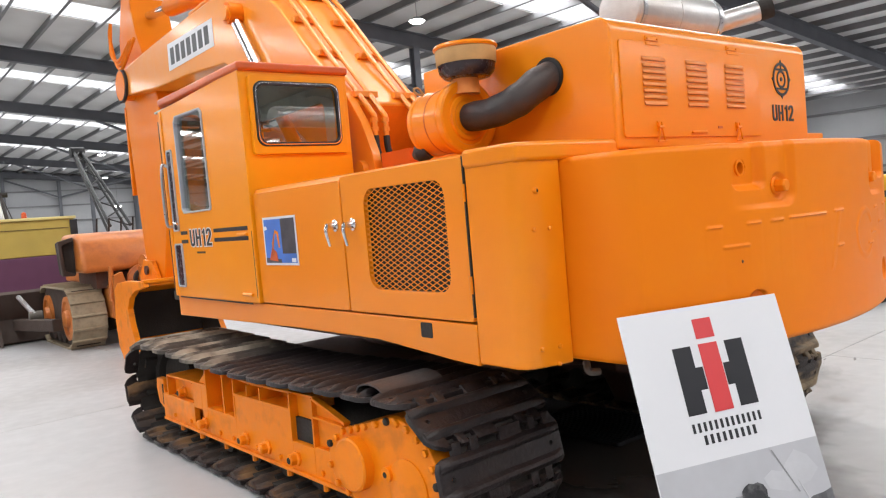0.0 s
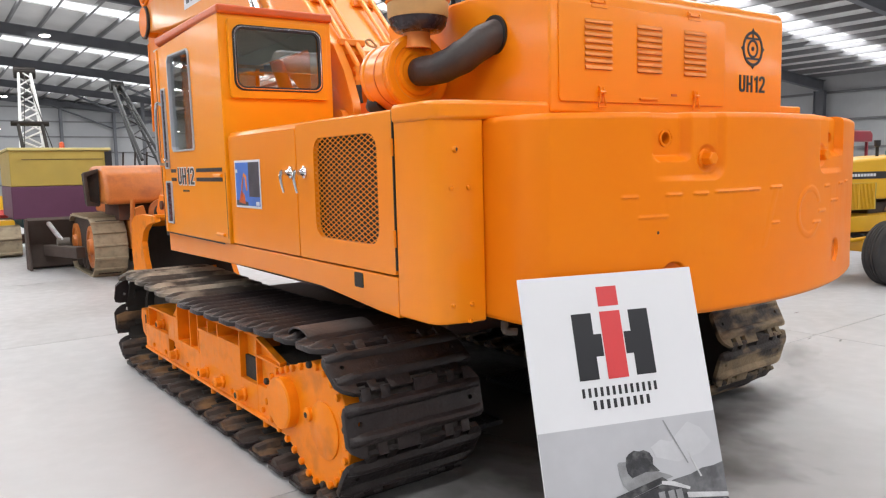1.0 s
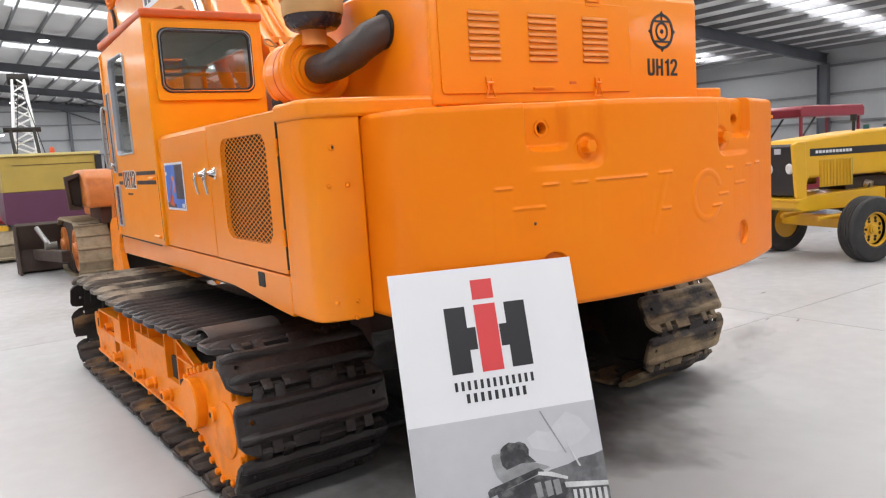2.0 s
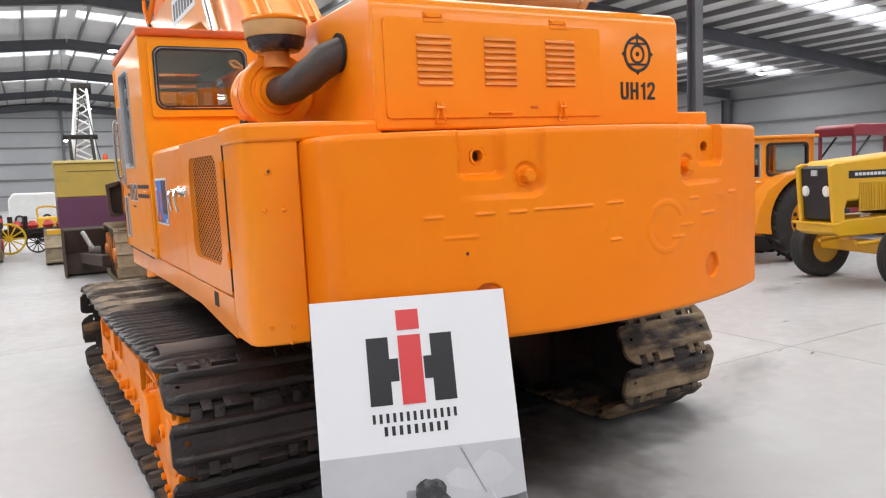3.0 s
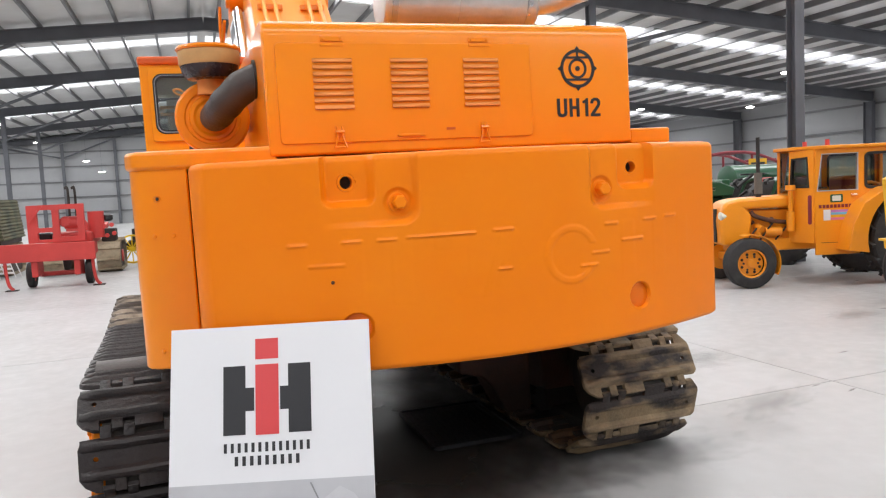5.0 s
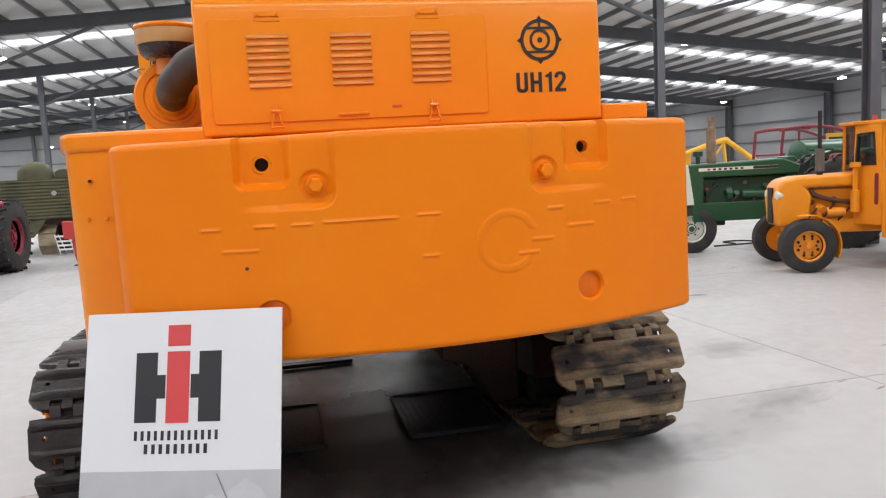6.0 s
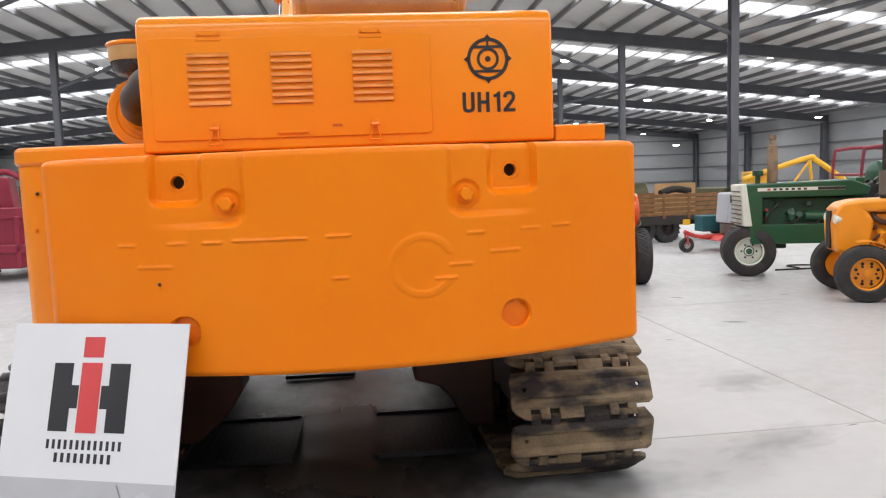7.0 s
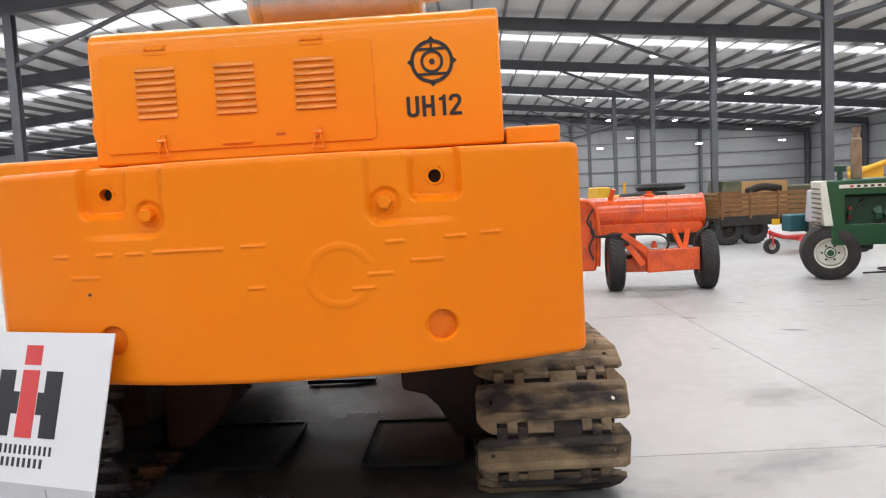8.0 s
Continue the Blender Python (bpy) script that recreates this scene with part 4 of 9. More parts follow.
def hood():
    x0, x1, y0, y1, z0, z1 = -0.916, 0.977, 0.512, 1.9, 1.86, 2.478
    bm = bmesh.new()
    r = 0.078
    prof = [(y0, z0)] + [(y0 + r - r * math.cos(radians(q)), z1 - r + r * math.sin(radians(q))) for q in range(0, 91, 15)] + [(y1, z1), (y1, z0)]
    prism(bm, prof, "x", x0, x1)
    h = part("engine_hood", bm, ORANGE_SHEET, EX, "orange engine hood with louvres", bevel=0.014, seg=3)
    p = part("rear_panel", make(prism, rrect(-0.862, 0.398, 1.912, 2.368, 0.02, 3), "y", y0 - 0.008, y0 + 0.01), ORANGE_SHEET, EX, "hinged rear hood panel", bevel=0.004)
    slat = bmesh.new()
    pts = [(0.0, 0.0), (-0.008, 0.0), (-0.0098, 0.002), (-0.0092, 0.006), (-0.005, 0.0145), (0.0, 0.019)]
    prism(slat, pts, "x", -0.092, 0.092)
    first = part("louvre", slat, PALE_ORANGE, p, "louvre in paler orange, sky sheen and worn paint together", bevel=0.002)
    # thin dark strip paints the slot's shade under each louvre
    shade = part("louvre_slot", make(box, -0.088, 0.088, y0 - 0.0095, y0 - 0.0075, -0.0008, 0.0002), GRIME_AND_SHADE, p, "dark strip for the shade in a louvre slot")
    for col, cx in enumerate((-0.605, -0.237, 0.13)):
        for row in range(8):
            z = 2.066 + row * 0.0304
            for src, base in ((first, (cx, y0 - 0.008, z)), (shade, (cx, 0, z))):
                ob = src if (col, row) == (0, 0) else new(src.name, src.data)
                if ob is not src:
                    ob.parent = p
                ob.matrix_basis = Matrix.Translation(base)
    for x in (-0.592, 0.13):
        bm = bmesh.new()
        box(bm, x - 0.017, x + 0.017, y0 - 0.014, y0 - 0.006, 1.94, 1.99)
        tube(bm, [(x - 0.012, y0 - 0.016, 1.985), (x - 0.014, y0 - 0.022, 1.93), (x - 0.028, y0 - 0.02, 1.89)], 0.0045, 6)
        tube(bm, [(x + 0.012, y0 - 0.016, 1.985), (x + 0.014, y0 - 0.022, 1.93), (x + 0.028, y0 - 0.02, 1.89)], 0.0045, 6)
        tube(bm, [(x - 0.03, y0 - 0.02, 1.89), (x + 0.03, y0 - 0.02, 1.89)], 0.0045, 6, False)
        cyl(bm, (x - 0.02, y0 - 0.02, 1.96), (x + 0.02, y0 - 0.02, 1.96), 0.008, n=8)
        part("latch", bm, ORANGE_SHEET, p, "orange wire toggle latch")
    for x in (-0.6, 0.125):
        bm = bmesh.new()
        box(bm, x - 0.055, x + 0.055, y0 - 0.012, y0 + 0.01, 2.352, 2.368)
        cyl(bm, (x - 0.04, y0 - 0.014, 2.385), (x - 0.04, y0 + 0.0, 2.385), 0.006, n=8)
        cyl(bm, (x + 0.04, y0 - 0.014, 2.385), (x + 0.04, y0 + 0.0, 2.385), 0.006, n=8)
        box(bm, x - 0.052, x + 0.052, y0 - 0.008, y0 + 0.01, 2.375, 2.398)
        part("hinge", bm, ORANGE_SHEET, p, bevel=0.002)
    part("finger_pull", make(prism, rrect(-0.315, -0.175, 1.93, 1.942, 0.005, 2), "y", y0 - 0.018, y0 - 0.006), ORANGE_SHEET, p, bevel=0.003)
    part("maker_tag", make(box, -0.065, -0.02, y0 - 0.011, y0 - 0.007, 1.955, 1.967), ORANGE_ROOF, p)
    # black emblem and model letters
    for pts in glyphs("UH12", 0.25, 0.094):
        part("model_letter", make(prism, [(0.667 + u, 2.046 + v) for u, v in pts], "y", y0 - 0.004, y0 - 0.001), BLACK_PRINT, h, "black model letter")
    cx, cz, ya, yb = 0.668, 2.244, y0 - 0.004, y0 - 0.001
    em = part("emblem", make(hoop, circle(cx, cz, 0.098, 40), circle(cx, cz, 0.082, 40), "y", ya, yb), BLACK_PRINT, h, "black round emblem")
    part("emblem_ring", make(hoop, circle(cx, cz, 0.052, 32), circle(cx, cz, 0.039, 32), "y", ya, yb), BLACK_PRINT, em)
    part("emblem_dot", make(prism, circle(cx, cz, 0.013, 16), "y", ya, yb), BLACK_PRINT, em)
    for s in (-1, 1):
        part("emblem_bar", make(box, cx - 0.074, cx + 0.074, ya - 0.0005, yb, cz + s * 0.056 - 0.0055, cz + s * 0.056 + 0.0055), BLACK_PRINT, em)
    for a in (0, 90, 180, 270):
        ca, sa = math.cos(radians(a)), math.sin(radians(a))
        tri = [(cx + 0.114 * ca, cz + 0.114 * sa), (cx + 0.094 * ca - 0.016 * sa, cz + 0.094 * sa + 0.016 * ca), (cx + 0.094 * ca + 0.016 * sa, cz + 0.094 * sa - 0.016 * ca)]
        part("emblem_point", make(prism, tri, "y", ya, yb), BLACK_PRINT, em)
    part("emblem_bar", make(box, cx - 0.005, cx + 0.005, ya - 0.0005, yb, cz + 0.06, cz + 0.09), BLACK_PRINT, em)
    part("deck_step", make(box, 0.985, 1.235, 0.535, 1.5, 1.85, 1.932), ORANGE_SHEET, EX, bevel=0.012)
    part("deck", make(box, -1.2, 1.19, 0.64, 3.0, 1.70, 1.855), ORANGE_SHEET, EX)
    part("right_body", make(box, 0.985, 1.2, 0.66, 4.4, 0.98, 1.84), ORANGE_SHEET, EX, bevel=0.01)
    part("hood_front_block", make(box, -0.3, 0.9, 1.91, 2.6, 1.86, 2.3), ORANGE_SHEET, EX, bevel=0.03)
    # muffler lying across the hood
    my, mz = 0.95, 2.672
    mu = part("muffler", make(lathe, [(0, 0.11), (0.006, 0.135), (0.02, 0.145), (0.86, 0.145), (0.874, 0.135), (0.88, 0.11)], (-0.25, my, mz), (1, 0, 0), 40), ALU, EX, "dull silver exhaust muffler")
    for x in (-0.21, 0.55):
        part("strap", make(lathe, [(0, 0.146), (0.002, 0.151), (0.032, 0.151), (0.034, 0.146)], (x, my, mz), (1, 0, 0), 40), STEEL, mu)
    part("seam", make(lathe, [(0, 0.1455), (0.003, 0.148), (0.006, 0.1455)], (0.16, my, mz), (1, 0, 0), 40), ALU, mu)
    part("tail_pipe", make(tube, [(0.61, my, mz), (0.72, my - 0.02, mz + 0.005), (0.86, my - 0.12, mz + 0.04), (0.93, my - 0.2, mz + 0.06)], 0.062, 18), ALU, mu, "dull silver tail pipe")
    part("tail_tip", make(tube, [(0.925, my - 0.195, mz + 0.058), (0.975, my - 0.255, mz + 0.074)], 0.066, 18, False), GRIME_AND_SHADE, mu, "sooty pipe end")
    for x in (-0.1, 0.5):
        part("muffler_foot", make(box, x - 0.03, x + 0.03, my - 0.05, my + 0.05, 2.47, 2.545), ORANGE_SHEET, mu)


def air_cleaner():
    cx, cz = -1.118, 2.12
    d = part("air_cleaner", make(lathe, [(0.012, 0.085), (0.004, 0.10), (0.004, 0.118), (0.014, 0.124), (0.014, 0.140), (0.004, 0.147), (0.0, 0.182), (0.006, 0.194), (0.02, 0.196), (0.028, 0.186), (0.05, 0.186), (0.058, 0.192), (0.066, 0.192), (0.074, 0.170), (0.28, 0.170), (0.29, 0.176), (0.315, 0.176), (0.33, 0.145)], (cx, 1.28, cz), (0, 1, 0), 36), ORANGE_SHEET, EX, "orange air cleaner drum", angle=28)
    part("clamp_band", make(lathe, [(0, 0.170), (0.001, 0.1725), (0.007, 0.1725), (0.008, 0.170)], (cx, 1.45, cz), (0, 1, 0), 36), ORANGE_ROOF, d)
    part("stem", make(lathe, [(0, 0.075), (0.1, 0.07), (0.12, 0.08), (0.2, 0.08)], (cx + 0.005, 1.30, cz + 0.12), (0, 0, 1), 24), PALE_ORANGE, d)
    b = part("precleaner_bowl", make(lathe, [(0, 0.09), (0.004, 0.12), (0.03, 0.143), (0.07, 0.151)], (cx + 0.005, 1.28, 2.318), (0, 0, 1), 32), PURPLE_BOWL, d, "dark glossy pre-cleaner bowl")
    part("precleaner_wall", make(lathe, [(0, 0.154), (0.004, 0.157), (0.073, 0.160), (0.077, 0.157)], (cx + 0.005, 1.28, 2.388), (0, 0, 1), 32), BEIGE, d, "yellowed pre-cleaner wall")
    part("precleaner_lid", make(lathe, [(0, 0.164), (0.010, 0.170), (0.022, 0.162), (0.033, 0.09), (0.036, 0.02)], (cx + 0.005, 1.28, 2.465), (0, 0, 1), 32), ORANGE_SHEET, d, "orange pre-cleaner lid")
    part("intake_hose", make(tube, [(cx + 0.005, 1.29, cz), (cx + 0.02, 1.12, cz), (cx + 0.06, 0.98, cz + 0.04), (-0.97, 0.91, cz + 0.115), (-0.89, 0.895, cz + 0.142)], [0.072, 0.078, 0.075, 0.080, 0.077, 0.083, 0.078, 0.084, 0.079, 0.083, 0.085], 24), HOSE, d, "black rubber intake elbow")
    part("hose_collar", make(lathe, [(0, 0.095), (0.012, 0.095)], (-0.93, 0.895, cz + 0.142), (1, 0, 0), 28), BLACK, d)
    part("wing_bolt", make(tube, [(cx - 0.12, 1.5, 2.27), (cx - 0.16, 1.49, 2.30), (cx - 0.19, 1.49, 2.295), (cx - 0.17, 1.5, 2.275), (cx - 0.125, 1.5, 2.265)], 0.006, 6), BEIGE, d)
    part("dust_valve", make(lathe, [(0, 0.05), (0.06, 0.055), (0.1, 0.02)], (cx - 0.06, 1.57, 1.985), (-0.35, 0.9, -0.25), 16), RUBBER, d, "black rubber dust valve")


BX0, BX1 = -0.60, 0.10


def boom():
    top = [(3.20, 2.53), (3.7, 2.98), (4.22, 3.52), (4.6, 3.78), (5.0, 3.90), (5.5, 3.94), (6.3, 3.93), (7.8, 3.87), (8.6, 3.82)]
    low = [(8.7, 3.50), (7.4, 3.38), (6.4, 3.34), (5.4, 3.26), (4.9, 3.02), (4.2, 2.5), (3.5, 2.02), (3.34, 2.0)]
    b = part("boom", make(prism, top + low, "x", BX0, BX1), BOOM_PAINT, EX, "raised orange box-section boom", bevel=0.02)
    for x0, x1 in ((BX0, BX0 + 0.07), (BX1 - 0.07, BX1)):
        part("foot_plate", make(prism, [(2.98, 1.9), (2.95, 2.0), (2.97, 2.12), (3.08, 2.36), (3.25, 2.592), (3.6, 2.09), (3.4, 1.9)], "x", x0 - 0.002, x1 + 0.002), BOOM_PAINT, b, bevel=0.008)
    # inner shade of the boom foot, painted as a deeper orange
    part("recess_panel", make(prism, [(3.188, 2.50), (3.183, 2.50), (3.322, 1.98), (3.334, 1.98)], "x", BX0 + 0.075, BX1 - 0.075), DEEP_ORANGE, b, "recessed panel, shade and bounce light in its deep orange")
    part("foot_pin", make(cyl, (BX0 - 0.05, 3.1, 2.0), (BX1 + 0.05, 3.1, 2.0), 0.07, n=24), BOOM_PAINT, b)
    part("boom_plate", make(box, BX0 + 0.03, BX1 - 0.03, 2.55, 2.9, 1.86, 2.1), ORANGE_ROOF, b)
    pl = [(5.59, 3.48), (5.59, 3.755), (6.87, 3.775), (6.89, 3.48)]
    sign = part("name_plate", make(prism, pl, "x", BX0 - 0.004, BX0 + 0.001), WHITE, b, "white plate with black lettering bars")
    for k in range(7):
        y = 6.80 - k * 0.165
        part("lettering_bar", make(prism, [(y, 3.53), (y - 0.11, 3.53), (y - 0.11, 3.715), (y, 3.715)], "x", BX0 - 0.006, BX0 - 0.004), BLACK_PRINT, sign)
    # hydraulic pipes with clamps along the top face
    line = [(2.98, 2.38), (3.7, 3.0), (4.22, 3.54), (4.6, 3.80), (5.0, 3.93), (5.5, 3.97), (6.4, 3.95)]
    for k, x in enumerate((-0.50, -0.40, -0.10, -0.0)):
        pts = [(x, y - 0.02, z + 0.05) for y, z in line]
        pts = [(x, 3.05, 2.24), (x, 3.05, 2.38), (x, 3.10, 2.46)] + pts[1:]
        for z in (2.30, 2.37):
            part("pipe_union", make(cyl, (x, 3.05, z - 0.016), (x, 3.05, z + 0.016), 0.03, n=6), BOOM_PAINT, b)
        part("hydraulic_pipe", make(tube, pts, 0.021, 10), BOOM_PAINT, b)
        part("hydraulic_hose", make(tube, [(x, 3.05, 2.25), (x + 0.005, 3.04, 2.12), (x + 0.05, 2.98, 1.93)], 0.026, 10), RUBBER, b, "black hydraulic hose end")
    for y, z in ((3.24, 2.57), (3.7, 2.98), (4.05, 3.34), (4.45, 3.68)):
        part("pipe_clamp", make(box, BX0 + 0.05, -0.33, y - 0.03, y + 0.03, z + 0.0, z + 0.05), BOOM_PAINT, b, bevel=0.006)
        part("pipe_clamp", make(box, -0.17, BX1 - 0.05, y - 0.03, y + 0.03, z + 0.0, z + 0.05), BOOM_PAINT, b, bevel=0.006)
    # cylinders: one pair lifts the boom, one on top moves the arm
    for x in (-0.66, 0.16):
        part("lift_cylinder", make(cyl, (x, 3.75, 1.95), (x, 4.35, 2.76), 0.058, n=24), ORANGE, EX)
        part("cylinder_rod", make(cyl, (x, 4.35, 2.76), (x, 4.955, 3.6), 0.05, n=20), CHROME, EX, "chrome cylinder rod")
        part("rod_eye", make(cyl, (x - 0.07, 4.955, 3.63), (x + 0.07, 4.955, 3.63), 0.1, n=24), ORANGE, EX)
    part("lift_pin", make(cyl, (-0.76, 4.955, 3.63), (0.26, 4.955, 3.63), 0.07, n=20), BOOM_PAINT, b)
    part("arm_cylinder", make(cyl, (-0.25, 5.6, 4.18), (-0.25, 7.6, 4.42), 0.11, n=24), ORANGE, EX)
    part("arm_cylinder_rod", make(cyl, (-0.25, 7.6, 4.42), (-0.25, 8.62, 4.54), 0.055, n=20), CHROME, EX, "chrome arm cylinder rod")
    lug = bmesh.new()
    prism(lug, [(5.3, 3.85), (5.9, 3.9), (5.68, 4.3), (5.5, 4.3)], "x", -0.42, -0.36)
    prism(lug, [(5.3, 3.85), (5.9, 3.9), (5.68, 4.3), (5.5, 4.3)], "x", -0.14, -0.08)
    part("cylinder_lug", lug, BOOM_PAINT, b, bevel=0.01)
    # dipper arm hanging down in front, work lamp on its side
    arm = [(8.3, 4.25), (8.45, 4.75), (8.75, 4.85), (9.0, 4.3), (9.02, 3.4), (8.72, 1.1), (8.5, 0.95), (8.1, 1.0), (7.72, 2.0), (7.72, 3.35)]
    a = part("dipper_arm", make(prism, arm, "x", BX0 + 0.1, BX1 - 0.1), ORANGE, EX, "orange dipper arm hanging down", bevel=0.02)
    part("arm_pivot", make(cyl, (BX0 - 0.06, 8.62, 3.62), (BX1 + 0.06, 8.62, 3.62), 0.19, n=28), ORANGE, a)
    part("arm_pin_ring", make(lathe, [(0, 0.22), (0.03, 0.22), (0.035, 0.19)], (BX0 - 0.02, 8.62, 3.62), (-1, 0, 0), 28), BLACK, a)
    for k in range(3):
        part("arm_pipe", make(tube, [(BX0 - 0.02, 8.2 - 0.1 * k, 4.1), (BX0 - 0.04, 8.6, 3.95 - 0.06 * k), (BX0 - 0.03, 8.95, 4.1 + 0.1 * k), (BX0 - 0.02, 8.9, 4.5)], 0.022, 8), ORANGE, a)
    part("bucket_cylinder", make(cyl, (-0.25, 9.12, 3.3), (-0.25, 9.0, 1.9), 0.09, n=20), ORANGE, EX)
    part("bucket_link", make(cyl, (-0.25, 9.0, 1.9), (-0.25, 8.7, 1.05), 0.05, n=16), STEEL, EX)
    part("arm_rib", make(box, BX0 + 0.09, BX1 - 0.09, 8.98, 9.03, 2.2, 3.4), ORANGE, a)


def bucket():
    x0, x1 = -0.85, 0.35
    shell = [(8.16, 0.02), (8.9, 0.02), (9.06, 0.2), (9.12, 0.5), (9.05, 0.9), (8.9, 1.0), (8.5, 1.05), (7.86, 1.05)]
    inner = [(7.86, 1.01), (8.5, 1.01), (8.86, 0.96), (9.0, 0.87), (9.07, 0.5), (9.01, 0.23), (8.87, 0.07), (8.16, 0.06)]
    b = part("bucket", make(prism, shell + inner, "x", x0, x1), ORANGE_TRACK, EX, "orange digging bucket resting on the floor", bevel=0.006)
    side = [(7.80, 1.0), (8.2, 0.94), (8.42, 0.84), (8.53, 0.70), (8.47, 0.5), (8.36, 0.32), (8.14, 0.06), (8.2, 0.0), (8.92, 0.0), (9.08, 0.18), (9.14, 0.5), (9.07, 0.93), (8.9, 1.03), (8.5, 1.07), (7.82, 1.07)]
    for x in (x0, x1 - 0.05):
        part("side_plate", make(prism, side, "x", x - 0.012, x + 0.062), ORANGE_TRACK, b, bevel=0.008)
        xm = x + 0.0622 if x == x0 else x - 0.0152
        part("muddy_lining", make(prism, side, "x", xm, xm + 0.003), GRIME_AND_SHADE, b, "dried mud on the inside")
    part("bucket_inside", make(prism, [(9.0, 0.865), (9.065, 0.5), (9.005, 0.24), (8.99, 0.24), (9.05, 0.5), (8.985, 0.865)], "x", x0 + 0.07, x1 - 0.07), GRIME_AND_SHADE, b, "dark muddy inside of the bucket")
    part("bucket_floor", make(box, x0 + 0.07, x1 - 0.07, 8.2, 8.86, 0.062, 0.068), GRIME_AND_SHADE, b, "muddy bucket floor")
    part("lip_plate", make(box, x0, x1, 7.80, 7.92, 1.05, 1.09), ORANGE_TRACK, b, bevel=0.006)
    for k in range(4):
        x = x0 + 0.08 + k * 0.31
        part("tooth", make(prism, [(8.18, 0.0), (8.18, 0.08), (7.95, 0.02), (7.95, 0.0)], "x", x, x + 0.09), STEEL, b)
    for x in (-0.57, 0.02):
        part("bucket_ear", make(prism, [(8.1, 1.04), (8.8, 1.03), (8.85, 1.1), (8.65, 1.32), (8.3, 1.3)], "x", x, x + 0.05), ORANGE_TRACK, b, bevel=0.006)
    part("bucket_pin", make(cyl, (-0.6, 8.5, 1.18), (0.1, 8.5, 1.18), 0.06, n=20), GREASY, b)


# ---- undercarriage ----
SOOT_PLATE = mat("dark_bent_plate", (0.055, 0.047, 0.045), 0.45, vary=0.2, bump=0.2)
REAR_Y, FRONT_Y, AXLE_Z, PITCH_R, SHOES = 1.2, 4.5, 0.40, 0.352, 34


def track_path(s):
    """Place and turn along the chain, s from 0 to 1, as (y, z, degrees of the outward side)."""
    run, arc = FRONT_Y - REAR_Y, math.pi * PITCH_R
    total = 2 * run + 2 * arc
    d = (s % 1) * total
    if d < run:
        y = REAR_Y + d
        f = d / run
        return y, AXLE_Z + PITCH_R - 0.045 * math.sin(math.pi * f) ** 2, 90.0
    d -= run
    if d < arc:
        a = math.pi / 2 - d / PITCH_R
        return FRONT_Y + PITCH_R * math.cos(a), AXLE_Z + PITCH_R * math.sin(a), math.degrees(a)
    d -= arc
    if d < run:
        return FRONT_Y - d, AXLE_Z - PITCH_R, -90.0
    d -= run
    a = -math.pi / 2 - d / PITCH_R
    return REAR_Y + PITCH_R * math.cos(a), AXLE_Z + PITCH_R * math.sin(a), math.degrees(a)


TABS = ((-0.372, -0.028), (-0.305, 0.028), (-0.238, -0.028), (-0.171, 0.028), (-0.003, -0.028), (0.178, 0.028), (0.245, -0.028), (0.305, 0.028), (0.372, -0.028), (0.5, 0.028))


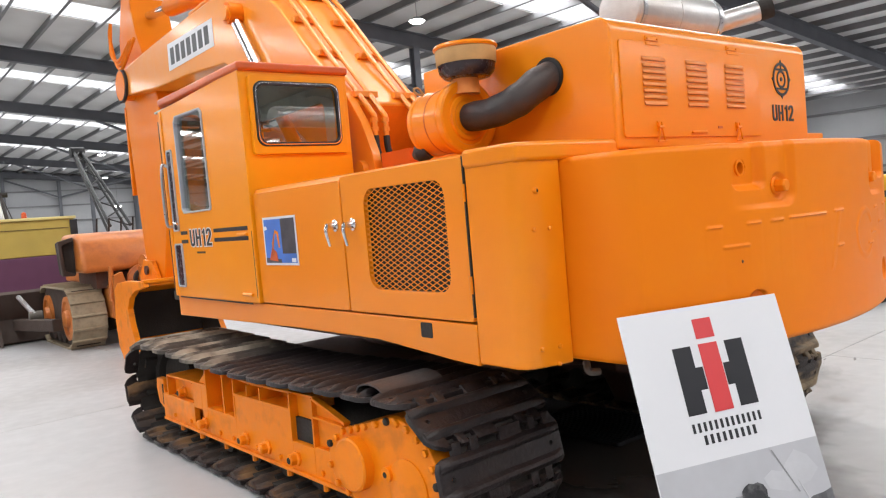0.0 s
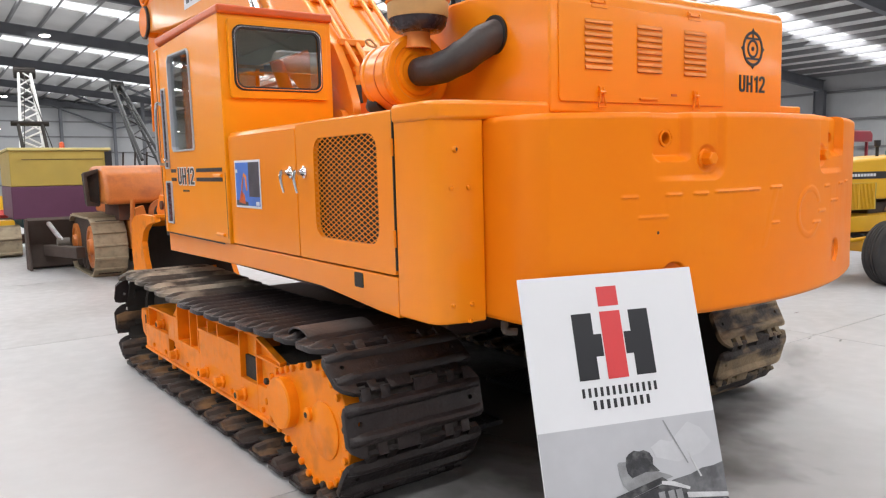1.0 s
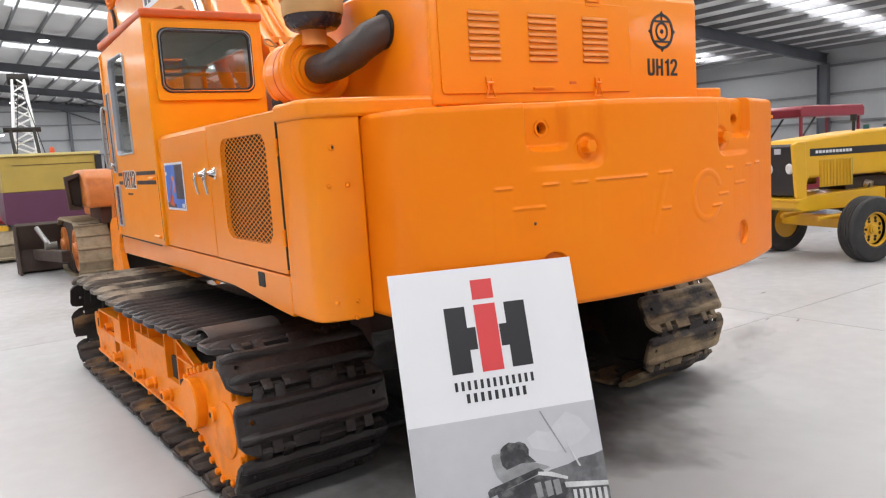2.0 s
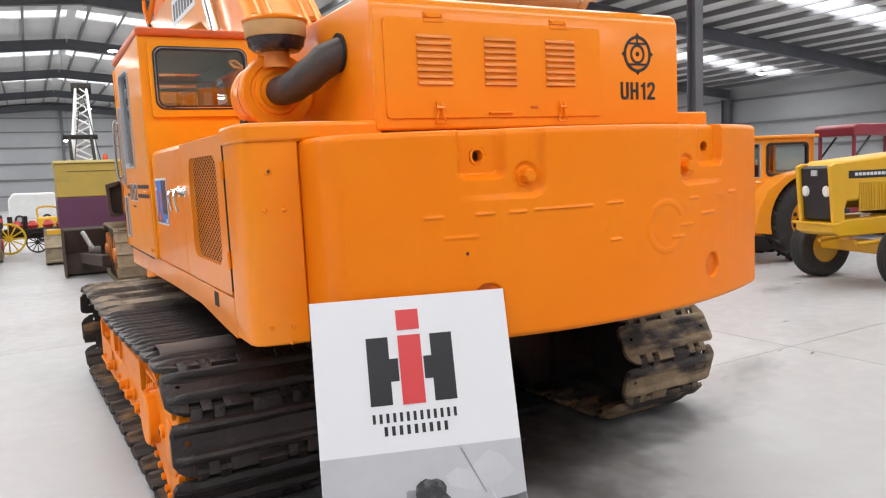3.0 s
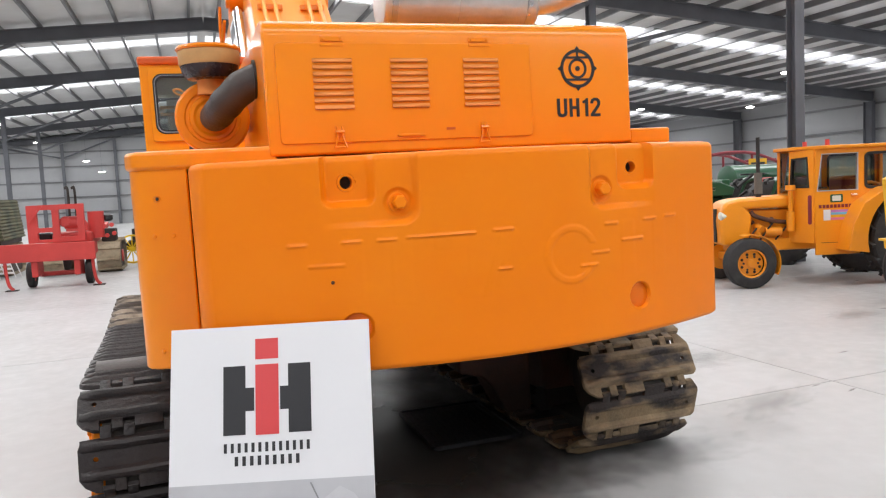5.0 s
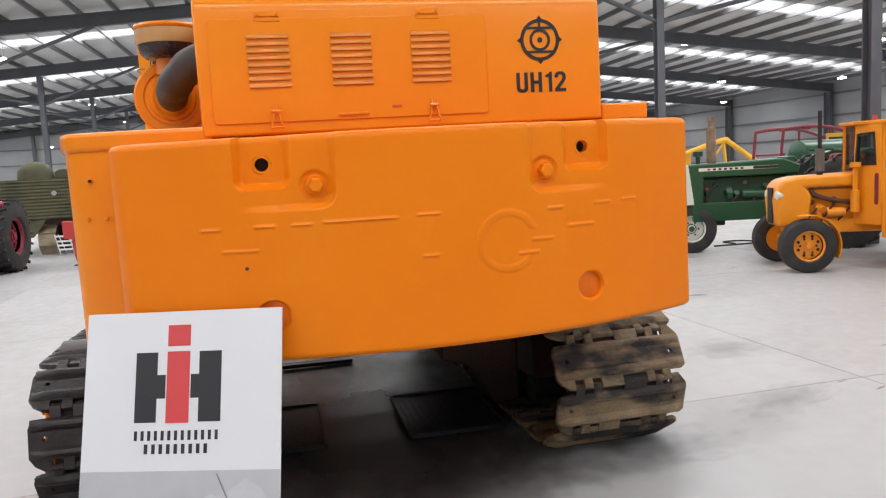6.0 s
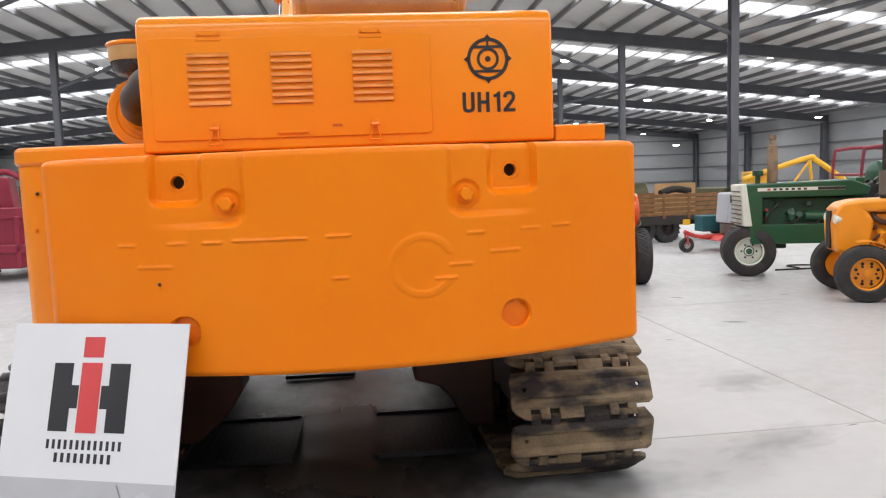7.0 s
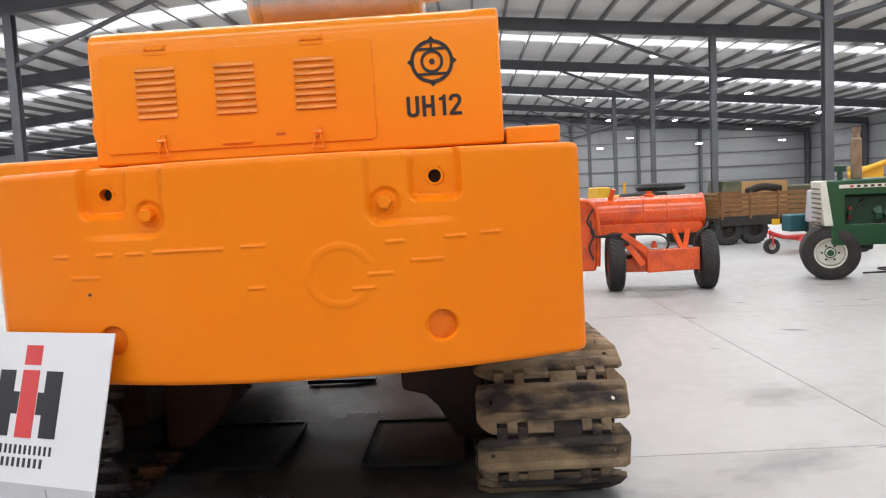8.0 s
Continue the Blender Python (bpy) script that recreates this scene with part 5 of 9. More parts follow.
def shoe_mesh(width):
    """One shoe: a plate with interlocking fingers and a bolt hole at each end, and two worn rolled ribs."""
    bm = bmesh.new()
    half = 0.1294
    edge, x0 = [], -0.5
    for x1, e in TABS:
        edge += [(x0, e), (x1, e)]
        x0 = x1
    top = [(u * width, half + e - 0.003) for u, e in edge]
    low = [(u * width, -half + e + 0.003) for u, e in edge]
    # corners cut away at both ends, as they are worn
    top[0:1] = [(-0.5 * width, half - 0.075), (-0.485 * width, half - 0.045), (-0.44 * width, half - 0.031)]
    top[-1:] = [(0.43 * width, half + 0.025), (0.49 * width, half - 0.03), (0.5 * width, half - 0.055)]
    low[0:1] = [(-0.5 * width, -half + 0.045), (-0.47 * width, -half + 0.01), (-0.41 * width, -half - 0.02)]
    low[-1:] = [(0.47 * width, -half + 0.03), (0.5 * width, -half + 0.05)]
    outer = top + low[::-1]
    clean = [p for i, p in enumerate(outer) if math.hypot(p[0] - outer[i - 1][0], p[1] - outer[i - 1][1]) > 1e-4]
    sheet(bm, clean, [circle(s * 0.402 * width, 0.004, 0.0125, 10) for s in (-1, 1)], "z", 0.0, 0.026)
    bm.normal_update()
    rim = [e for e in bm.edges if len(e.link_faces) == 2 and e.calc_face_angle(0) > 1.0 and min(v.co.z for v in e.verts) > 0.02 and abs(abs(e.verts[0].co.x) - 0.402 * width) > 0.02]
    bmesh.ops.bevel(bm, geom=rim, offset=0.007, segments=2, affect="EDGES", profile=0.5)
    for c, h in ((-0.064, 0.027), (0.068, 0.024)):
        prof = [(c - 0.032, 0.022), (c - 0.02, 0.024 + h * 0.7), (c - 0.005, 0.024 + h), (c + 0.011, 0.024 + h * 0.85), (c + 0.03, 0.022)]
        rings = []
        for k in range(15):
            u = k / 14 - 0.5
            wear = 1.0 + 0.45 * noise.noise((u * 6 + c * 50, c * 30, 2.0))
            shift = 0.006 * noise.noise((u * 7, c * 40, 7.0))
            end = 0.3 if k in (0, 14) else 1.0
            rings.append([bm.verts.new((0.97 * u * width, py + shift, 0.022 + (pz - 0.022) * wear * end)) for py, pz in prof])
        fs = [bm.faces.new(rings[0]), bm.faces.new(rings[-1])]
        for p, q in zip(rings, rings[1:]):
            fs += [bm.faces.new((p[i], p[(i + 1) % 5], q[(i + 1) % 5], q[i])) for i in range(5)]
        bmesh.ops.recalc_face_normals(bm, faces=fs)
    faces = set(bm.faces)
    box(bm, -0.36 * width, 0.36 * width, -half - 0.005, half + 0.005, -0.012, -0.001)
    prism(bm, [(-0.05, -0.002), (0.05, -0.002), (0.035, -0.036), (-0.035, -0.036)], "x", -0.3 * width, 0.3 * width)
    for f in bm.faces:
        if f not in faces:
            f.material_index = 1          # link plate behind, darkened for the shade in the finger gaps
    return bm


def shoe_bars(width):
    """Rounded bar along the inner side of a shoe."""
    bm = bmesh.new()
    prof = [(-0.086, 0.0), (-0.074, -0.034), (-0.046, -0.048), (-0.006, -0.042), (0.012, -0.018), (0.046, -0.016), (0.072, 0.0)]
    for a, b in ((-0.485, 0.485),):
        rings = []
        for k in range(11):
            u = a + (b - a) * k / 10
            wear = 1 + 0.3 * noise.noise((u * 8, 1.0, 5.0))
            end = 0.75 if k in (0, 10) else 1.0
            rings.append([bm.verts.new((u * width, py * end, pz * wear * end)) for py, pz in prof])
        n = len(prof)
        fs = [bm.faces.new(rings[0]), bm.faces.new(rings[-1])]
        for p, q in zip(rings, rings[1:]):
            fs += [bm.faces.new((p[i], p[(i + 1) % n], q[(i + 1) % n], q[i])) for i in range(n)]
        bmesh.ops.recalc_face_normals(bm, faces=fs)
    return bm


def track(cx, width, steel, label, phase):
    t = part("track", track_chain(cx), GRIME_AND_SHADE, EX, label)
    first = part("shoe", shoe_mesh(width), steel, t)
    first.data.materials.append(GRIME_AND_SHADE)
    dusty = first.data.copy()
    dusty.materials[0] = DUSTY_SHOE if steel is DARK_STEEL else steel
    bars = part("shoe_bar", shoe_bars(width), RUSTY_BAR, t, "rusty inner bar of a shoe")
    for k in range(SHOES):
        y, z, a = track_path((k + phase) / SHOES)
        ob = first if k == 0 else new("shoe", dusty if 3.3 < y < 4.75 and a > 20 else first.data)
        ob.parent = t
        if a < 0 and abs(a) < 140:
            bar = new("shoe_bar", bars.data) if bars.matrix_basis.translation.length else bars
            bar.parent = t
            bar.matrix_basis = Matrix.Translation((cx, y, z)) @ Matrix.Rotation(radians(a - 90), 4, "X")
        ob.matrix_basis = Matrix.Translation((cx, y, z)) @ Matrix.Rotation(radians(a - 90), 4, "X")
    # idler and sprocket discs
    for y, n in ((REAR_Y, "sprocket"), (FRONT_Y, "idler")):
        part(n, make(lathe, [(-0.09, 0.16), (-0.08, 0.30), (0.08, 0.30), (0.09, 0.16)], (cx, y, AXLE_Z), (1, 0, 0), 30), GRIME_AND_SHADE, t)
    for k in range(7):
        part("roller", make(cyl, (cx - 0.2, 1.75 + k * 0.4, 0.17), (cx + 0.2, 1.75 + k * 0.4, 0.17), 0.085, n=16), GRIME_AND_SHADE, t)
    return t


def track_chain(cx):
    bm = bmesh.new()
    rings = []
    n = 90
    for k in range(n):
        y, z, a = track_path(k / n)
        ny, nz = math.cos(radians(a)), math.sin(radians(a))
        rings.append([bm.verts.new((cx + dx, y - d * ny, z - d * nz)) for dx, d in ((-0.14, 0.005), (0.14, 0.005), (0.14, 0.085), (-0.14, 0.085))])
    fs = []
    for k in range(n):
        a, b = rings[k], rings[(k + 1) % n]
        fs += [bm.faces.new((a[i], a[(i + 1) % 4], b[(i + 1) % 4], b[i])) for i in range(4)]
    bmesh.ops.recalc_face_normals(bm, faces=fs)
    return bm


def track_frame(cx, side, drive_paint):
    """Orange side frame, seen from outside: web, recesses between ribs, shelf, bolts and the final drive."""
    out = cx + side * 0.265
    x = lambda d: out - side * d

    def plate(name, pts, d0, d1, material=ORANGE_TRACK, label="", bevel=0.004):
        return part(name, make(prism, pts, "x", *sorted((x(d0), x(d1)))), material, f, label, bevel=bevel)
    back = [(1.7, 0.225), (4.2, 0.225), (4.3, 0.36), (4.3, 0.50), (4.1, 0.55), (3.5, 0.55), (3.44, 0.64), (3.0, 0.64), (2.75, 0.62), (1.75, 0.56)]
    f = part("track_frame", make(prism, back, "x", *sorted((x(0.15), x(0.19)))), ORANGE_TRACK, EX, "orange track frame with ribs and roller bolts", bevel=0.006)
    plate("frame_core", [(y + 0.004, z) for y, z in back], 0.191, 0.45, GREASY, "dark brown inner side of the frame", 0.01)
    # outer web, cut away over the tall opening, under the shelf and at the small hole
    for ya, yb, za, zb in ((1.66, 2.03, 0.215, 0.395), (2.03, 2.265, 0.215, 0.385), (2.265, 3.0, 0.215, 0.555), (3.0, 3.44, 0.215, 0.405), (3.44, 3.53, 0.215, 0.56), (3.53, 3.68, 0.375, 0.56), (3.53, 3.68, 0.215, 0.27), (3.68, 4.28, 0.215, 0.40)):
        plate("web", [(ya, za), (yb, za), (yb, zb), (ya, zb)], 0.005, 0.045)
    plate("web", [(3.68, 0.40), (4.28, 0.40), (4.16, 0.55), (3.68, 0.50)], 0.06, 0.085)
    plate("shelf", [(2.265, 0.553), (3.0, 0.548), (3.0, 0.566), (2.265, 0.571)], 0.0, 0.15)
    plate("shelf", [(3.0, 0.392), (3.44, 0.392), (3.44, 0.408), (3.0, 0.408)], 0.0, 0.15)
    plate("flange", [(1.62, 0.203), (4.25, 0.203), (4.25, 0.224), (1.62, 0.224)], -0.014, 0.12)
    plate("top_flange", [(2.0, 0.655), (2.28, 0.648), (2.8, 0.636), (3.14, 0.655), (3.44, 0.657), (3.44, 0.672), (3.14, 0.670), (2.8, 0.651), (2.28, 0.663), (2.0, 0.670)], 0.03, 0.3, bevel=0.003)
    plate("top_flange", [(3.45, 0.552), (4.16, 0.545), (4.16, 0.56), (3.45, 0.566)], 0.0, 0.3, bevel=0.003)
    # upright ribs that part the recesses
    for y, zb, zt in ((2.012, 0.39, 0.665), (2.262, 0.385, 0.66), (2.625, 0.56, 0.645), (2.80, 0.56, 0.642), (2.995, 0.40, 0.655), (3.155, 0.40, 0.665), (3.43, 0.40, 0.67), (4.15, 0.40, 0.555)):
        plate("rib", [(y, zb), (y + 0.016, zb), (y + 0.016, zt), (y, zt)], 0.0, 0.15, bevel=0.003)
    plate("rib", [(3.46, 0.56), (3.60, 0.56), (3.46, 0.655)], 0.02, 0.035, bevel=0.002)
    # sloping gusset between the tall opening and the drive
    plate("gusset", [(1.72, 0.42), (1.74, 0.565), (2.012, 0.655), (2.012, 0.39)], 0.03, 0.042)
    plate("gusset_edge", [(1.70, 0.565), (2.012, 0.655), (2.012, 0.672), (1.70, 0.582)], 0.0, 0.042, bevel=0.003)
    plate("gusset_edge", [(1.72, 0.545), (2.012, 0.555), (2.012, 0.569), (1.72, 0.559)], 0.0, 0.042, bevel=0.003)
    # black plates paint the shade deep inside the frame openings
    plate("frame_gap", [(2.03, 0.386), (2.262, 0.386), (2.262, 0.52), (2.03, 0.52)], 0.035, 0.07, GRIME_AND_SHADE, "black plate for the shade in a frame opening", 0)
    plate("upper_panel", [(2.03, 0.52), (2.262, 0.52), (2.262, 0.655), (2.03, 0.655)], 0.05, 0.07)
    plate("frame_gap", [(3.53, 0.27), (3.68, 0.27), (3.68, 0.375), (3.53, 0.375)], 0.08, 0.149, GRIME_AND_SHADE, "black plate for the shade in a frame opening", 0)
    for k, y in enumerate((2.225, 2.577, 2.862, 3.49, 3.967)):
        z, d = (0.437, 0.06) if k == 4 else (0.29, 0.005)
        part("roller_bolt", make(lathe, [(0, 0.045), (0.014, 0.045), (0.02, 0.034), (0.055, 0.034), (0.06, 0.026)], (x(d), y, z), (side, 0, 0), 6), ORANGE_TRACK, f, bevel=0.003)
        part("bolt_recess", make(lathe, [(0, 0.02), (0.003, 0.018)], (x(d - 0.0595), y, z), (side, 0, 0), 10), GRIME_AND_SHADE if k % 2 == 0 else ORANGE_TRACK, f)
    for y in (1.95, 2.42, 2.72, 3.05, 3.25, 3.75, 4.05):
        part("small_bolt", make(lathe, [(0, 0.017), (0.014, 0.017), (0.018, 0.01)], (x(0.005), y, 0.262), (side, 0, 0), 6), ORANGE_TRACK, f)
    for y in (1.95, 2.35, 2.79, 3.2, 3.6, 3.95):
        part("hanging_bolt", make(cyl, (x(0.015), y, 0.160), (x(0.015), y, 0.204), 0.018, n=6), ORANGE_TRACK, f)
    # black cover over the frame's orange top
    plate("grimy_ledge", [(1.6, 0.55), (2.01, 0.58), (2.01, 0.60), (1.6, 0.57)], 0.046, 0.45, GRIME_AND_SHADE, "black ledge behind the drive", 0)
    # added dark plate: shade under the track painted onto the frame top
    part("frame_top", make(box, *sorted((x(0.3), x(0.44))), 1.85, 4.2, 0.56, 0.60), GRIME_AND_SHADE, f, "dark plate for the shade on the frame top")
    part("carrier_roller", make(cyl, (x(0.05), 2.72, 0.675), (x(0.3), 2.72, 0.675), 0.045, n=18), ORANGE_TRACK, f)
    plate("idler_yoke", [(4.28, 0.25), (4.42, 0.30), (4.46, 0.42), (4.44, 0.50), (4.30, 0.50)], 0.02, 0.08, bevel=0.01)
    plate("idler_slot", [(4.305, 0.30), (4.325, 0.30), (4.325, 0.46), (4.305, 0.46)], 0.016, 0.03, GRIME_AND_SHADE, "dark slot beside the idler yoke", 0)
    # final drive case with its ring of bolts
    plan = [(REAR_Y + 0.308 * math.cos(radians(q)), 0.385 + 0.308 * math.sin(radians(q))) for q in range(80, 291, 15)] + [(1.55, 0.21), (1.75, 0.27), (1.81, 0.36), (1.80, 0.48), (1.66, 0.57), (1.45, 0.63)]
    d = part("final_drive", make(prism, plan, "x", *sorted((x(-0.04), x(0.25)))), drive_paint, EX, "final drive case with a ring of bolts", bevel=0.012)
    part("motor_cover", make(lathe, [(0, 0.135), (0.05, 0.135), (0.058, 0.125)], (x(-0.04), 1.53, 0.42), (side, 0, 0), 32), ORANGE_TRACK, d)
    part("hub_cover", make(lathe, [(0, 0.14), (0.007, 0.14), (0.011, 0.132)], (x(-0.04), 1.13, 0.375), (side, 0, 0), 36), ORANGE_TRACK, d)
    part("drain_plug", make(lathe, [(0, 0.036), (0.025, 0.036), (0.03, 0.018)], (x(-0.04), 1.27, 0.42), (side, 0, 0), 12), ORANGE_TRACK, d)
    part("plug_hole", make(lathe, [(0, 0.015), (0.002, 0.014)], (x(-0.07), 1.27, 0.42), (side, 0, 0), 10), GRIME_AND_SHADE, d)
    pts = [Vector(p) for p in plan]
    for k in range(len(pts)):
        a, b = pts[k], pts[(k + 1) % len(pts)]
        m = max(1, round((b - a).length / 0.085))
        for i in range(m):
            p = a.lerp(b, i / m)
            c = Vector((1.3, 0.38))
            p = c + (p - c) * 0.945
            part("bolt", make(lathe, [(0, 0.019), (0.016, 0.019), (0.02, 0.012)], (x(-0.04), p.x, p.y), (side, 0, 0), 6), ORANGE_TRACK if (k + i) % 6 else GRIME_AND_SHADE, d)
    return f, d


def undercarriage():
    t = track(-1.475, 0.78, DARK_STEEL, "left crawler track of worn dark steel shoes", 0.14)
    right = track(1.17, 0.78, MUD_STEEL, "right crawler track of muddy brown steel shoes", 0.5)
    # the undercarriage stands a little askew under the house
    # right drive case is dark brown, the left one orange
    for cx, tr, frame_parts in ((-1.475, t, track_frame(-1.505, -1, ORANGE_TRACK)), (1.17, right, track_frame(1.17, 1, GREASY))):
        for o in (tr, *frame_parts):
            o.matrix_basis = pose(cx, 1.1 if cx < 0 else 1.05, 0, 0, 0, 1.8) @ pose(-cx, -1.1, 0)
    part("curved_guard", make(hoop, [(1.40 - 0.115 * math.cos(math.pi * i / 17), 0.775 + 0.055 * math.sin(math.pi * i / 17)) for i in range(18)], [(1.40 - 0.105 * math.cos(math.pi * i / 17), 0.775 + 0.045 * math.sin(math.pi * i / 17)) for i in range(18)], "x", -1.80, -1.42), SOOT_PLATE, t, "grey bent steel plate lying on the track")
    c = bmesh.new()
    box(c, -1.15, 0.82, 2.2, 3.5, 0.42, 0.72)
    cyl(c, (-0.17, 2.85, 0.72), (-0.17, 2.85, 0.98), 0.62, n=40)
    prism(c, [(-1.15, 1.75), (-0.5, 2.25), (0.2, 2.25), (0.82, 1.75), (0.82, 2.3), (-1.15, 2.3)], "z", 0.42, 0.66)
    prism(c, [(-1.15, 4.0), (-0.5, 3.45), (0.2, 3.45), (0.82, 4.0), (0.82, 3.4), (-1.15, 3.4)], "z", 0.42, 0.66)
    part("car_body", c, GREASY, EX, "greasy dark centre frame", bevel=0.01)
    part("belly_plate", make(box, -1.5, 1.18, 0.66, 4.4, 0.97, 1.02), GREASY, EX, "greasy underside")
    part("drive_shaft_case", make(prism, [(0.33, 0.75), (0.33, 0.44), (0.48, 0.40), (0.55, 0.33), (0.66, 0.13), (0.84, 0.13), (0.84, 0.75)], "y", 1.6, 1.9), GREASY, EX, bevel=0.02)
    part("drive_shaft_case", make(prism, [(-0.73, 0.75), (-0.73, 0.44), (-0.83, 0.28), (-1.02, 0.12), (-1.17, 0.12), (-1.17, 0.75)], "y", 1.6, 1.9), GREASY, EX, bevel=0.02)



counterweight()
rear_box()
side_body()
cab()
hood()
air_cleaner()
boom()
bucket()
undercarriage()
LOWER = ("track", "track_frame", "final_drive", "car_body", "drive_shaft_case", "bucket", "dipper_arm", "bucket_cylinder", "bucket_link")
lean = pose(0, 0, 1.72, 0, -0.6, 0) @ pose(0, 0, -1.72)
for o in EX.children:
    if o.name.split(".")[0] not in LOWER:
        o.matrix_basis = lean @ o.matrix_basis


# ---- the display board that leans on the counterweight ----
def display_board():
    w, h, t = 0.795, 1.2, 0.008
    b = thing("display_board", "white display board with red and black emblem, leaning on the counterweight", "sign board")
    part("board", make(box, -w / 2, w / 2, -t, 0, 0, h), WHITE, b, bevel=0.002)
    u = lambda f: (f - 0.5) * w
    v = lambda d: h - d
    y = (-t - 0.0016, -t - 0.0002)
    part("emblem_red", make(box, u(0.425), u(0.54), *y, v(0.135), v(0.054)), RED_PRINT, b, "red emblem square")
    part("emblem_red", make(box, u(0.425), u(0.54), y[0] - 0.001, y[1], v(0.428), v(0.156)), RED_PRINT, b, "red emblem bar")
    part("emblem_black", make(box, u(0.265), u(0.375), *y, v(0.425), v(0.158)), BLACK_PRINT, b, "black emblem bar")
    part("emblem_black", make(box, u(0.588), u(0.70), *y, v(0.425), v(0.158)), BLACK_PRINT, b, "black emblem bar")
    part("emblem_black", make(box, u(0.375), u(0.418), *y, v(0.335), v(0.245)), BLACK_PRINT, b)
    part("emblem_black", make(box, u(0.547), u(0.588), *y, v(0.335), v(0.245)), BLACK_PRINT, b)
    for (a, c), (d0, d1), n in (((0.262, 0.702), (0.456, 0.492), 13), ((0.315, 0.652), (0.506, 0.542), 9)):
        for k in range(n):
            f0 = a + (c - a) * k / n
            part("lettering_bar", make(box, u(f0 + 0.006), u(f0 + (c - a) / n * 0.62), *y, v(d1), v(d0)), BLACK_PRINT, b, "" if k else "dark lettering bars")
    sky_print = mat("photo_sky", (0.46, 0.46, 0.485), 0.35, vary=0.10, scale=1.6)
    cloud_print = mat("photo_cloud", (0.50, 0.50, 0.522), 0.35, vary=0.08, scale=5)
    dark_print = mat("photo_dark", (0.045, 0.045, 0.05), 0.35, vary=0.6, scale=22, stain=(0.2, 0.2, 0.2), stain_amount=0.6, stain_scale=26)
    mid_print = mat("photo_mid", (0.15, 0.15, 0.158), 0.35, vary=0.4, scale=12, stain=(0.07, 0.07, 0.075), stain_amount=0.7, stain_scale=16)
    light_print = mat("photo_light", (0.55, 0.55, 0.56), 0.35, vary=0.25, scale=18)
    grey_print = mat("photo_grey", (0.26, 0.26, 0.27), 0.35, vary=0.3, scale=20)
    top = v(0.605)
    ph = part("photo", make(box, -w / 2 + 0.002, w / 2 - 0.002, *y, 0.02, top), sky_print, b, "grey printed photograph of machinery")

    def shape(pts, depth, material, label=""):
        """A printed area; points as fractions of the width and metres under the photograph's top."""
        q = -t - 0.0016 - 0.0008 * depth
        part("photo_shape", make(prism, [(u(min(0.997, max(0.003, f))), top - d) for f, d in pts], "y", q - 0.0008, q), material, ph, label)

    shape([(0.62, 0.15), (0.60, 0.11), (0.66, 0.085), (0.72, 0.10), (0.76, 0.07), (0.83, 0.03), (0.90, 0.06), (0.95, 0.12), (0.88, 0.16), (0.74, 0.18)], 0, cloud_print, "pale printed cloud")
    shape([(0.0, 0.57), (0.0, 0.40), (0.2, 0.38), (0.36, 0.33), (0.5, 0.30), (0.7, 0.245), (0.8, 0.235), (0.87, 0.218), (0.94, 0.215), (1.0, 0.205), (1.0, 0.57)], 1, mid_print, "dark printed hillside")
    # loaded bucket above the cab of the photographed machine
    shape([(0.40, 0.155), (0.41, 0.148), (0.45, 0.15), (0.68, 0.225), (0.70, 0.235), (0.44, 0.262), (0.415, 0.235), (0.402, 0.195)], 2, grey_print)
    shape([(0.445, 0.165), (0.452, 0.135), (0.47, 0.122), (0.50, 0.112), (0.53, 0.118), (0.555, 0.115), (0.585, 0.128), (0.60, 0.15), (0.595, 0.175), (0.63, 0.205), (0.55, 0.20), (0.47, 0.215), (0.45, 0.195)], 3, dark_print, "dark printed heap of rock")
    shape([(0.355, 0.285), (0.37, 0.275), (0.635, 0.228), (0.665, 0.245), (0.40, 0.30), (0.36, 0.31)], 4, dark_print)
    shape([(0.40, 0.30), (0.66, 0.25), (0.76, 0.27), (0.78, 0.36), (0.45, 0.40)], 4, dark_print)
    shape([(0.63, 0.243), (0.70, 0.252), (0.785, 0.282), (0.78, 0.292), (0.68, 0.266), (0.628, 0.256)], 5, light_print)
    for f in (0.60, 0.655, 0.70):
        shape([(f, 0.285), (f + 0.035, 0.283), (f + 0.04, 0.34), (f + 0.008, 0.345)], 5, grey_print)
    shape([(0.76, 0.30), (1.0, 0.325), (1.0, 0.343), (0.765, 0.322)], 6, light_print)
    shape([(0.77, 0.325), (1.0, 0.347), (1.0, 0.45), (0.79, 0.45)], 5, dark_print)
    for k in range(6):
        f = 0.80 + 0.033 * k
        shape([(f, 0.335 + 0.0025 * k), (f + 0.018, 0.337 + 0.0025 * k), (f + 0.018, 0.40), (f, 0.40)], 6, light_print)
    shape([(0.686, 0.012), (0.694, 0.012), (0.80, 0.19), (0.792, 0.19)], 2, grey_print)
    shape([(0.80, 0.14), (0.806, 0.14), (0.865, 0.25), (0.855, 0.25)], 2, light_print)
    for k in range(4):
        f = 0.22 + 0.17 * k
        shape([(f, 0.42), (f + 0.12, 0.40), (f + 0.14, 0.47), (f + 0.02, 0.49)], 3, grey_print)
    b.matrix_basis = BOARD
    return b


_u = Vector((0.9475, -0.3195, 0.012)).normalized()
_v = Vector((0.073, 0.28, 0.957))
_v = (_v - _v.dot(_u) * _u).normalized()
_n = _u.cross(_v)          # out of the printed face
BOARD = Matrix(((_u.x, -_n.x, _v.x, 0), (_u.y, -_n.y, _v.y, 0), (_u.z, -_n.z, _v.z, 0), (0, 0, 0, 1)))
BOARD = Matrix.Translation(Vector((-1.0045, 0.0915, 1.1585)) - _v * 1.2) @ BOARD
display_board()


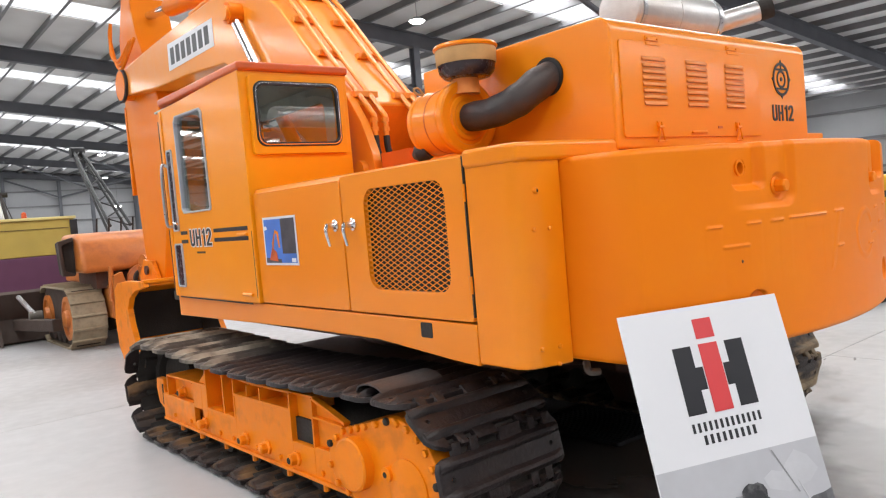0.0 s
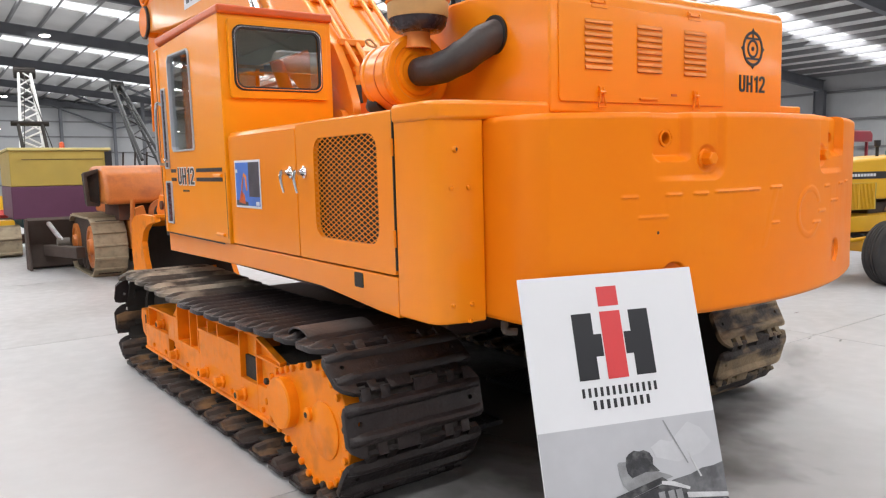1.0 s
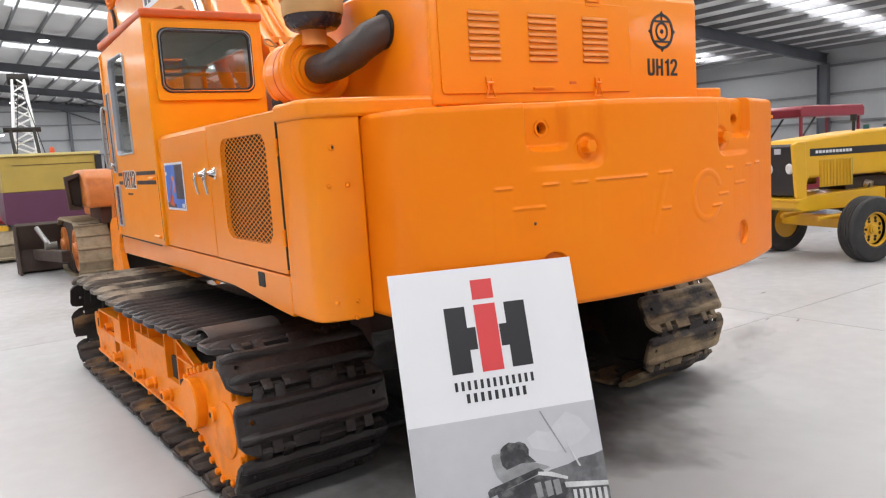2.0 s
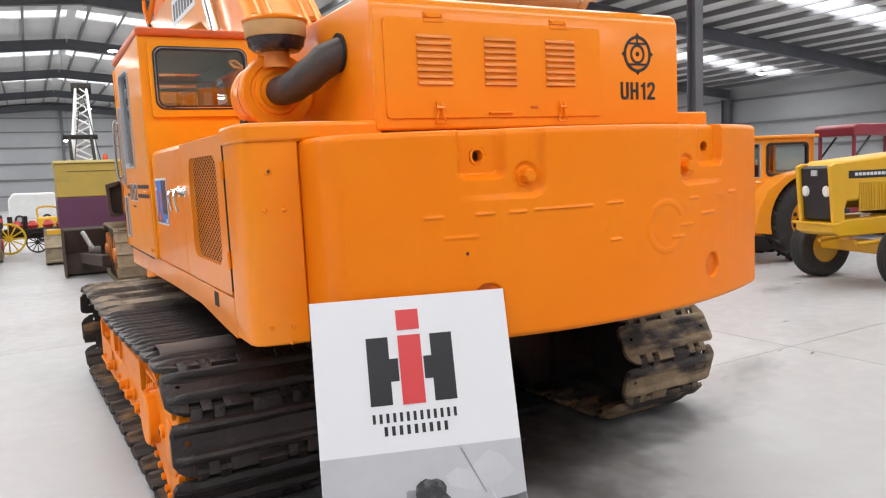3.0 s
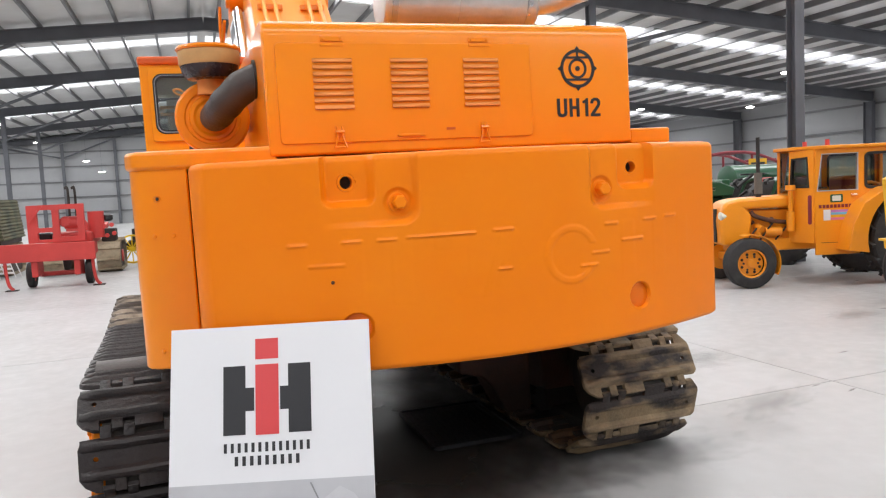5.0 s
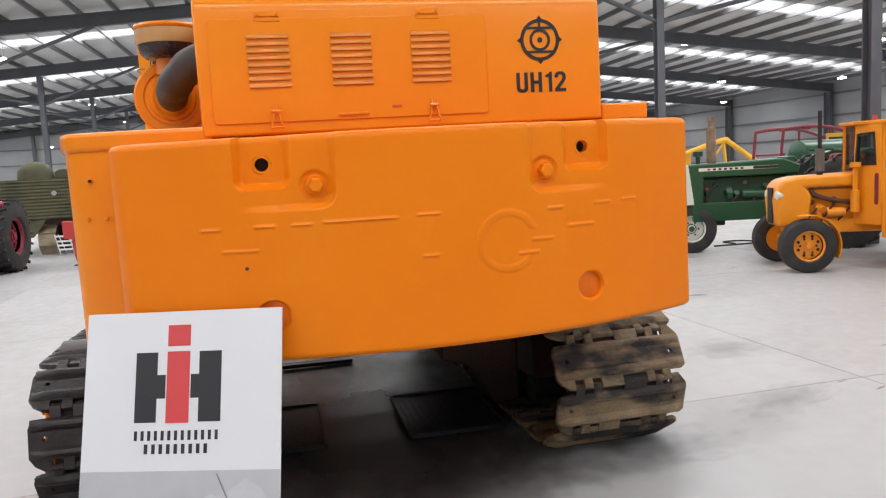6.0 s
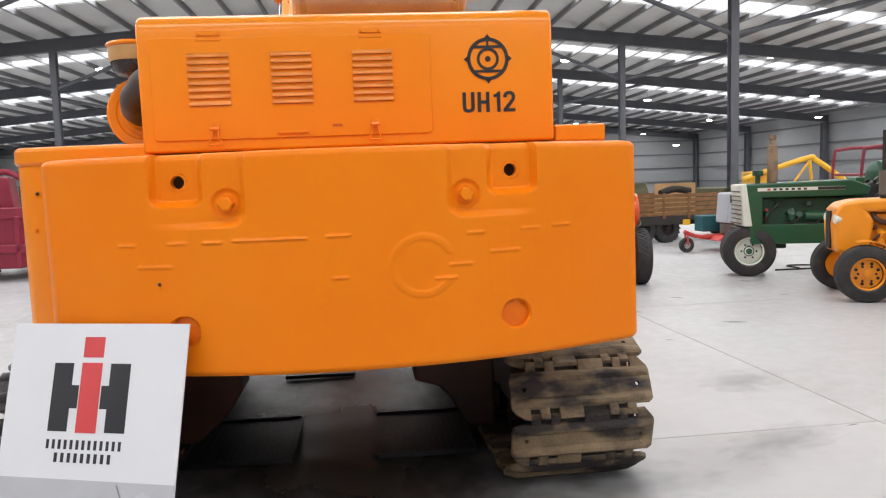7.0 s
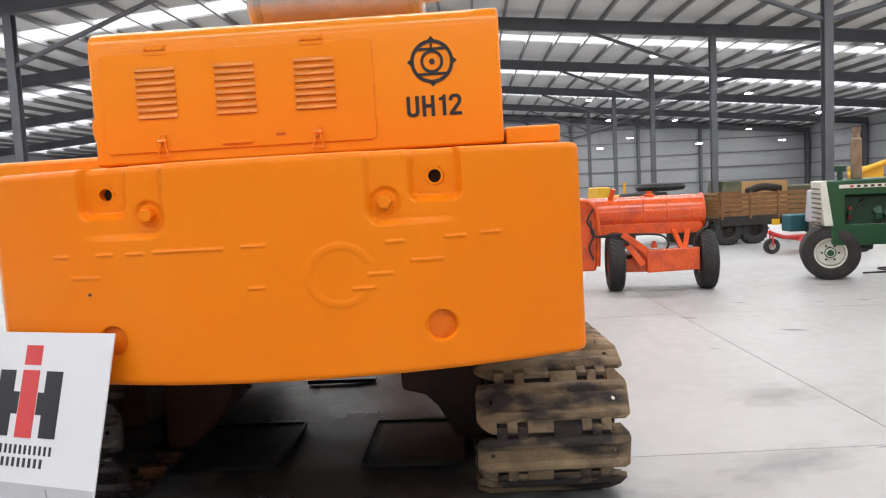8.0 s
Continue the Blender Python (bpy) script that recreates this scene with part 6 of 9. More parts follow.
# ---- the other machines in the hall ----
YELLOW = mat("yellow_paint", (0.72, 0.40, 0.015), 0.4, vary=0.06, coat=0.2, stain=(0.5, 0.26, 0.03), stain_amount=0.25)
AMBER = mat("amber_paint", (0.83, 0.29, 0.01), 0.38, vary=0.06, coat=0.25, stain=(0.6, 0.18, 0.02), stain_amount=0.2)
GREEN = mat("green_paint", (0.013, 0.078, 0.036), 0.35, vary=0.08, coat=0.3)
DARK_GREEN = mat("dark_green_engine", (0.012, 0.05, 0.028), 0.5, vary=0.2, bump=0.3)
CREAM = mat("cream_paint", (0.68, 0.70, 0.62), 0.45, vary=0.06)
MAROON = mat("maroon_paint", (0.22, 0.022, 0.035), 0.4, vary=0.1)
CRIMSON = mat("faded_red_paint", (0.54, 0.048, 0.042), 0.5, vary=0.12, stain=(0.3, 0.03, 0.03), stain_amount=0.3)
VERMILION = mat("vermilion_paint", (0.74, 0.098, 0.012), 0.3, vary=0.1, coat=0.4, bump=0.05, bump_scale=9, stain=(0.36, 0.04, 0.018), stain_amount=0.55, stain_scale=3.5)
RUST_ORANGE = mat("faded_orange_paint", (0.58, 0.18, 0.035), 0.4, vary=0.15, stain=(0.22, 0.06, 0.03), stain_amount=0.5, stain_scale=4)
RUST = mat("rusty_steel", (0.05, 0.031, 0.023), 0.75, vary=0.3, bump=0.4, stain=(0.05, 0.035, 0.03), stain_amount=0.7, stain_scale=4)
DUSTY_STEEL = mat("dusty_track_plate", (0.33, 0.27, 0.18), 0.7, vary=0.2, bump=0.3, stain=(0.16, 0.12, 0.08), stain_amount=0.6, stain_scale=5)
MUSTARD = mat("mustard_paint", (0.42, 0.30, 0.06), 0.5, vary=0.08, stain=(0.3, 0.22, 0.06), stain_amount=0.3)
PLUM = mat("plum_paint", (0.10, 0.03, 0.07), 0.5, vary=0.08)
CAMO = mat("camouflage_paint", (0.10, 0.095, 0.05), 0.75, vary=0.15, scale=1.2, stain=(0.035, 0.05, 0.028), stain_amount=0.95, stain_scale=1.1)
WOOD = mat("varnished_board", (0.21, 0.10, 0.035), 0.45, vary=0.25, scale=6, bump=0.2, stain=(0.12, 0.05, 0.018), stain_amount=0.5, stain_scale=8)
WHITE_PAINT = mat("white_paint", (0.75, 0.75, 0.74), 0.45, vary=0.05)
STRIPES = (mat("sticker_pink", (0.7, 0.2, 0.3), 0.4), YELLOW, mat("sticker_sky_blue", (0.15, 0.45, 0.65), 0.4), mat("sticker_lilac", (0.45, 0.2, 0.55), 0.4))
TEAL = mat("teal_paint", (0.015, 0.10, 0.12), 0.45, vary=0.1)


DULL_GLASS = glass("dusty_glass", (0.8, 0.83, 0.8), 0.3)


def wheel(parent, x, y, z, r, w, rim_r, rim_mat, lugs=0, ribs=False, spokes=0, tyre_mat=None, face=1, hub_mat=None, lug_h=1.0, slots=True):
    """A tyre round the y axis with its rim and hub; face is the side that shows."""
    n = 40
    p = [(-0.40 * w, rim_r * 0.97), (-0.5 * w, rim_r * 1.08), (-0.5 * w, r * 0.84), (-0.44 * w, r * 0.95), (-0.36 * w, r * 0.99)]
    if ribs:
        mid = []
        for k in range(5):
            c = (-0.28 + 0.14 * k) * w
            mid += [(c - 0.045 * w, r), (c + 0.045 * w, r), (c + 0.055 * w, r * 0.975), (c + 0.085 * w, r * 0.975)]
        p += mid[:-2]
    else:
        p += [(-0.2 * w, r), (0.2 * w, r)]
    p += [(-a, b) for a, b in reversed(p[:5])]
    t = part("wheel", make(lathe, p, (x, y, z), (0, 1, 0), n, False), tyre_mat or RUBBER, parent, "black rubber tyre", angle=30)
    lug = None
    for k in range(lugs):
        for s in (-1, 1):
            if lug is None:
                lug = part("tread_lug", make(beam, (r * 0.99, (0.48 if lug_h > 0.5 else 0.36) * w, 0), (r * 1.02 * math.cos(0.16), 0.03 * w, r * 1.02 * math.sin(0.16)), 0.045 * r / 0.7, 0.06 * lug_h * r / 0.7, (1, 0, 0)), tyre_mat or RUBBER, t)
                ob = lug
            else:
                ob = new("tread_lug", lug.data)
                ob.parent = t
            ob.matrix_basis = pose(x, y, z, 0, -360 * (k + (0.5 if s > 0 else 0)) / lugs) @ Matrix.Diagonal((1, s, 1, 1))
    q = bmesh.new()
    f = face
    lathe(q, [(-0.36 * w, rim_r), (-0.34 * w, rim_r * 0.9), (0.16 * w, rim_r * 0.86), (0.18 * w, rim_r * 0.3), (0.3 * w, rim_r * 0.28), (0.32 * w, rim_r * 0.2)][::1], (x, y, z), (0, f, 0), 32)
    lathe(q, [(0.30 * w, rim_r * 0.88), (0.40 * w, rim_r * 0.93), (0.42 * w, rim_r * 1.0), (0.36 * w, rim_r * 1.02)], (x, y, z), (0, f, 0), 32, False)
    part("rim", q, rim_mat, t, angle=30)
    part("hub", make(lathe, [(0.17 * w, rim_r * 0.36), (0.21 * w, rim_r * 0.36), (0.22 * w, rim_r * 0.24), (0.36 * w, rim_r * 0.2), (0.38 * w, rim_r * 0.1)], (x, y, z), (0, f, 0), 20), hub_mat or rim_mat, t)
    for k in range(8 if slots else 0):
        a = (k + 0.5) * math.pi / 4
        c = (x + 0.66 * rim_r * math.cos(a), y + f * 0.172 * w, z + 0.66 * rim_r * math.sin(a))
        part("rim_slot", make(lathe, [(0, 0.1 * rim_r), (0.004, 0.1 * rim_r)], c, (0, f, 0), 12), GRIME_AND_SHADE, t)
    for k in range(6):
        a = k * math.pi / 3
        part("wheel_nut", make(cyl, (x + 0.5 * rim_r * math.cos(a), y + f * 0.17 * w, z + 0.5 * rim_r * math.sin(a)), (x + 0.5 * rim_r * math.cos(a), y + f * 0.23 * w, z + 0.5 * rim_r * math.sin(a)), 0.05 * rim_r + 0.006, n=6), DARK_STEEL, t)
    return t


def engine(parent, x0, x1, hw, z0, z1, material, clutter=9, seed=1, fit_mat=None):
    """Engine block with pipes, filters and brackets on both sides."""
    rnd = random.Random(seed)
    b = part("engine", make(box, x0, x1, -hw * 0.55, hw * 0.55, z0, z1), material, parent, "grimy engine block", bevel=0.03)
    for k in range(clutter):
        x = x0 + (x1 - x0) * (k + 0.5) / clutter
        for s in (-1, 1):
            z = z0 + (z1 - z0) * rnd.uniform(0.25, 0.8)
            r = rnd.uniform(0.03, 0.065)
            part("engine_fitting", make(cyl, (x, s * hw * 0.5, z), (x + rnd.uniform(-0.05, 0.05), s * hw * rnd.uniform(0.75, 0.95), z + rnd.uniform(-0.05, 0.05)), r, n=12), material if k % 3 else (fit_mat or STEEL), b)
            if k % 2:
                part("engine_pipe", make(tube, [(x, s * hw * 0.8, z), (x + 0.1, s * hw * 0.9, z - 0.1), (x + 0.2, s * hw * 0.7, z0 + 0.05)], 0.014, 8), GRIME_AND_SHADE, b)
    return b


def lettering(parent, x0, x1, y, z0, z1, n, material, gap=0.25):
    """A row of plain bars in the place of small lettering on a side."""
    w = (x1 - x0) / n
    for k in range(n):
        part("lettering_bar", make(box, x0 + k * w, x0 + (k + 1 - gap) * w, min(y, y * 1.004), max(y, y * 1.004), z0, z1), material, parent)


def yellow_tractor():
    t = thing("tractor", "yellow industrial tractor with black nose and side grilles", "tractor")
    hw = 0.29
    part("hood", make(prism, [(0.5, 0.86), (0.58, 1.40), (0.52, 1.47), (-0.6, 1.54), (-1.25, 1.56), (-1.25, 1.05), (0.42, 1.05)], "y", -hw, hw), YELLOW, t, "yellow engine hood", bevel=0.035, seg=3)
    nose = part("nose", make(prism, [(0.505, 0.84), (0.60, 0.86), (0.66, 1.40), (0.58, 1.43)], "y", -hw + 0.05, hw - 0.05), BLACK, t, "black front grille panel", bevel=0.01)
    for s in (-1, 1):
        part("nose_frame", make(prism, [(0.47, 0.82), (0.63, 0.83), (0.70, 1.42), (0.62, 1.45), (0.5, 1.45)], "y", s * (hw - 0.02) - 0.03, s * (hw - 0.02) + 0.03), YELLOW, t, bevel=0.012)
        part("headlight", make(lathe, [(0, 0.058), (0.02, 0.058), (0.035, 0.04)], (0.625, s * 0.17, 1.16), (1, 0, -0.1), 20), WHITE_PAINT, nose, "round headlight")
        st = part("name_strip", make(box, -1.2, 0.42, s * (hw + 0.001), s * (hw + 0.006), 1.285, 1.365) if s > 0 else make(box, -1.2, 0.42, -hw - 0.006, -hw - 0.001, 1.285, 1.365), BLACK_PRINT, t, "black strip with white lettering bars")
        for k in range(11):
            xa = 0.33 - k * 0.058
            ya = s * (hw + 0.0075)
            part("lettering_bar", make(box, xa - 0.045, xa, min(ya, ya - s * 0.002), max(ya, ya - s * 0.002), 1.312, 1.343), WHITE, st)
        gp = part("side_grille", make(box, -0.32, 0.26, *sorted((s * (hw + 0.0005), s * (hw + 0.004))), 0.94, 1.24), MUSTARD, t, "slatted side grille")
        slat = part("grille_slat", make(box, 0, 0.012, *sorted((s * (hw + 0.004), s * (hw + 0.014))), 0.945, 1.235), YELLOW, gp)
        for k in range(1, 23):
            ob = new("grille_slat", slat.data)
            ob.parent = gp
            ob.matrix_basis = pose(-0.31 + k * 0.025, 0, 0)
    part("emblem", make(box, 0.655, 0.675, -0.05, 0.05, 1.32, 1.38), GREY_PAINT, nose, bevel=0.006)
    part("front_apron", make(prism, [(-0.9, 0.66), (0.56, 0.66), (0.66, 0.71), (0.67, 0.80), (0.45, 0.86), (-0.9, 0.9)], "y", -hw - 0.02, hw + 0.02), YELLOW, t, "yellow bumper and side frame", bevel=0.015)
    part("bumper_plate", make(box, 0.60, 0.70, -hw - 0.06, hw + 0.06, 0.80, 0.828), YELLOW, t, bevel=0.006)
    part("front_axle", make(box, -0.09, 0.09, -0.62, 0.62, 0.40, 0.56), YELLOW, t, bevel=0.02)
    engine(t, -1.2, -0.35, hw, 0.6, 1.05, RUST, 6, 3)
    for s in (-1, 1):
        wheel(t, 0, s * 0.72, 0.415, 0.415, 0.27, 0.22, YELLOW, ribs=True, face=s)
        wheel(t, -2.15, s * 0.72, 0.76, 0.76, 0.42, 0.42, YELLOW, lugs=18, face=s)
        part("fender", make(prism, [(-1.55, 1.1), (-1.6, 1.45), (-1.95, 1.62), (-2.5, 1.6), (-2.75, 1.3), (-2.7, 1.3), (-2.48, 1.55), (-1.97, 1.57), (-1.65, 1.42), (-1.6, 1.1)], "y", *sorted((s * 0.45, s * 0.95))), YELLOW, t, bevel=0.01)
        part("link", make(cyl, (0.3, s * 0.3, 0.55), (-0.6, s * 0.4, 0.6), 0.03, n=10), YELLOW, t)
    part("transmission", make(box, -2.4, -1.2, -0.3, 0.3, 0.55, 1.0), YELLOW, t, bevel=0.04)
    part("seat", make(box, -2.25, -1.8, -0.25, 0.25, 1.2, 1.35), BLACK, t, bevel=0.04)
    part("steering_wheel", make(hoop, circle(-1.55, 0, 0.21, 28), circle(-1.55, 0, 0.185, 28), "z", 1.70, 1.73), BLACK, t)
    part("steering_column", make(cyl, (-1.25, 0, 1.4), (-1.55, 0, 1.71), 0.03, n=10), BLACK, t)
    part("stack", make(lathe, [(0, 0.02), (0.12, 0.022), (0.13, 0.04), (0.2, 0.045)], (-0.55, 0.1, 1.52), (0, 0, 1), 14), BLACK, t)
    part("filler_cap", make(lathe, [(0, 0.04), (0.05, 0.04)], (-0.9, 0.0, 1.55), (0, 0, 1), 14), TEAL, t)
    tall = pose(0, 0, 0.86) @ Matrix.Diagonal((1, 1, 1.18, 1)) @ pose(0, 0, -0.86)
    for o in t.children:
        if o.name.split(".")[0] not in ("wheel", "front_axle"):
            o.matrix_basis = pose(0.1, 0, 0)
        if o.name.split(".")[0] in ("hood", "nose", "nose_frame", "name_strip", "side_grille", "filler_cap", "stack"):
            o.matrix_basis = pose(0.1, 0, 0) @ tall
    t.matrix_basis = pose(7.035, 3.15, 0, 0, 0, 166.7)


def canopy_tractor():
    t = thing("tractor", "maroon tractor under a flat maroon canopy roof", "tractor")
    part("canopy", make(prism, [(-1.2, 2.02), (-1.22, 2.18), (-1.1, 2.24), (1.1, 2.26), (1.2, 2.2), (1.2, 2.02)], "y", 0.0, 0.8), MAROON, t, "maroon canopy roof", bevel=0.03)
    for y in (0.06, 0.74):
        for x in (-1.1, 1.05):
            part("canopy_post", make(beam, (x, y, 0.8), (x, y, 2.04), 0.05, 0.05), MAROON, t)
        part("canopy_stay", make(cyl, (-1.1, y, 1.6), (-0.6, y, 2.02), 0.02, n=8), BLACK, t)
    part("body", make(box, -1.4, 1.3, 0.15, 0.7, 0.55, 1.15), MAROON, t, bevel=0.06)
    part("hood", make(box, -2.3, -1.0, 0.16, 0.68, 0.9, 1.4), MAROON, t, bevel=0.08)
    part("seat", make(box, 0.2, 0.6, 0.2, 0.6, 1.15, 1.55), BLACK, t, bevel=0.05)
    for y, f in ((-0.15, -1), (1.0, 1)):
        wheel(t, 0.6, y, 0.62, 0.62, 0.34, 0.34, MAROON, lugs=16, face=f)
        wheel(t, -1.9, y, 0.38, 0.38, 0.22, 0.2, MAROON, ribs=True, face=f)
    t.matrix_basis = pose(12.12, 5.75, -0.0, 0, 0, 0) @ Matrix.Scale(0.985, 4)


def amber_tractor():
    t = thing("tractor", "amber orange tractor with enclosed cab and tall black exhaust", "tractor")
    hw = 0.27
    top = [(0.28, 0.62), (0.31, 1.0), (0.28, 1.20), (0.20, 1.29), (0.0, 1.33), (-1.0, 1.36), (-1.0, 1.16), (-0.12, 1.16), (-0.2, 1.05), (-0.16, 0.72), (-0.05, 0.60)]
    part("hood", make(prism, top, "y", -hw, hw), AMBER, t, "amber rounded hood", bevel=0.06, seg=4)
    part("grille", make(box, 0.29, 0.315, -0.1, 0.1, 0.66, 1.18), BLACK, t, "black slatted grille", bevel=0.004)
    for s in (-1, 1):
        part("headlight", make(lathe, [(-0.08, 0.045), (0, 0.065), (0.015, 0.066), (0.025, 0.04)], (0.28, s * 0.23, 1.07), (1, s * 0.1, 0), 20), CREAM, t, "round headlight")
    engine(t, -0.95, 0.0, hw, 0.62, 1.14, AMBER, 8, 5, GREASY)
    part("manifold", make(tube, [(-0.85, 0.2, 0.92), (-0.5, 0.23, 0.97), (-0.25, 0.22, 1.05), (-0.2, 0.18, 1.12)], 0.035, 10), GREASY, t)
    part("filter", make(lathe, [(0, 0.05), (0.16, 0.05), (0.18, 0.03)], (-0.3, 0.2, 0.72), (0, 0, 1), 16), AMBER, t)
    part("generator", make(cyl, (-0.65, 0.2, 0.8), (-0.4, 0.2, 0.8), 0.07, n=18), AMBER, t)
    part("chassis", make(box, -2.3, 0.1, -0.2, 0.2, 0.5, 0.7), AMBER, t, bevel=0.03)
    part("front_axle", make(box, -0.06, 0.06, -0.52, 0.52, 0.34, 0.46), AMBER, t, bevel=0.02)
    for s in (-1, 1):
        wheel(t, 0, s * 0.6, 0.375, 0.375, 0.23, 0.215, AMBER, ribs=True, face=s)
        wheel(t, -2.38, s * 0.66, 0.68, 0.68, 0.40, 0.36, AMBER, lugs=18, face=s)
        g = [(rr * math.cos(radians(q)), 0.375 + rr * math.sin(radians(q))) for rr, turn in ((0.435, range(75, 206, 10)), (0.42, range(205, 74, -10))) for q in turn]
        part("mudguard", make(prism, g, "y", *sorted((s * 0.50, s * 0.70))), AMBER, t, "curved front mudguard", bevel=0.006)
        fd = [(-2.38 + 0.77 * math.cos(radians(q)), 0.68 + 0.77 * math.sin(radians(q))) for q in range(-15, 126, 10)] + [(-2.85, 1.36), (-2.4, 1.50), (-1.9, 1.42), (-1.55, 1.2), (-1.40, 0.9), (-1.32, 0.52)]
        part("fender", make(prism, fd, "y", *sorted((s * 0.40, s * 0.90))), AMBER, t, "wide rear fender", bevel=0.012)
    # cab: straight sides, front corners drawn in towards the hood
    z0, z1, x0, x1, cw = 0.72, 2.03, -2.6, -0.80, 0.56
    xf, yf = -1.0, 0.2
    for s in (-1, 1):
        w = bmesh.new()
        door = [(xf - 0.04, 1.40), (xf - 0.11, 1.94), (-1.64, 1.94), (-1.64, 1.40)]
        back = rrect(-2.50, -1.76, 1.42, 1.93, 0.07)
        sheet(w, [(xf - 0.02, 0.44), (xf, 1.36), (xf - 0.015, z1), (x0, z1), (x0, 1.3), (-1.9, 1.25), (-1.72, 0.9), (-1.68, 0.44)], [door, back], "y", *sorted((s * cw, s * (cw - 0.04))))
        side = part("cab_side", w, AMBER, t, "cab side with door and windows", bevel=0.006)
        for pts in (door, back):
            part("pane", make(prism, pts, "y", *sorted((s * (cw - 0.015), s * (cw - 0.02)))), DULL_GLASS, side, "cab window")
        part("window_seal", make(hoop, rrect(-2.52, -1.74, 1.40, 1.95, 0.08), rrect(-2.48, -1.78, 1.44, 1.91, 0.06), "y", *sorted((s * (cw + 0.008), s * (cw - 0.045)))), BLACK, side, "black window rubber")
        rim = [(-1.33 + (px + 1.33) * 1.03, 1.67 + (pz - 1.67) * 1.03) for px, pz in door]
        part("window_seal", make(hoop, rim, [(-1.33 + (px + 1.33) * 0.985, 1.67 + (pz - 1.67) * 0.985) for px, pz in door], "y", *sorted((s * (cw + 0.006), s * (cw - 0.045)))), GREY_PAINT, side, "grey door window edge")
        part("door_seam", make(box, -1.66, xf - 0.09, *sorted((s * (cw + 0.0005), s * (cw + 0.002))), 0.618, 0.626), GREASY, side)
        part("side_rail", make(box, -2.0, -1.74, *sorted((s * (cw + 0.0005), s * (cw + 0.008))), 1.27, 1.30), GREY_PAINT, side, "short grey trim strip")
        # corner panel in its own plane: u along the panel, z up
        q = bmesh.new()
        run = math.hypot(xf - x1, cw - yf)
        pane = [(0.07, 1.46), (0.10, 1.90), (run - 0.06, 1.88), (run - 0.03, 1.46)]
        sheet(q, [(-0.012, 0.62), (-0.012, z1 - 0.01), (run - 0.02, z1 - 0.02), (run, 1.36), (run, 0.62)], [pane], "y", -0.02, 0.02)
        ang = math.atan2(s * (yf - cw), x1 - xf)
        m = Matrix.Translation((xf, s * (cw - 0.02), 0)) @ Matrix.Rotation(ang, 4, "Z")
        for bm, name, ma, lab in ((q, "corner_panel", AMBER, "amber corner panel with a window"),
                                  (make(hoop, [(0.06, 1.45), (0.09, 1.915), (run - 0.05, 1.895), (run - 0.02, 1.45)], [(0.085, 1.475), (0.112, 1.885), (run - 0.075, 1.868), (run - 0.045, 1.475)], "y", -0.028, 0.028), "window_seal", BLACK, "black window rubber"),
                                  (make(prism, pane, "y", -0.003, 0.003), "pane", DULL_GLASS, "corner window"),
                                  (make(prism, rrect(0.025, 0.085, 0.90, 1.34, 0.025), "y", *sorted((s * 0.0205, s * 0.024))), "vent_slot", MAROON, "dark narrow vent")):
            bm.transform(m)
            part(name, bm, ma, side, lab)
        part("door_handle", make(box, -1.64, -1.54, *sorted((s * (cw + 0.001), s * (cw + 0.02))), 1.31, 1.335), CHROME, side, "chrome door handle", bevel=0.004)
        yb = s * (cw + 0.0035)
        for k in range(11):
            part("lettering_bar", make(box, -1.06 - 0.056 * k - 0.042, -1.06 - 0.056 * k, *sorted((s * (cw + 0.001), yb)), 1.14, 1.19), MAROON, side, "" if k else "dark lettering bars")
        part("sticker", make(prism, rrect(-1.42, -1.23, 1.22, 1.34, 0.02), "y", *sorted((s * (cw + 0.001), yb))), GREEN, side, "green sticker")
        part("sticker", make(prism, rrect(-1.39, -1.26, 1.24, 1.32, 0.015), "y", *sorted((s * (cw + 0.0035), s * (cw + 0.005)))), CREAM, side)
        for k, m in enumerate(STRIPES):
            part("sticker", make(box, -1.57, -1.24, *sorted((s * (cw + 0.001), yb)), 0.96 + 0.038 * k, 0.995 + 0.038 * k), m, side, "striped coloured sticker")
        part("sticker", make(box, -1.235, -1.13, *sorted((s * (cw + 0.001), yb)), 0.955, 1.115), WHITE, side, "white sticker")
    part("cab_back", make(box, x0 - 0.02, x0 + 0.02, -cw, cw, 1.25, 1.45), AMBER, t)
    part("cab_post", make(box, x0 - 0.02, x0 + 0.03, -cw, -cw + 0.1, 1.45, z1), AMBER, t)
    part("cab_post", make(box, x0 - 0.02, x0 + 0.03, cw - 0.1, cw, 1.45, z1), AMBER, t)
    part("windscreen", make(beam, (x1 - 0.005, 0, 1.38), (x1 - 0.03, 0, 1.99), 2 * yf - 0.02, 0.006, (1, 0, 0.05)), DULL_GLASS, t, "sloping windscreen")
    part("dashboard", make(prism, [(-0.96, 0.7), (x1 - 0.03, 0.7), (x1 - 0.03, 1.36), (-0.96, 1.36)], "y", -yf, yf), AMBER, t, bevel=0.02)
    plan = [(x0 - 0.08, -cw - 0.05), (xf - 0.05, -cw - 0.05), (x1 + 0.05, -yf - 0.06), (x1 + 0.05, yf + 0.06), (xf - 0.05, cw + 0.05), (x0 - 0.08, cw + 0.05)]
    part("cab_roof", make(prism, plan, "z", z1 - 0.012, z1 + 0.04), AMBER, t, "amber cab roof", bevel=0.012)
    part("seat", make(box, -2.0, -1.6, -0.22, 0.22, 1.15, 1.6), MAROON, t, bevel=0.05)
    part("steering_wheel", make(hoop, circle(-1.25, 0, 0.2, 24), circle(-1.25, 0, 0.18, 24), "z", 1.42, 1.445), BLACK, t)
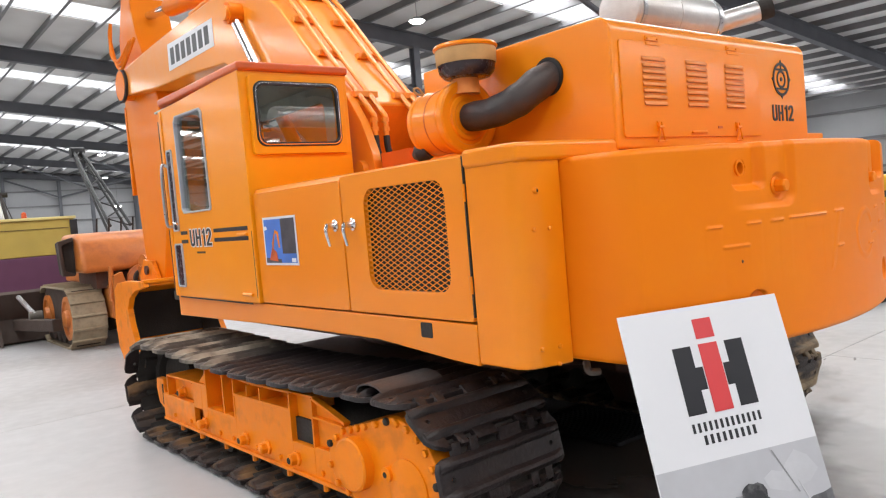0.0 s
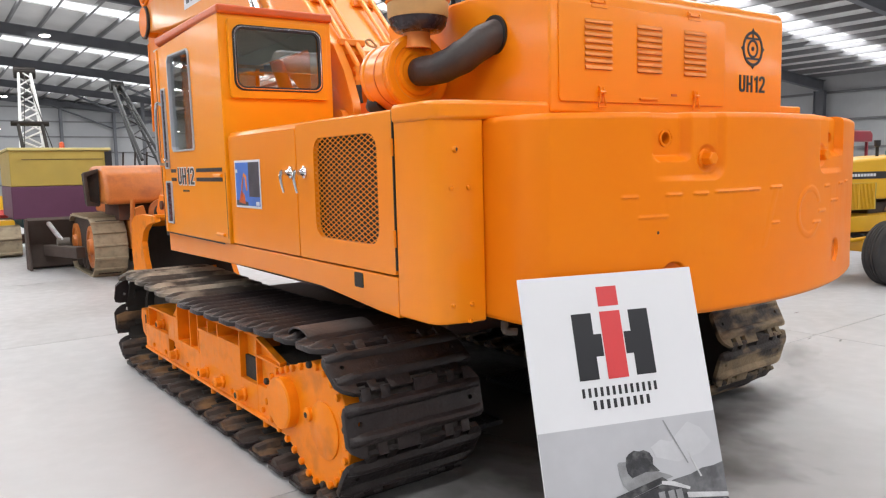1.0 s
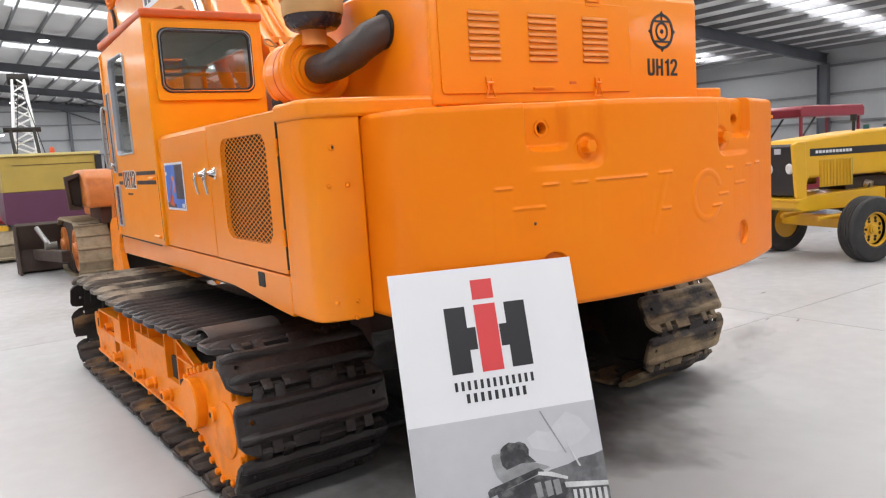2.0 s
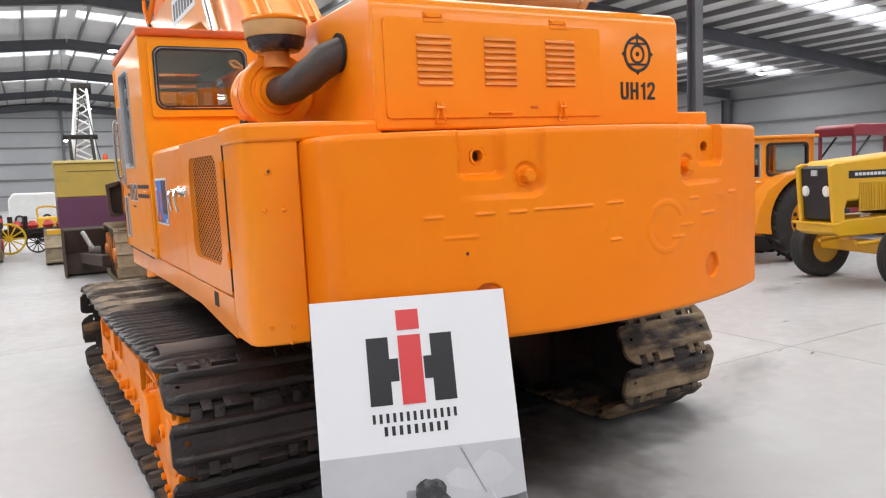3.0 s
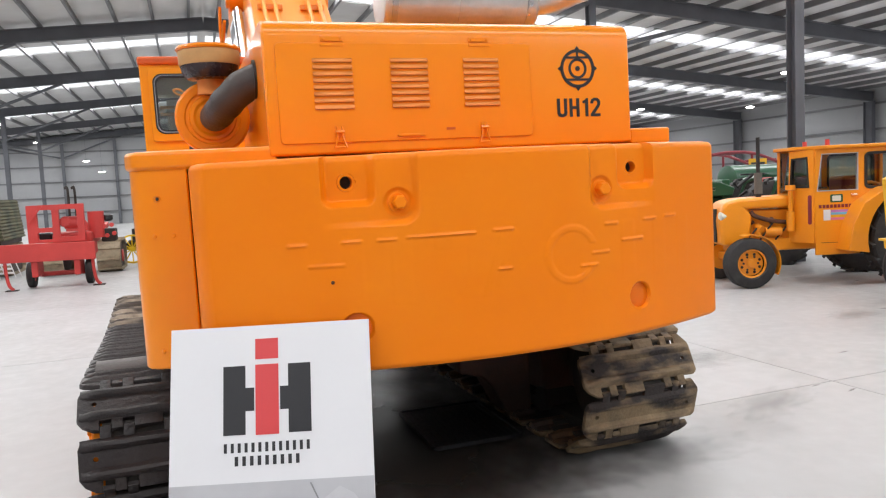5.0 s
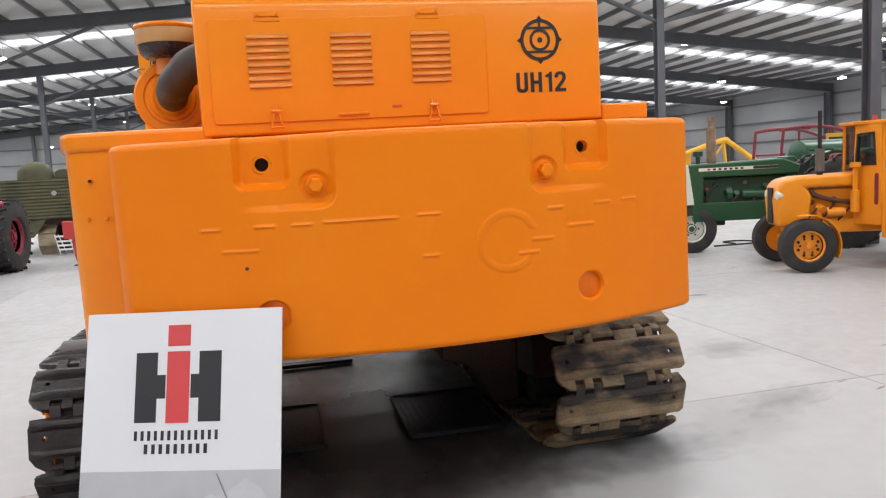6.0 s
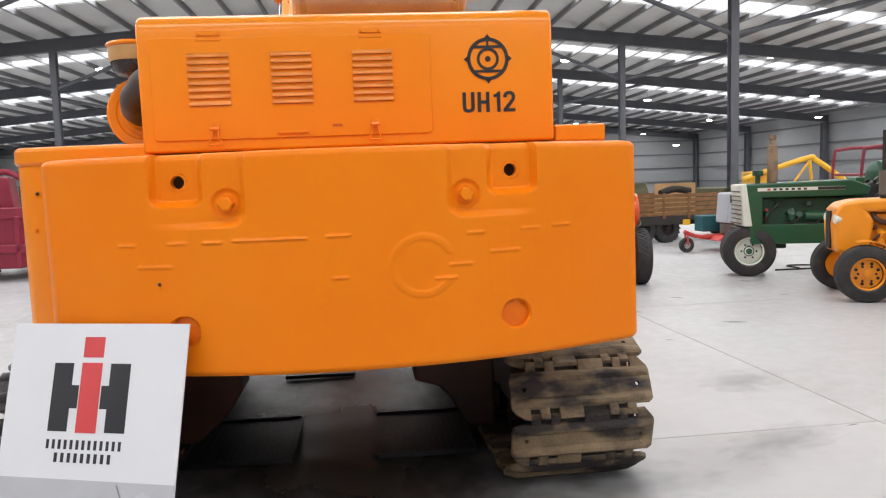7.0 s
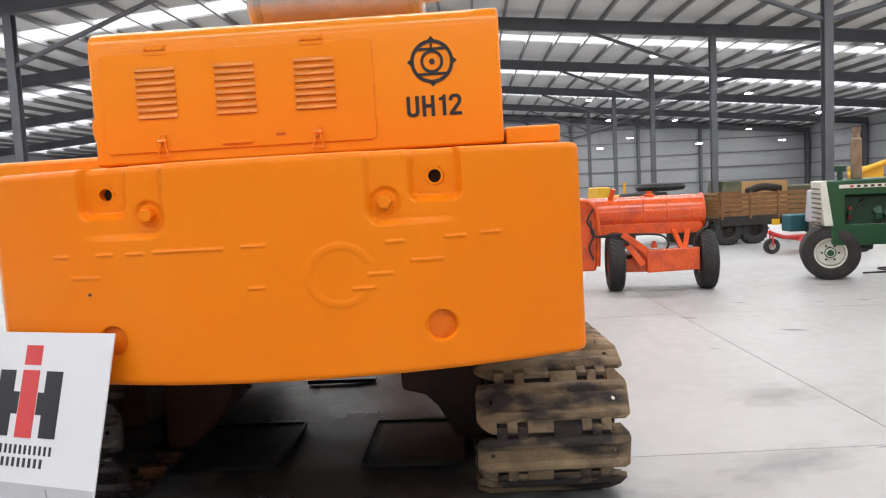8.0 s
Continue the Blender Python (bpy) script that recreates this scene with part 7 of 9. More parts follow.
    for y in (-0.35, 0.35):
        part("beacon", make(lathe, [(0, 0.035), (0.1, 0.03)], (-1.3, y, z1 + 0.035), (0, 0, 1), 12), CRIMSON, t, "red roof light")
    part("exhaust", make(lathe, [(0, 0.03), (0.1, 0.055), (0.4, 0.055), (0.42, 0.028), (0.95, 0.028)], (-0.33, 0.16, 1.3), (0, 0, 1), 18), GRIME_AND_SHADE, t, "tall black exhaust stack")
    part("muffler_sleeve", make(lathe, [(0, 0.06), (0.32, 0.06)], (-0.33, 0.16, 1.39), (0, 0, 1), 18), GREY_PLATE, t)
    part("air_cleaner", make(lathe, [(0, 0.06), (0.3, 0.06), (0.31, 0.035), (0.62, 0.035), (0.63, 0.075), (0.70, 0.07)], (-0.75, 0.32, 0.8), (0, 0, 1), 18), AMBER, t, "amber air cleaner with cap")
    t.matrix_basis = pose(6.50, 6.33, 0, 0, 0, 161.4) @ Matrix.Scale(0.965, 4)


def green_tractor():
    t = thing("tractor", "dark green tractor with cream front and white wheels", "tractor")
    hw = 0.30
    part("hood", make(prism, [(0.60, 1.30), (0.60, 1.53), (-1.05, 1.57), (-1.35, 1.45), (-1.3, 1.30)], "y", -hw, hw), GREEN, t, "long green hood", bevel=0.03, seg=3)
    part("side_rail", make(prism, [(0.50, 0.54), (0.55, 0.86), (-1.6, 0.86), (-1.6, 0.54)], "y", -hw + 0.004, hw - 0.004), GREEN, t, bevel=0.015)
    part("side_panel", make(prism, [(0.34, 0.84), (0.56, 0.84), (0.61, 1.32), (0.34, 1.32)], "y", -hw + 0.002, hw - 0.002), GREEN, t, bevel=0.006)
    part("front_panel", make(prism, [(0.50, 0.84), (0.63, 0.84), (0.69, 1.52), (0.60, 1.535)], "y", -hw - 0.012, hw + 0.012), CREAM, t, "cream front grille shell", bevel=0.012)
    for k in range(9):
        part("grille_bar", make(box, 0.66, 0.69, -hw + 0.05, hw - 0.05, 0.80 + 0.075 * k, 0.82 + 0.075 * k), GREY_PLATE, t)
    engine(t, -1.2, 0.33, hw, 0.82, 1.3, DARK_GREEN, 9, 8, DARK_GREEN)
    part("engine_red_part", make(box, 0.22, 0.26, 0.17, 0.2, 0.92, 1.12), CRIMSON, t)
    part("carburettor", make(lathe, [(0, 0.05), (0.1, 0.07), (0.14, 0.05), (0.2, 0.03)], (-0.15, 0.2, 0.92), (0, 0, 1), 14), GREEN, t)
    part("starter", make(cyl, (-0.75, 0.2, 0.97), (-0.35, 0.2, 0.99), 0.075, n=18), GREEN, t)
    for s in (-1, 1):
        st = part("name_strip", make(box, -0.95, 0.42, *sorted((s * (hw + 0.001), s * (hw + 0.006))), 1.41, 1.465), CREAM, t, "silver name strip with lettering bars")
        part("name_strip_end", make(box, -0.95, -0.52, *sorted((s * (hw + 0.006), s * (hw + 0.008))), 1.414, 1.461), BLACK_PRINT, st)
        for k in range(7):
            part("lettering_bar", make(box, 0.22 - k * 0.095, 0.27 - k * 0.095, *sorted((s * (hw + 0.006), s * (hw + 0.008))), 1.42, 1.453), CRIMSON if k == 0 else BLACK_PRINT, st)
        turned = wheel(t, 0.11, s * 0.15, 0.42, 0.42, 0.27, 0.235, CREAM, ribs=True, face=s, hub_mat=GREEN, slots=False)
        turned.matrix_basis = pose(0.11, 0, 0, 0, 0, -9) @ pose(-0.11, 0, 0)
        wheel(t, -2.35, s * 0.55, 0.78, 0.78, 0.30, 0.45, CREAM, lugs=18, face=s)
        part("fender", make(prism, [(-1.75, 1.2), (-1.9, 1.55), (-2.3, 1.68), (-2.8, 1.6), (-2.8, 1.55), (-2.3, 1.62), (-1.95, 1.5), (-1.8, 1.2)], "y", *sorted((s * 0.38, s * 0.72))), GREEN, t, bevel=0.01)
    part("front_axle", make(box, 0.04, 0.18, -0.2, 0.2, 0.38, 0.52), DARK_GREEN, t, bevel=0.02)
    part("axle_support", make(box, -0.1, 0.4, -0.15, 0.15, 0.45, 0.75), DARK_GREEN, t, bevel=0.03)
    part("transmission", make(box, -2.6, -1.5, -0.28, 0.28, 0.55, 1.05), DARK_GREEN, t, bevel=0.04)
    part("exhaust", make(lathe, [(0, 0.04), (0.02, 0.08), (0.62, 0.08), (0.64, 0.05), (0.72, 0.045), (0.73, 0.06), (0.80, 0.06)], (0.13, 0.1, 1.53), (0, 0, 1), 20), mat("rusty_muffler", (0.28, 0.2, 0.13), 0.6, metal=0.2, vary=0.25, stain=(0.13, 0.07, 0.04), stain_amount=0.6, stain_scale=5), t, "rusty brown exhaust muffler")
    part("intake_pipe", make(lathe, [(0, 0.04), (0.16, 0.04), (0.17, 0.085), (0.25, 0.085), (0.26, 0.03)], (0.36, 0.1, 1.5), (0, 0, 1), 18), DARK_GREEN, t, "dark green intake stack with cap")
    part("dashboard", make(box, -1.3, -1.15, -0.2, 0.2, 1.2, 1.6), GREEN, t, bevel=0.02)
    part("steering_wheel", make(hoop, circle(-1.85, 0, 0.22, 28), circle(-1.85, 0, 0.195, 28), "z", 1.66, 1.69), BLACK, t)
    part("steering_column", make(cyl, (-1.55, 0, 1.45), (-1.85, 0, 1.67), 0.03, n=10), BLACK, t)
    part("seat", make(box, -2.5, -2.1, -0.25, 0.25, 1.25, 1.6), CRIMSON, t, "red seat", bevel=0.05)
    t.matrix_basis = pose(6.36, 8.61, 0, 0, 0, 168) @ Matrix.Scale(0.97, 4)
    for o in t.children:
        if not o.name.startswith("wheel") and not o.name.startswith("front_axle"):
            o.matrix_basis = pose(-0.38, 0, 0)


def green_tank_trailer():
    t = thing("tank_trailer", "dark green cylindrical tank on big black wheels", "trailer")
    part("tank", make(lathe, [(0, 0.2), (0.05, 0.29), (2.2, 0.29), (2.25, 0.2)], (-1.1, 0, 1.53), (1, 0, 0), 28), GREEN, t)
    part("chassis", make(box, -1.2, 1.3, -0.4, 0.4, 0.75, 0.95), GREEN, t, bevel=0.02)
    for x in (-0.8, 0.7):
        part("saddle", make(box, x - 0.05, x + 0.05, -0.3, 0.3, 0.95, 1.3), GREEN, t)
    for x in (-0.75, 0.75):
        for s in (-1, 1):
            wheel(t, x, s * 0.7, 0.6, 0.6, 0.35, 0.3, GREEN, lugs=16, face=s)
    part("lamp", make(lathe, [(0, 0.07), (0.05, 0.07)], (-1.2, -0.3, 1.15), (-1, 0, 0), 16), CREAM, t)
    t.matrix_basis = pose(10.75, 10.4, 0, 0, 0, 4)


def red_frame_rake():
    t = thing("hay_loader", "maroon tubular steel farm implement frame", "implement")
    for y in (-0.6, 0.6):
        part("frame_bar", make(tube, [(-1.5, y, 0.4), (-1.4, y, 1.9), (-1.2, y, 2.12), (0, y, 2.12), (1.2, y, 1.8), (2.2, y, 1.7)], 0.04, 8), MAROON, t)
        part("leg", make(cyl, (0, y, 0), (0, y, 2.1), 0.035, n=8), MAROON, t)
        wheel(t, 0.6, y * 1.25, 0.35, 0.35, 0.2, 0.18, MAROON, face=1 if y > 0 else -1)
    for x, z in ((-1.35, 1.55), (-0.6, 2.12), (0.0, 1.7), (0.8, 1.95), (1.6, 1.75)):
        part("cross_bar", make(cyl, (x, -0.6, z), (x, 0.6, z), 0.03, n=8), MAROON, t)
    part("axle", make(cyl, (0.6, -0.8, 0.35), (0.6, 0.8, 0.35), 0.04, n=8), MAROON, t)
    part("warning_sign", make(box, -0.15, 0.45, -0.66, -0.64, 1.75, 1.98), YELLOW, t, "yellow warning plate with dark lettering bar")
    part("lettering_bar", make(box, -0.08, 0.38, -0.664, -0.66, 1.84, 1.89), BLACK_PRINT, t)
    t.matrix_basis = pose(11.9, 12.6, 0, 0, 0, -6) @ Matrix.Diagonal((0.82, 1, 1, 1))


def orange_sprayer():
    t = thing("tank_spreader", "bright orange tank trailer with two black tyres", "trailer")
    part("tank", make(lathe, [(0, 0.12), (0.02, 0.20), (0.05, 0.27), (1.83, 0.27), (1.86, 0.23), (1.88, 0.12)], (-1.16, 0.3, 1.175), (1, 0, 0), 36), VERMILION, t, "shiny orange cylinder tank")
    for k in range(5):
        part("tank_band", make(lathe, [(0, 0.271), (0.004, 0.279), (0.022, 0.279), (0.026, 0.271)], (-0.95 + 0.36 * k, 0.3, 1.175), (1, 0, 0), 36), VERMILION, t)
    part("end_ring", make(lathe, [(0, 0.29), (0.03, 0.29), (0.04, 0.26)], (0.67, 0.3, 1.175), (1, 0, 0), 36), VERMILION, t)
    part("tank_cradle", make(prism, [(-1.1, 0.86), (0.62, 0.86), (0.66, 0.98), (0.6, 1.03), (-1.1, 1.03)], "y", 0.02, 0.58), VERMILION, t, "orange cradle under the tank", bevel=0.01)
    part("beam", make(prism, [(-0.24, 0.30), (0.53, 0.33), (0.53, 0.66), (-0.24, 0.64)], "y", -0.34, -0.12), VERMILION, t, "orange front cross beam", bevel=0.012)
    part("beam_side", make(prism, [(-0.6, 0.30), (-0.22, 0.30), (-0.22, 0.60), (-0.6, 0.46)], "y", -0.2, -0.1), VERMILION, t, bevel=0.012)
    part("axle", make(cyl, (-0.68, 0, 0.45), (0.68, 0, 0.45), 0.05, n=12), VERMILION, t)
    part("arm", make(prism, [(-0.62, 0.86), (-0.54, 0.92), (-0.2, 0.66), (-0.2, 0.52)], "y", -0.3, -0.22), VERMILION, t, bevel=0.01)
    part("arm", make(prism, [(-0.56, 0.70), (-0.48, 0.75), (-0.26, 0.45), (-0.34, 0.40)], "y", -0.36, -0.3), VERMILION, t, bevel=0.008)
    part("valve", make(lathe, [(0, 0.05), (0.05, 0.05), (0.06, 0.03), (0.1, 0.03)], (-0.1, -0.1, 0.66), (0, 0, 1), 12), VERMILION, t)
    part("axle_block", make(box, -0.5, 0.6, -0.1, 0.5, 0.36, 0.56), GREASY, t)
    for a, b in (((-0.58, 0.0, 0.9), (-0.2, -0.3, 0.5)), ((-0.52, -0.1, 0.72), (-0.28, -0.32, 0.42)), ((0.2, -0.05, 0.92), (0.28, -0.28, 0.64)), ((0.42, -0.05, 0.92), (0.32, -0.28, 0.64))):
        part("brace", make(beam, a, b, 0.075, 0.045), VERMILION, t, bevel=0.006)
    for k, s in enumerate((-1, 1)):
        w = wheel(t, 0, s * 0.685, 0.45, 0.445, 0.25, 0.22, VERMILION, lugs=34, face=1, lug_h=0.3)
        w.matrix_basis = Matrix.Rotation(radians(90), 4, "Z")
    part("pump_housing", make(prism, [(-1.3, 0.32), (-0.98, 0.32), (-0.92, 0.9), (-0.95, 1.32), (-1.08, 1.45), (-1.3, 1.45)], "y", -0.08, 0.62), VERMILION, t, "orange pump housing", bevel=0.04, seg=3)
    part("housing_frame", make(tube, [(-0.95, -0.12, 0.4), (-0.93, -0.12, 0.95), (-0.98, -0.12, 1.3), (-1.1, -0.12, 1.42)], 0.03, 8), VERMILION, t)
    for dz, dy in ((0, 0), (0.1, -0.03)):
        part("hose", make(tube, [(-1.05, -0.1, 1.02 + dz), (-1.0, -0.16, 0.88), (-0.7, -0.2, 0.86 + dz * 0.3), (-0.2, -0.2 + dy, 0.88), (0.02, -0.2, 0.84), (0.1, -0.2, 0.72), (0.04, -0.2, 0.6)], 0.016, 8), RUBBER, t, "thin black hose")
    part("hose", make(tube, [(0.6, -0.1, 0.62), (0.5, -0.2, 0.78), (0.58, -0.15, 0.9), (0.7, 0.0, 0.95), (0.76, 0.2, 1.0)], 0.018, 8), RUBBER, t, "thin black hose")
    part("hose", make(tube, [(-1.0, -0.12, 1.3), (-1.1, -0.14, 1.1), (-1.0, -0.14, 0.92), (-1.08, -0.12, 0.7), (-1.02, -0.12, 0.5)], 0.016, 8), RUBBER, t)
    part("filler", make(lathe, [(0, 0.09), (0.04, 0.09), (0.05, 0.05), (0.09, 0.05)], (-0.1, 0.3, 1.43), (0, 0, 1), 16), VERMILION, t)
    part("lever", make(beam, (-0.72, 0.2, 1.4), (-0.66, 0.15, 1.58), 0.08, 0.04), VERMILION, t)
    t.matrix_basis = pose(3.60, 8.25, 0, 0, 0, -5) @ Matrix.Scale(0.96, 4)


def stake_truck():
    t = thing("stake_truck", "old flatbed truck with slatted wooden sides", "truck")
    part("bed", make(box, -1.15, 1.3, -0.75, 0.75, 0.55, 0.64), RUST, t, "dark truck bed", bevel=0.01)
    for s in (-1, 1):
        for k in range(5):
            part("side_board", make(box, -1.14, 1.28, *sorted((s * 0.75, s * 0.775)), 0.67 + 0.11 * k, 0.755 + 0.11 * k), WOOD, t, "varnished wooden side board", bevel=0.006)
        for x in (-1.1, -0.4, 0.3, 1.15):
            part("stake", make(box, x, x + 0.06, *sorted((s * 0.775, s * 0.80)), 0.6, 1.22), WOOD, t)
    for k in range(5):
        part("tail_board", make(box, -1.17, -1.145, -0.75, 0.75, 0.67 + 0.11 * k, 0.755 + 0.11 * k), WOOD, t, bevel=0.006)
    part("chassis", make(box, -1.1, 2.6, -0.3, 0.3, 0.4, 0.55), GRIME_AND_SHADE, t)
    for x in (-0.88, -0.22):
        for s in (-1, 1):
            wheel(t, x, s * 0.62, 0.34, 0.34, 0.22, 0.18, GRIME_AND_SHADE, lugs=20, face=s)
    for s in (-1, 1):
        wheel(t, 2.2, s * 0.62, 0.34, 0.34, 0.2, 0.18, GRIME_AND_SHADE, face=s)
    part("mudflap", make(box, -1.1, 0.2, -0.78, -0.74, 0.45, 0.66), GRIME_AND_SHADE, t)
    part("cab", make(prism, [(1.4, 0.5), (2.7, 0.5), (2.7, 0.9), (2.2, 0.98), (2.1, 1.3), (1.45, 1.3)], "y", -0.65, 0.65), CAMO, t, "drab green truck cab", bevel=0.05)
    part("load_board", make(box, 0.05, 1.25, 0.3, 0.34, 0.64, 1.44), mat("plywood", (0.5, 0.3, 0.13), 0.6, vary=0.12, scale=3), t, "upright plywood sheet", bevel=0.004)
    part("tarpaulin", make(tube, [(-0.1, -0.2, 1.2), (0.3, -0.15, 1.3), (0.8, -0.1, 1.24)], 0.09, 10), GRIME_AND_SHADE, t, "dark rolled tarpaulin")
    part("marker_plate", make(box, 0.15, 0.35, -0.80, -0.785, 0.42, 0.56), YELLOW, t)
    t.matrix_basis = pose(7.5, 15.4, 0, 0, 0, 10)


def mower():
    t = thing("ride_on_mower", "small red mower deck with grey seat and pulley", "mower")
    part("deck_arm", make(tube, [(-0.55, 0, 0.45), (-0.45, 0, 0.4), (-0.1, 0, 0.32), (0.8, 0, 0.36), (1.2, 0, 0.42)], 0.045, 10), CRIMSON, t, "red tubular frame")
    part("deck", make(prism, [(0.0, 0.25), (1.2, 0.25), (1.2, 0.36), (0.1, 0.34)], "y", -0.4, 0.4), CRIMSON, t, bevel=0.02)
    wheel(t, -0.5, 0, 0.16, 0.16, 0.1, 0.07, WHITE_PAINT, face=-1)
    part("fork", make(cyl, (-0.5, 0.07, 0.16), (-0.5, 0.05, 0.46), 0.02, n=8), CRIMSON, t)
    part("fork", make(cyl, (-0.5, -0.07, 0.16), (-0.5, -0.05, 0.46), 0.02, n=8), CRIMSON, t)
    for s in (-1, 1):
        wheel(t, 1.1, s * 0.45, 0.2, 0.2, 0.12, 0.09, WHITE_PAINT, face=s)
    part("motor", make(lathe, [(0, 0.2), (0.2, 0.2), (0.25, 0.12), (0.35, 0.12)], (0.5, 0, 0.38), (0, 0, 1), 20), GREY_PLATE, t)
    part("cover", make(prism, [(0.3, 0.6), (0.9, 0.6), (0.95, 1.0), (0.7, 1.25), (0.35, 1.25)], "y", -0.25, 0.25), GREY_PAINT, t, "grey machine cover", bevel=0.04)
    part("screen", make(box, 0.36, 0.66, -0.27, -0.252, 1.04, 1.2), GRIME_AND_SHADE, t)
    part("teal_box", make(box, 0.05, 0.55, 0.3, 0.7, 0.4, 0.75), TEAL, t, bevel=0.03)
    t.matrix_basis = pose(7.35, 12.36, 0, 0, 0, 4)


def far_yellow_crane():
    t = thing("mobile_crane", "yellow mobile crane with folded jib", "crane")
    part("carrier", make(box, -2.2, 2.2, -0.9, 0.9, 0.7, 1.3), YELLOW, t, bevel=0.05)
    part("cab", make(box, 1.0, 2.1, -0.8, 0.2, 1.3, 2.1), YELLOW, t, bevel=0.06)
    part("jib", make(tube, [(-2.0, 0.3, 1.6), (-0.8, 0.3, 2.5), (-0.3, 0.3, 2.6), (2.4, 0.3, 1.75)], 0.12, 12), YELLOW, t, "yellow jib arm")
    part("strut", make(cyl, (-0.6, 0.3, 1.5), (-0.5, 0.3, 2.5), 0.07, n=10), YELLOW, t)
    part("strut", make(cyl, (0.3, 0.3, 1.4), (-0.5, 0.3, 2.5), 0.05, n=10), YELLOW, t)
    for x in (-1.4, 1.4):
        for s in (-1, 1):
            wheel(t, x, s * 0.85, 0.5, 0.5, 0.3, 0.26, YELLOW, face=s)
    t.matrix_basis = pose(15.4, 22.5, 0, 0, 0, 170) @ Matrix.Diagonal((0.8, 0.8, 0.8, 1))
    d = thing("road_roller", "yellow road machine with rounded hood", "roller")
    part("body", make(prism, [(-1.5, 0.5), (1.5, 0.5), (1.5, 1.25), (0.6, 1.45), (-0.6, 1.45), (-0.8, 1.9), (-1.4, 1.9)], "y", -0.6, 0.6), YELLOW, d, bevel=0.08)
    part("exhaust_pipe", make(cyl, (0.4, 0, 1.4), (0.4, 0, 2.1), 0.06, n=10), YELLOW, d)
    for x in (-1.0, 1.1):
        part("drum", make(cyl, (x, -0.7, 0.5), (x, 0.7, 0.5), 0.5, n=30), RUST, d)
    d.matrix_basis = pose(6.3, 25.0, 0, 0, 0, 20) @ Matrix.Diagonal((0.72, 0.72, 0.72, 1))
    e2 = thing("army_truck", "drab green truck with canvas cab", "truck")
    part("body", make(prism, [(-2.2, 0.7), (2.4, 0.7), (2.4, 1.4), (1.4, 1.5), (1.2, 2.1), (0.3, 2.1), (0.2, 1.5), (-2.2, 1.5)], "y", -0.95, 0.95), CAMO, e2, bevel=0.05)
    for x in (-1.4, 1.6):
        for s in (-1, 1):
            wheel(e2, x, s * 0.85, 0.5, 0.5, 0.3, 0.26, CAMO, face=s)
    e2.matrix_basis = pose(9.2, 23.5, 0, 0, 0, 5) @ Matrix.Diagonal((0.66, 0.66, 0.66, 1))
    f = thing("tyre_stack", "two large black tyres lying on a trailer", "tyres")
    part("trailer_bed", make(box, -1.2, 1.2, -0.8, 0.8, 0.9, 1.2), CAMO, f, bevel=0.03)
    for x in (-0.8, 0.8):
        part("trailer_leg", make(box, x - 0.1, x + 0.1, -0.7, 0.7, 0.1, 0.9), GRIME_AND_SHADE, f)
    for k, x in enumerate((-0.2, 0.25)):
        part("tyre", make(lathe, [(0, 0.32), (0.02, 0.55), (0.1, 0.6), (0.18, 0.55), (0.2, 0.32)], (x, 0, 1.2 + 0.21 * k), (0.0, 0, 1), 32), RUBBER, f)
    f.matrix_basis = pose(5.25, 15.6, -0.1, 0, 0, 10)


# -- machines beyond the cab --
def plate_track(parent, x0, x1, y0, y1, h, n, plate_mat, axis="y", name="track"):
    """A crawler track whose plates can be told apart; it runs along y."""
    r = h / 2
    b = part(name, make(prism, [(y0 + r * 0.5, 0.05), (y1 - r * 0.5, 0.05), (y1 - 0.06, r), (y1 - r * 0.5, h - 0.05), (y0 + r * 0.5, h - 0.05), (y0 + 0.06, r)], "x", x0 + 0.08, x1 - 0.08), RUST, parent, "crawler track")
    run, arc = (y1 - y0) - h, math.pi * r
    total = 2 * run + 2 * arc
    plate = None
    for k in range(n):
        d = total * k / n
        if d < run:
            y, z, a = y0 + r + d, h, 0.0
        elif d < run + arc:
            q = (d - run) / r
            y, z, a = y1 - r + r * math.sin(q), r + r * math.cos(q), -math.degrees(q)
        elif d < 2 * run + arc:
            y, z, a = y1 - r - (d - run - arc), 0.0, 180.0
        else:
            q = (d - 2 * run - arc) / r
            y, z, a = y0 + r - r * math.sin(q), r - r * math.cos(q), 180 - math.degrees(q)
        if plate is None:
            L = total / n
            prof = [(-L * 0.48, -0.03), (L * 0.48, -0.03), (L * 0.48, -0.005), (L * 0.2, -0.005), (L * 0.16, 0.0), (-L * 0.30, 0.0), (-L * 0.36, 0.02), (-L * 0.48, 0.02)]
            plate = part("track_plate", make(prism, prof, "x", x0, x1), plate_mat, b)
            ob = plate
        else:
            ob = new("track_plate", plate.data)
            ob.parent = b
        ob.matrix_basis = Matrix.Translation((0, y, z)) @ Matrix.Rotation(radians(a), 4, "X")
    return b


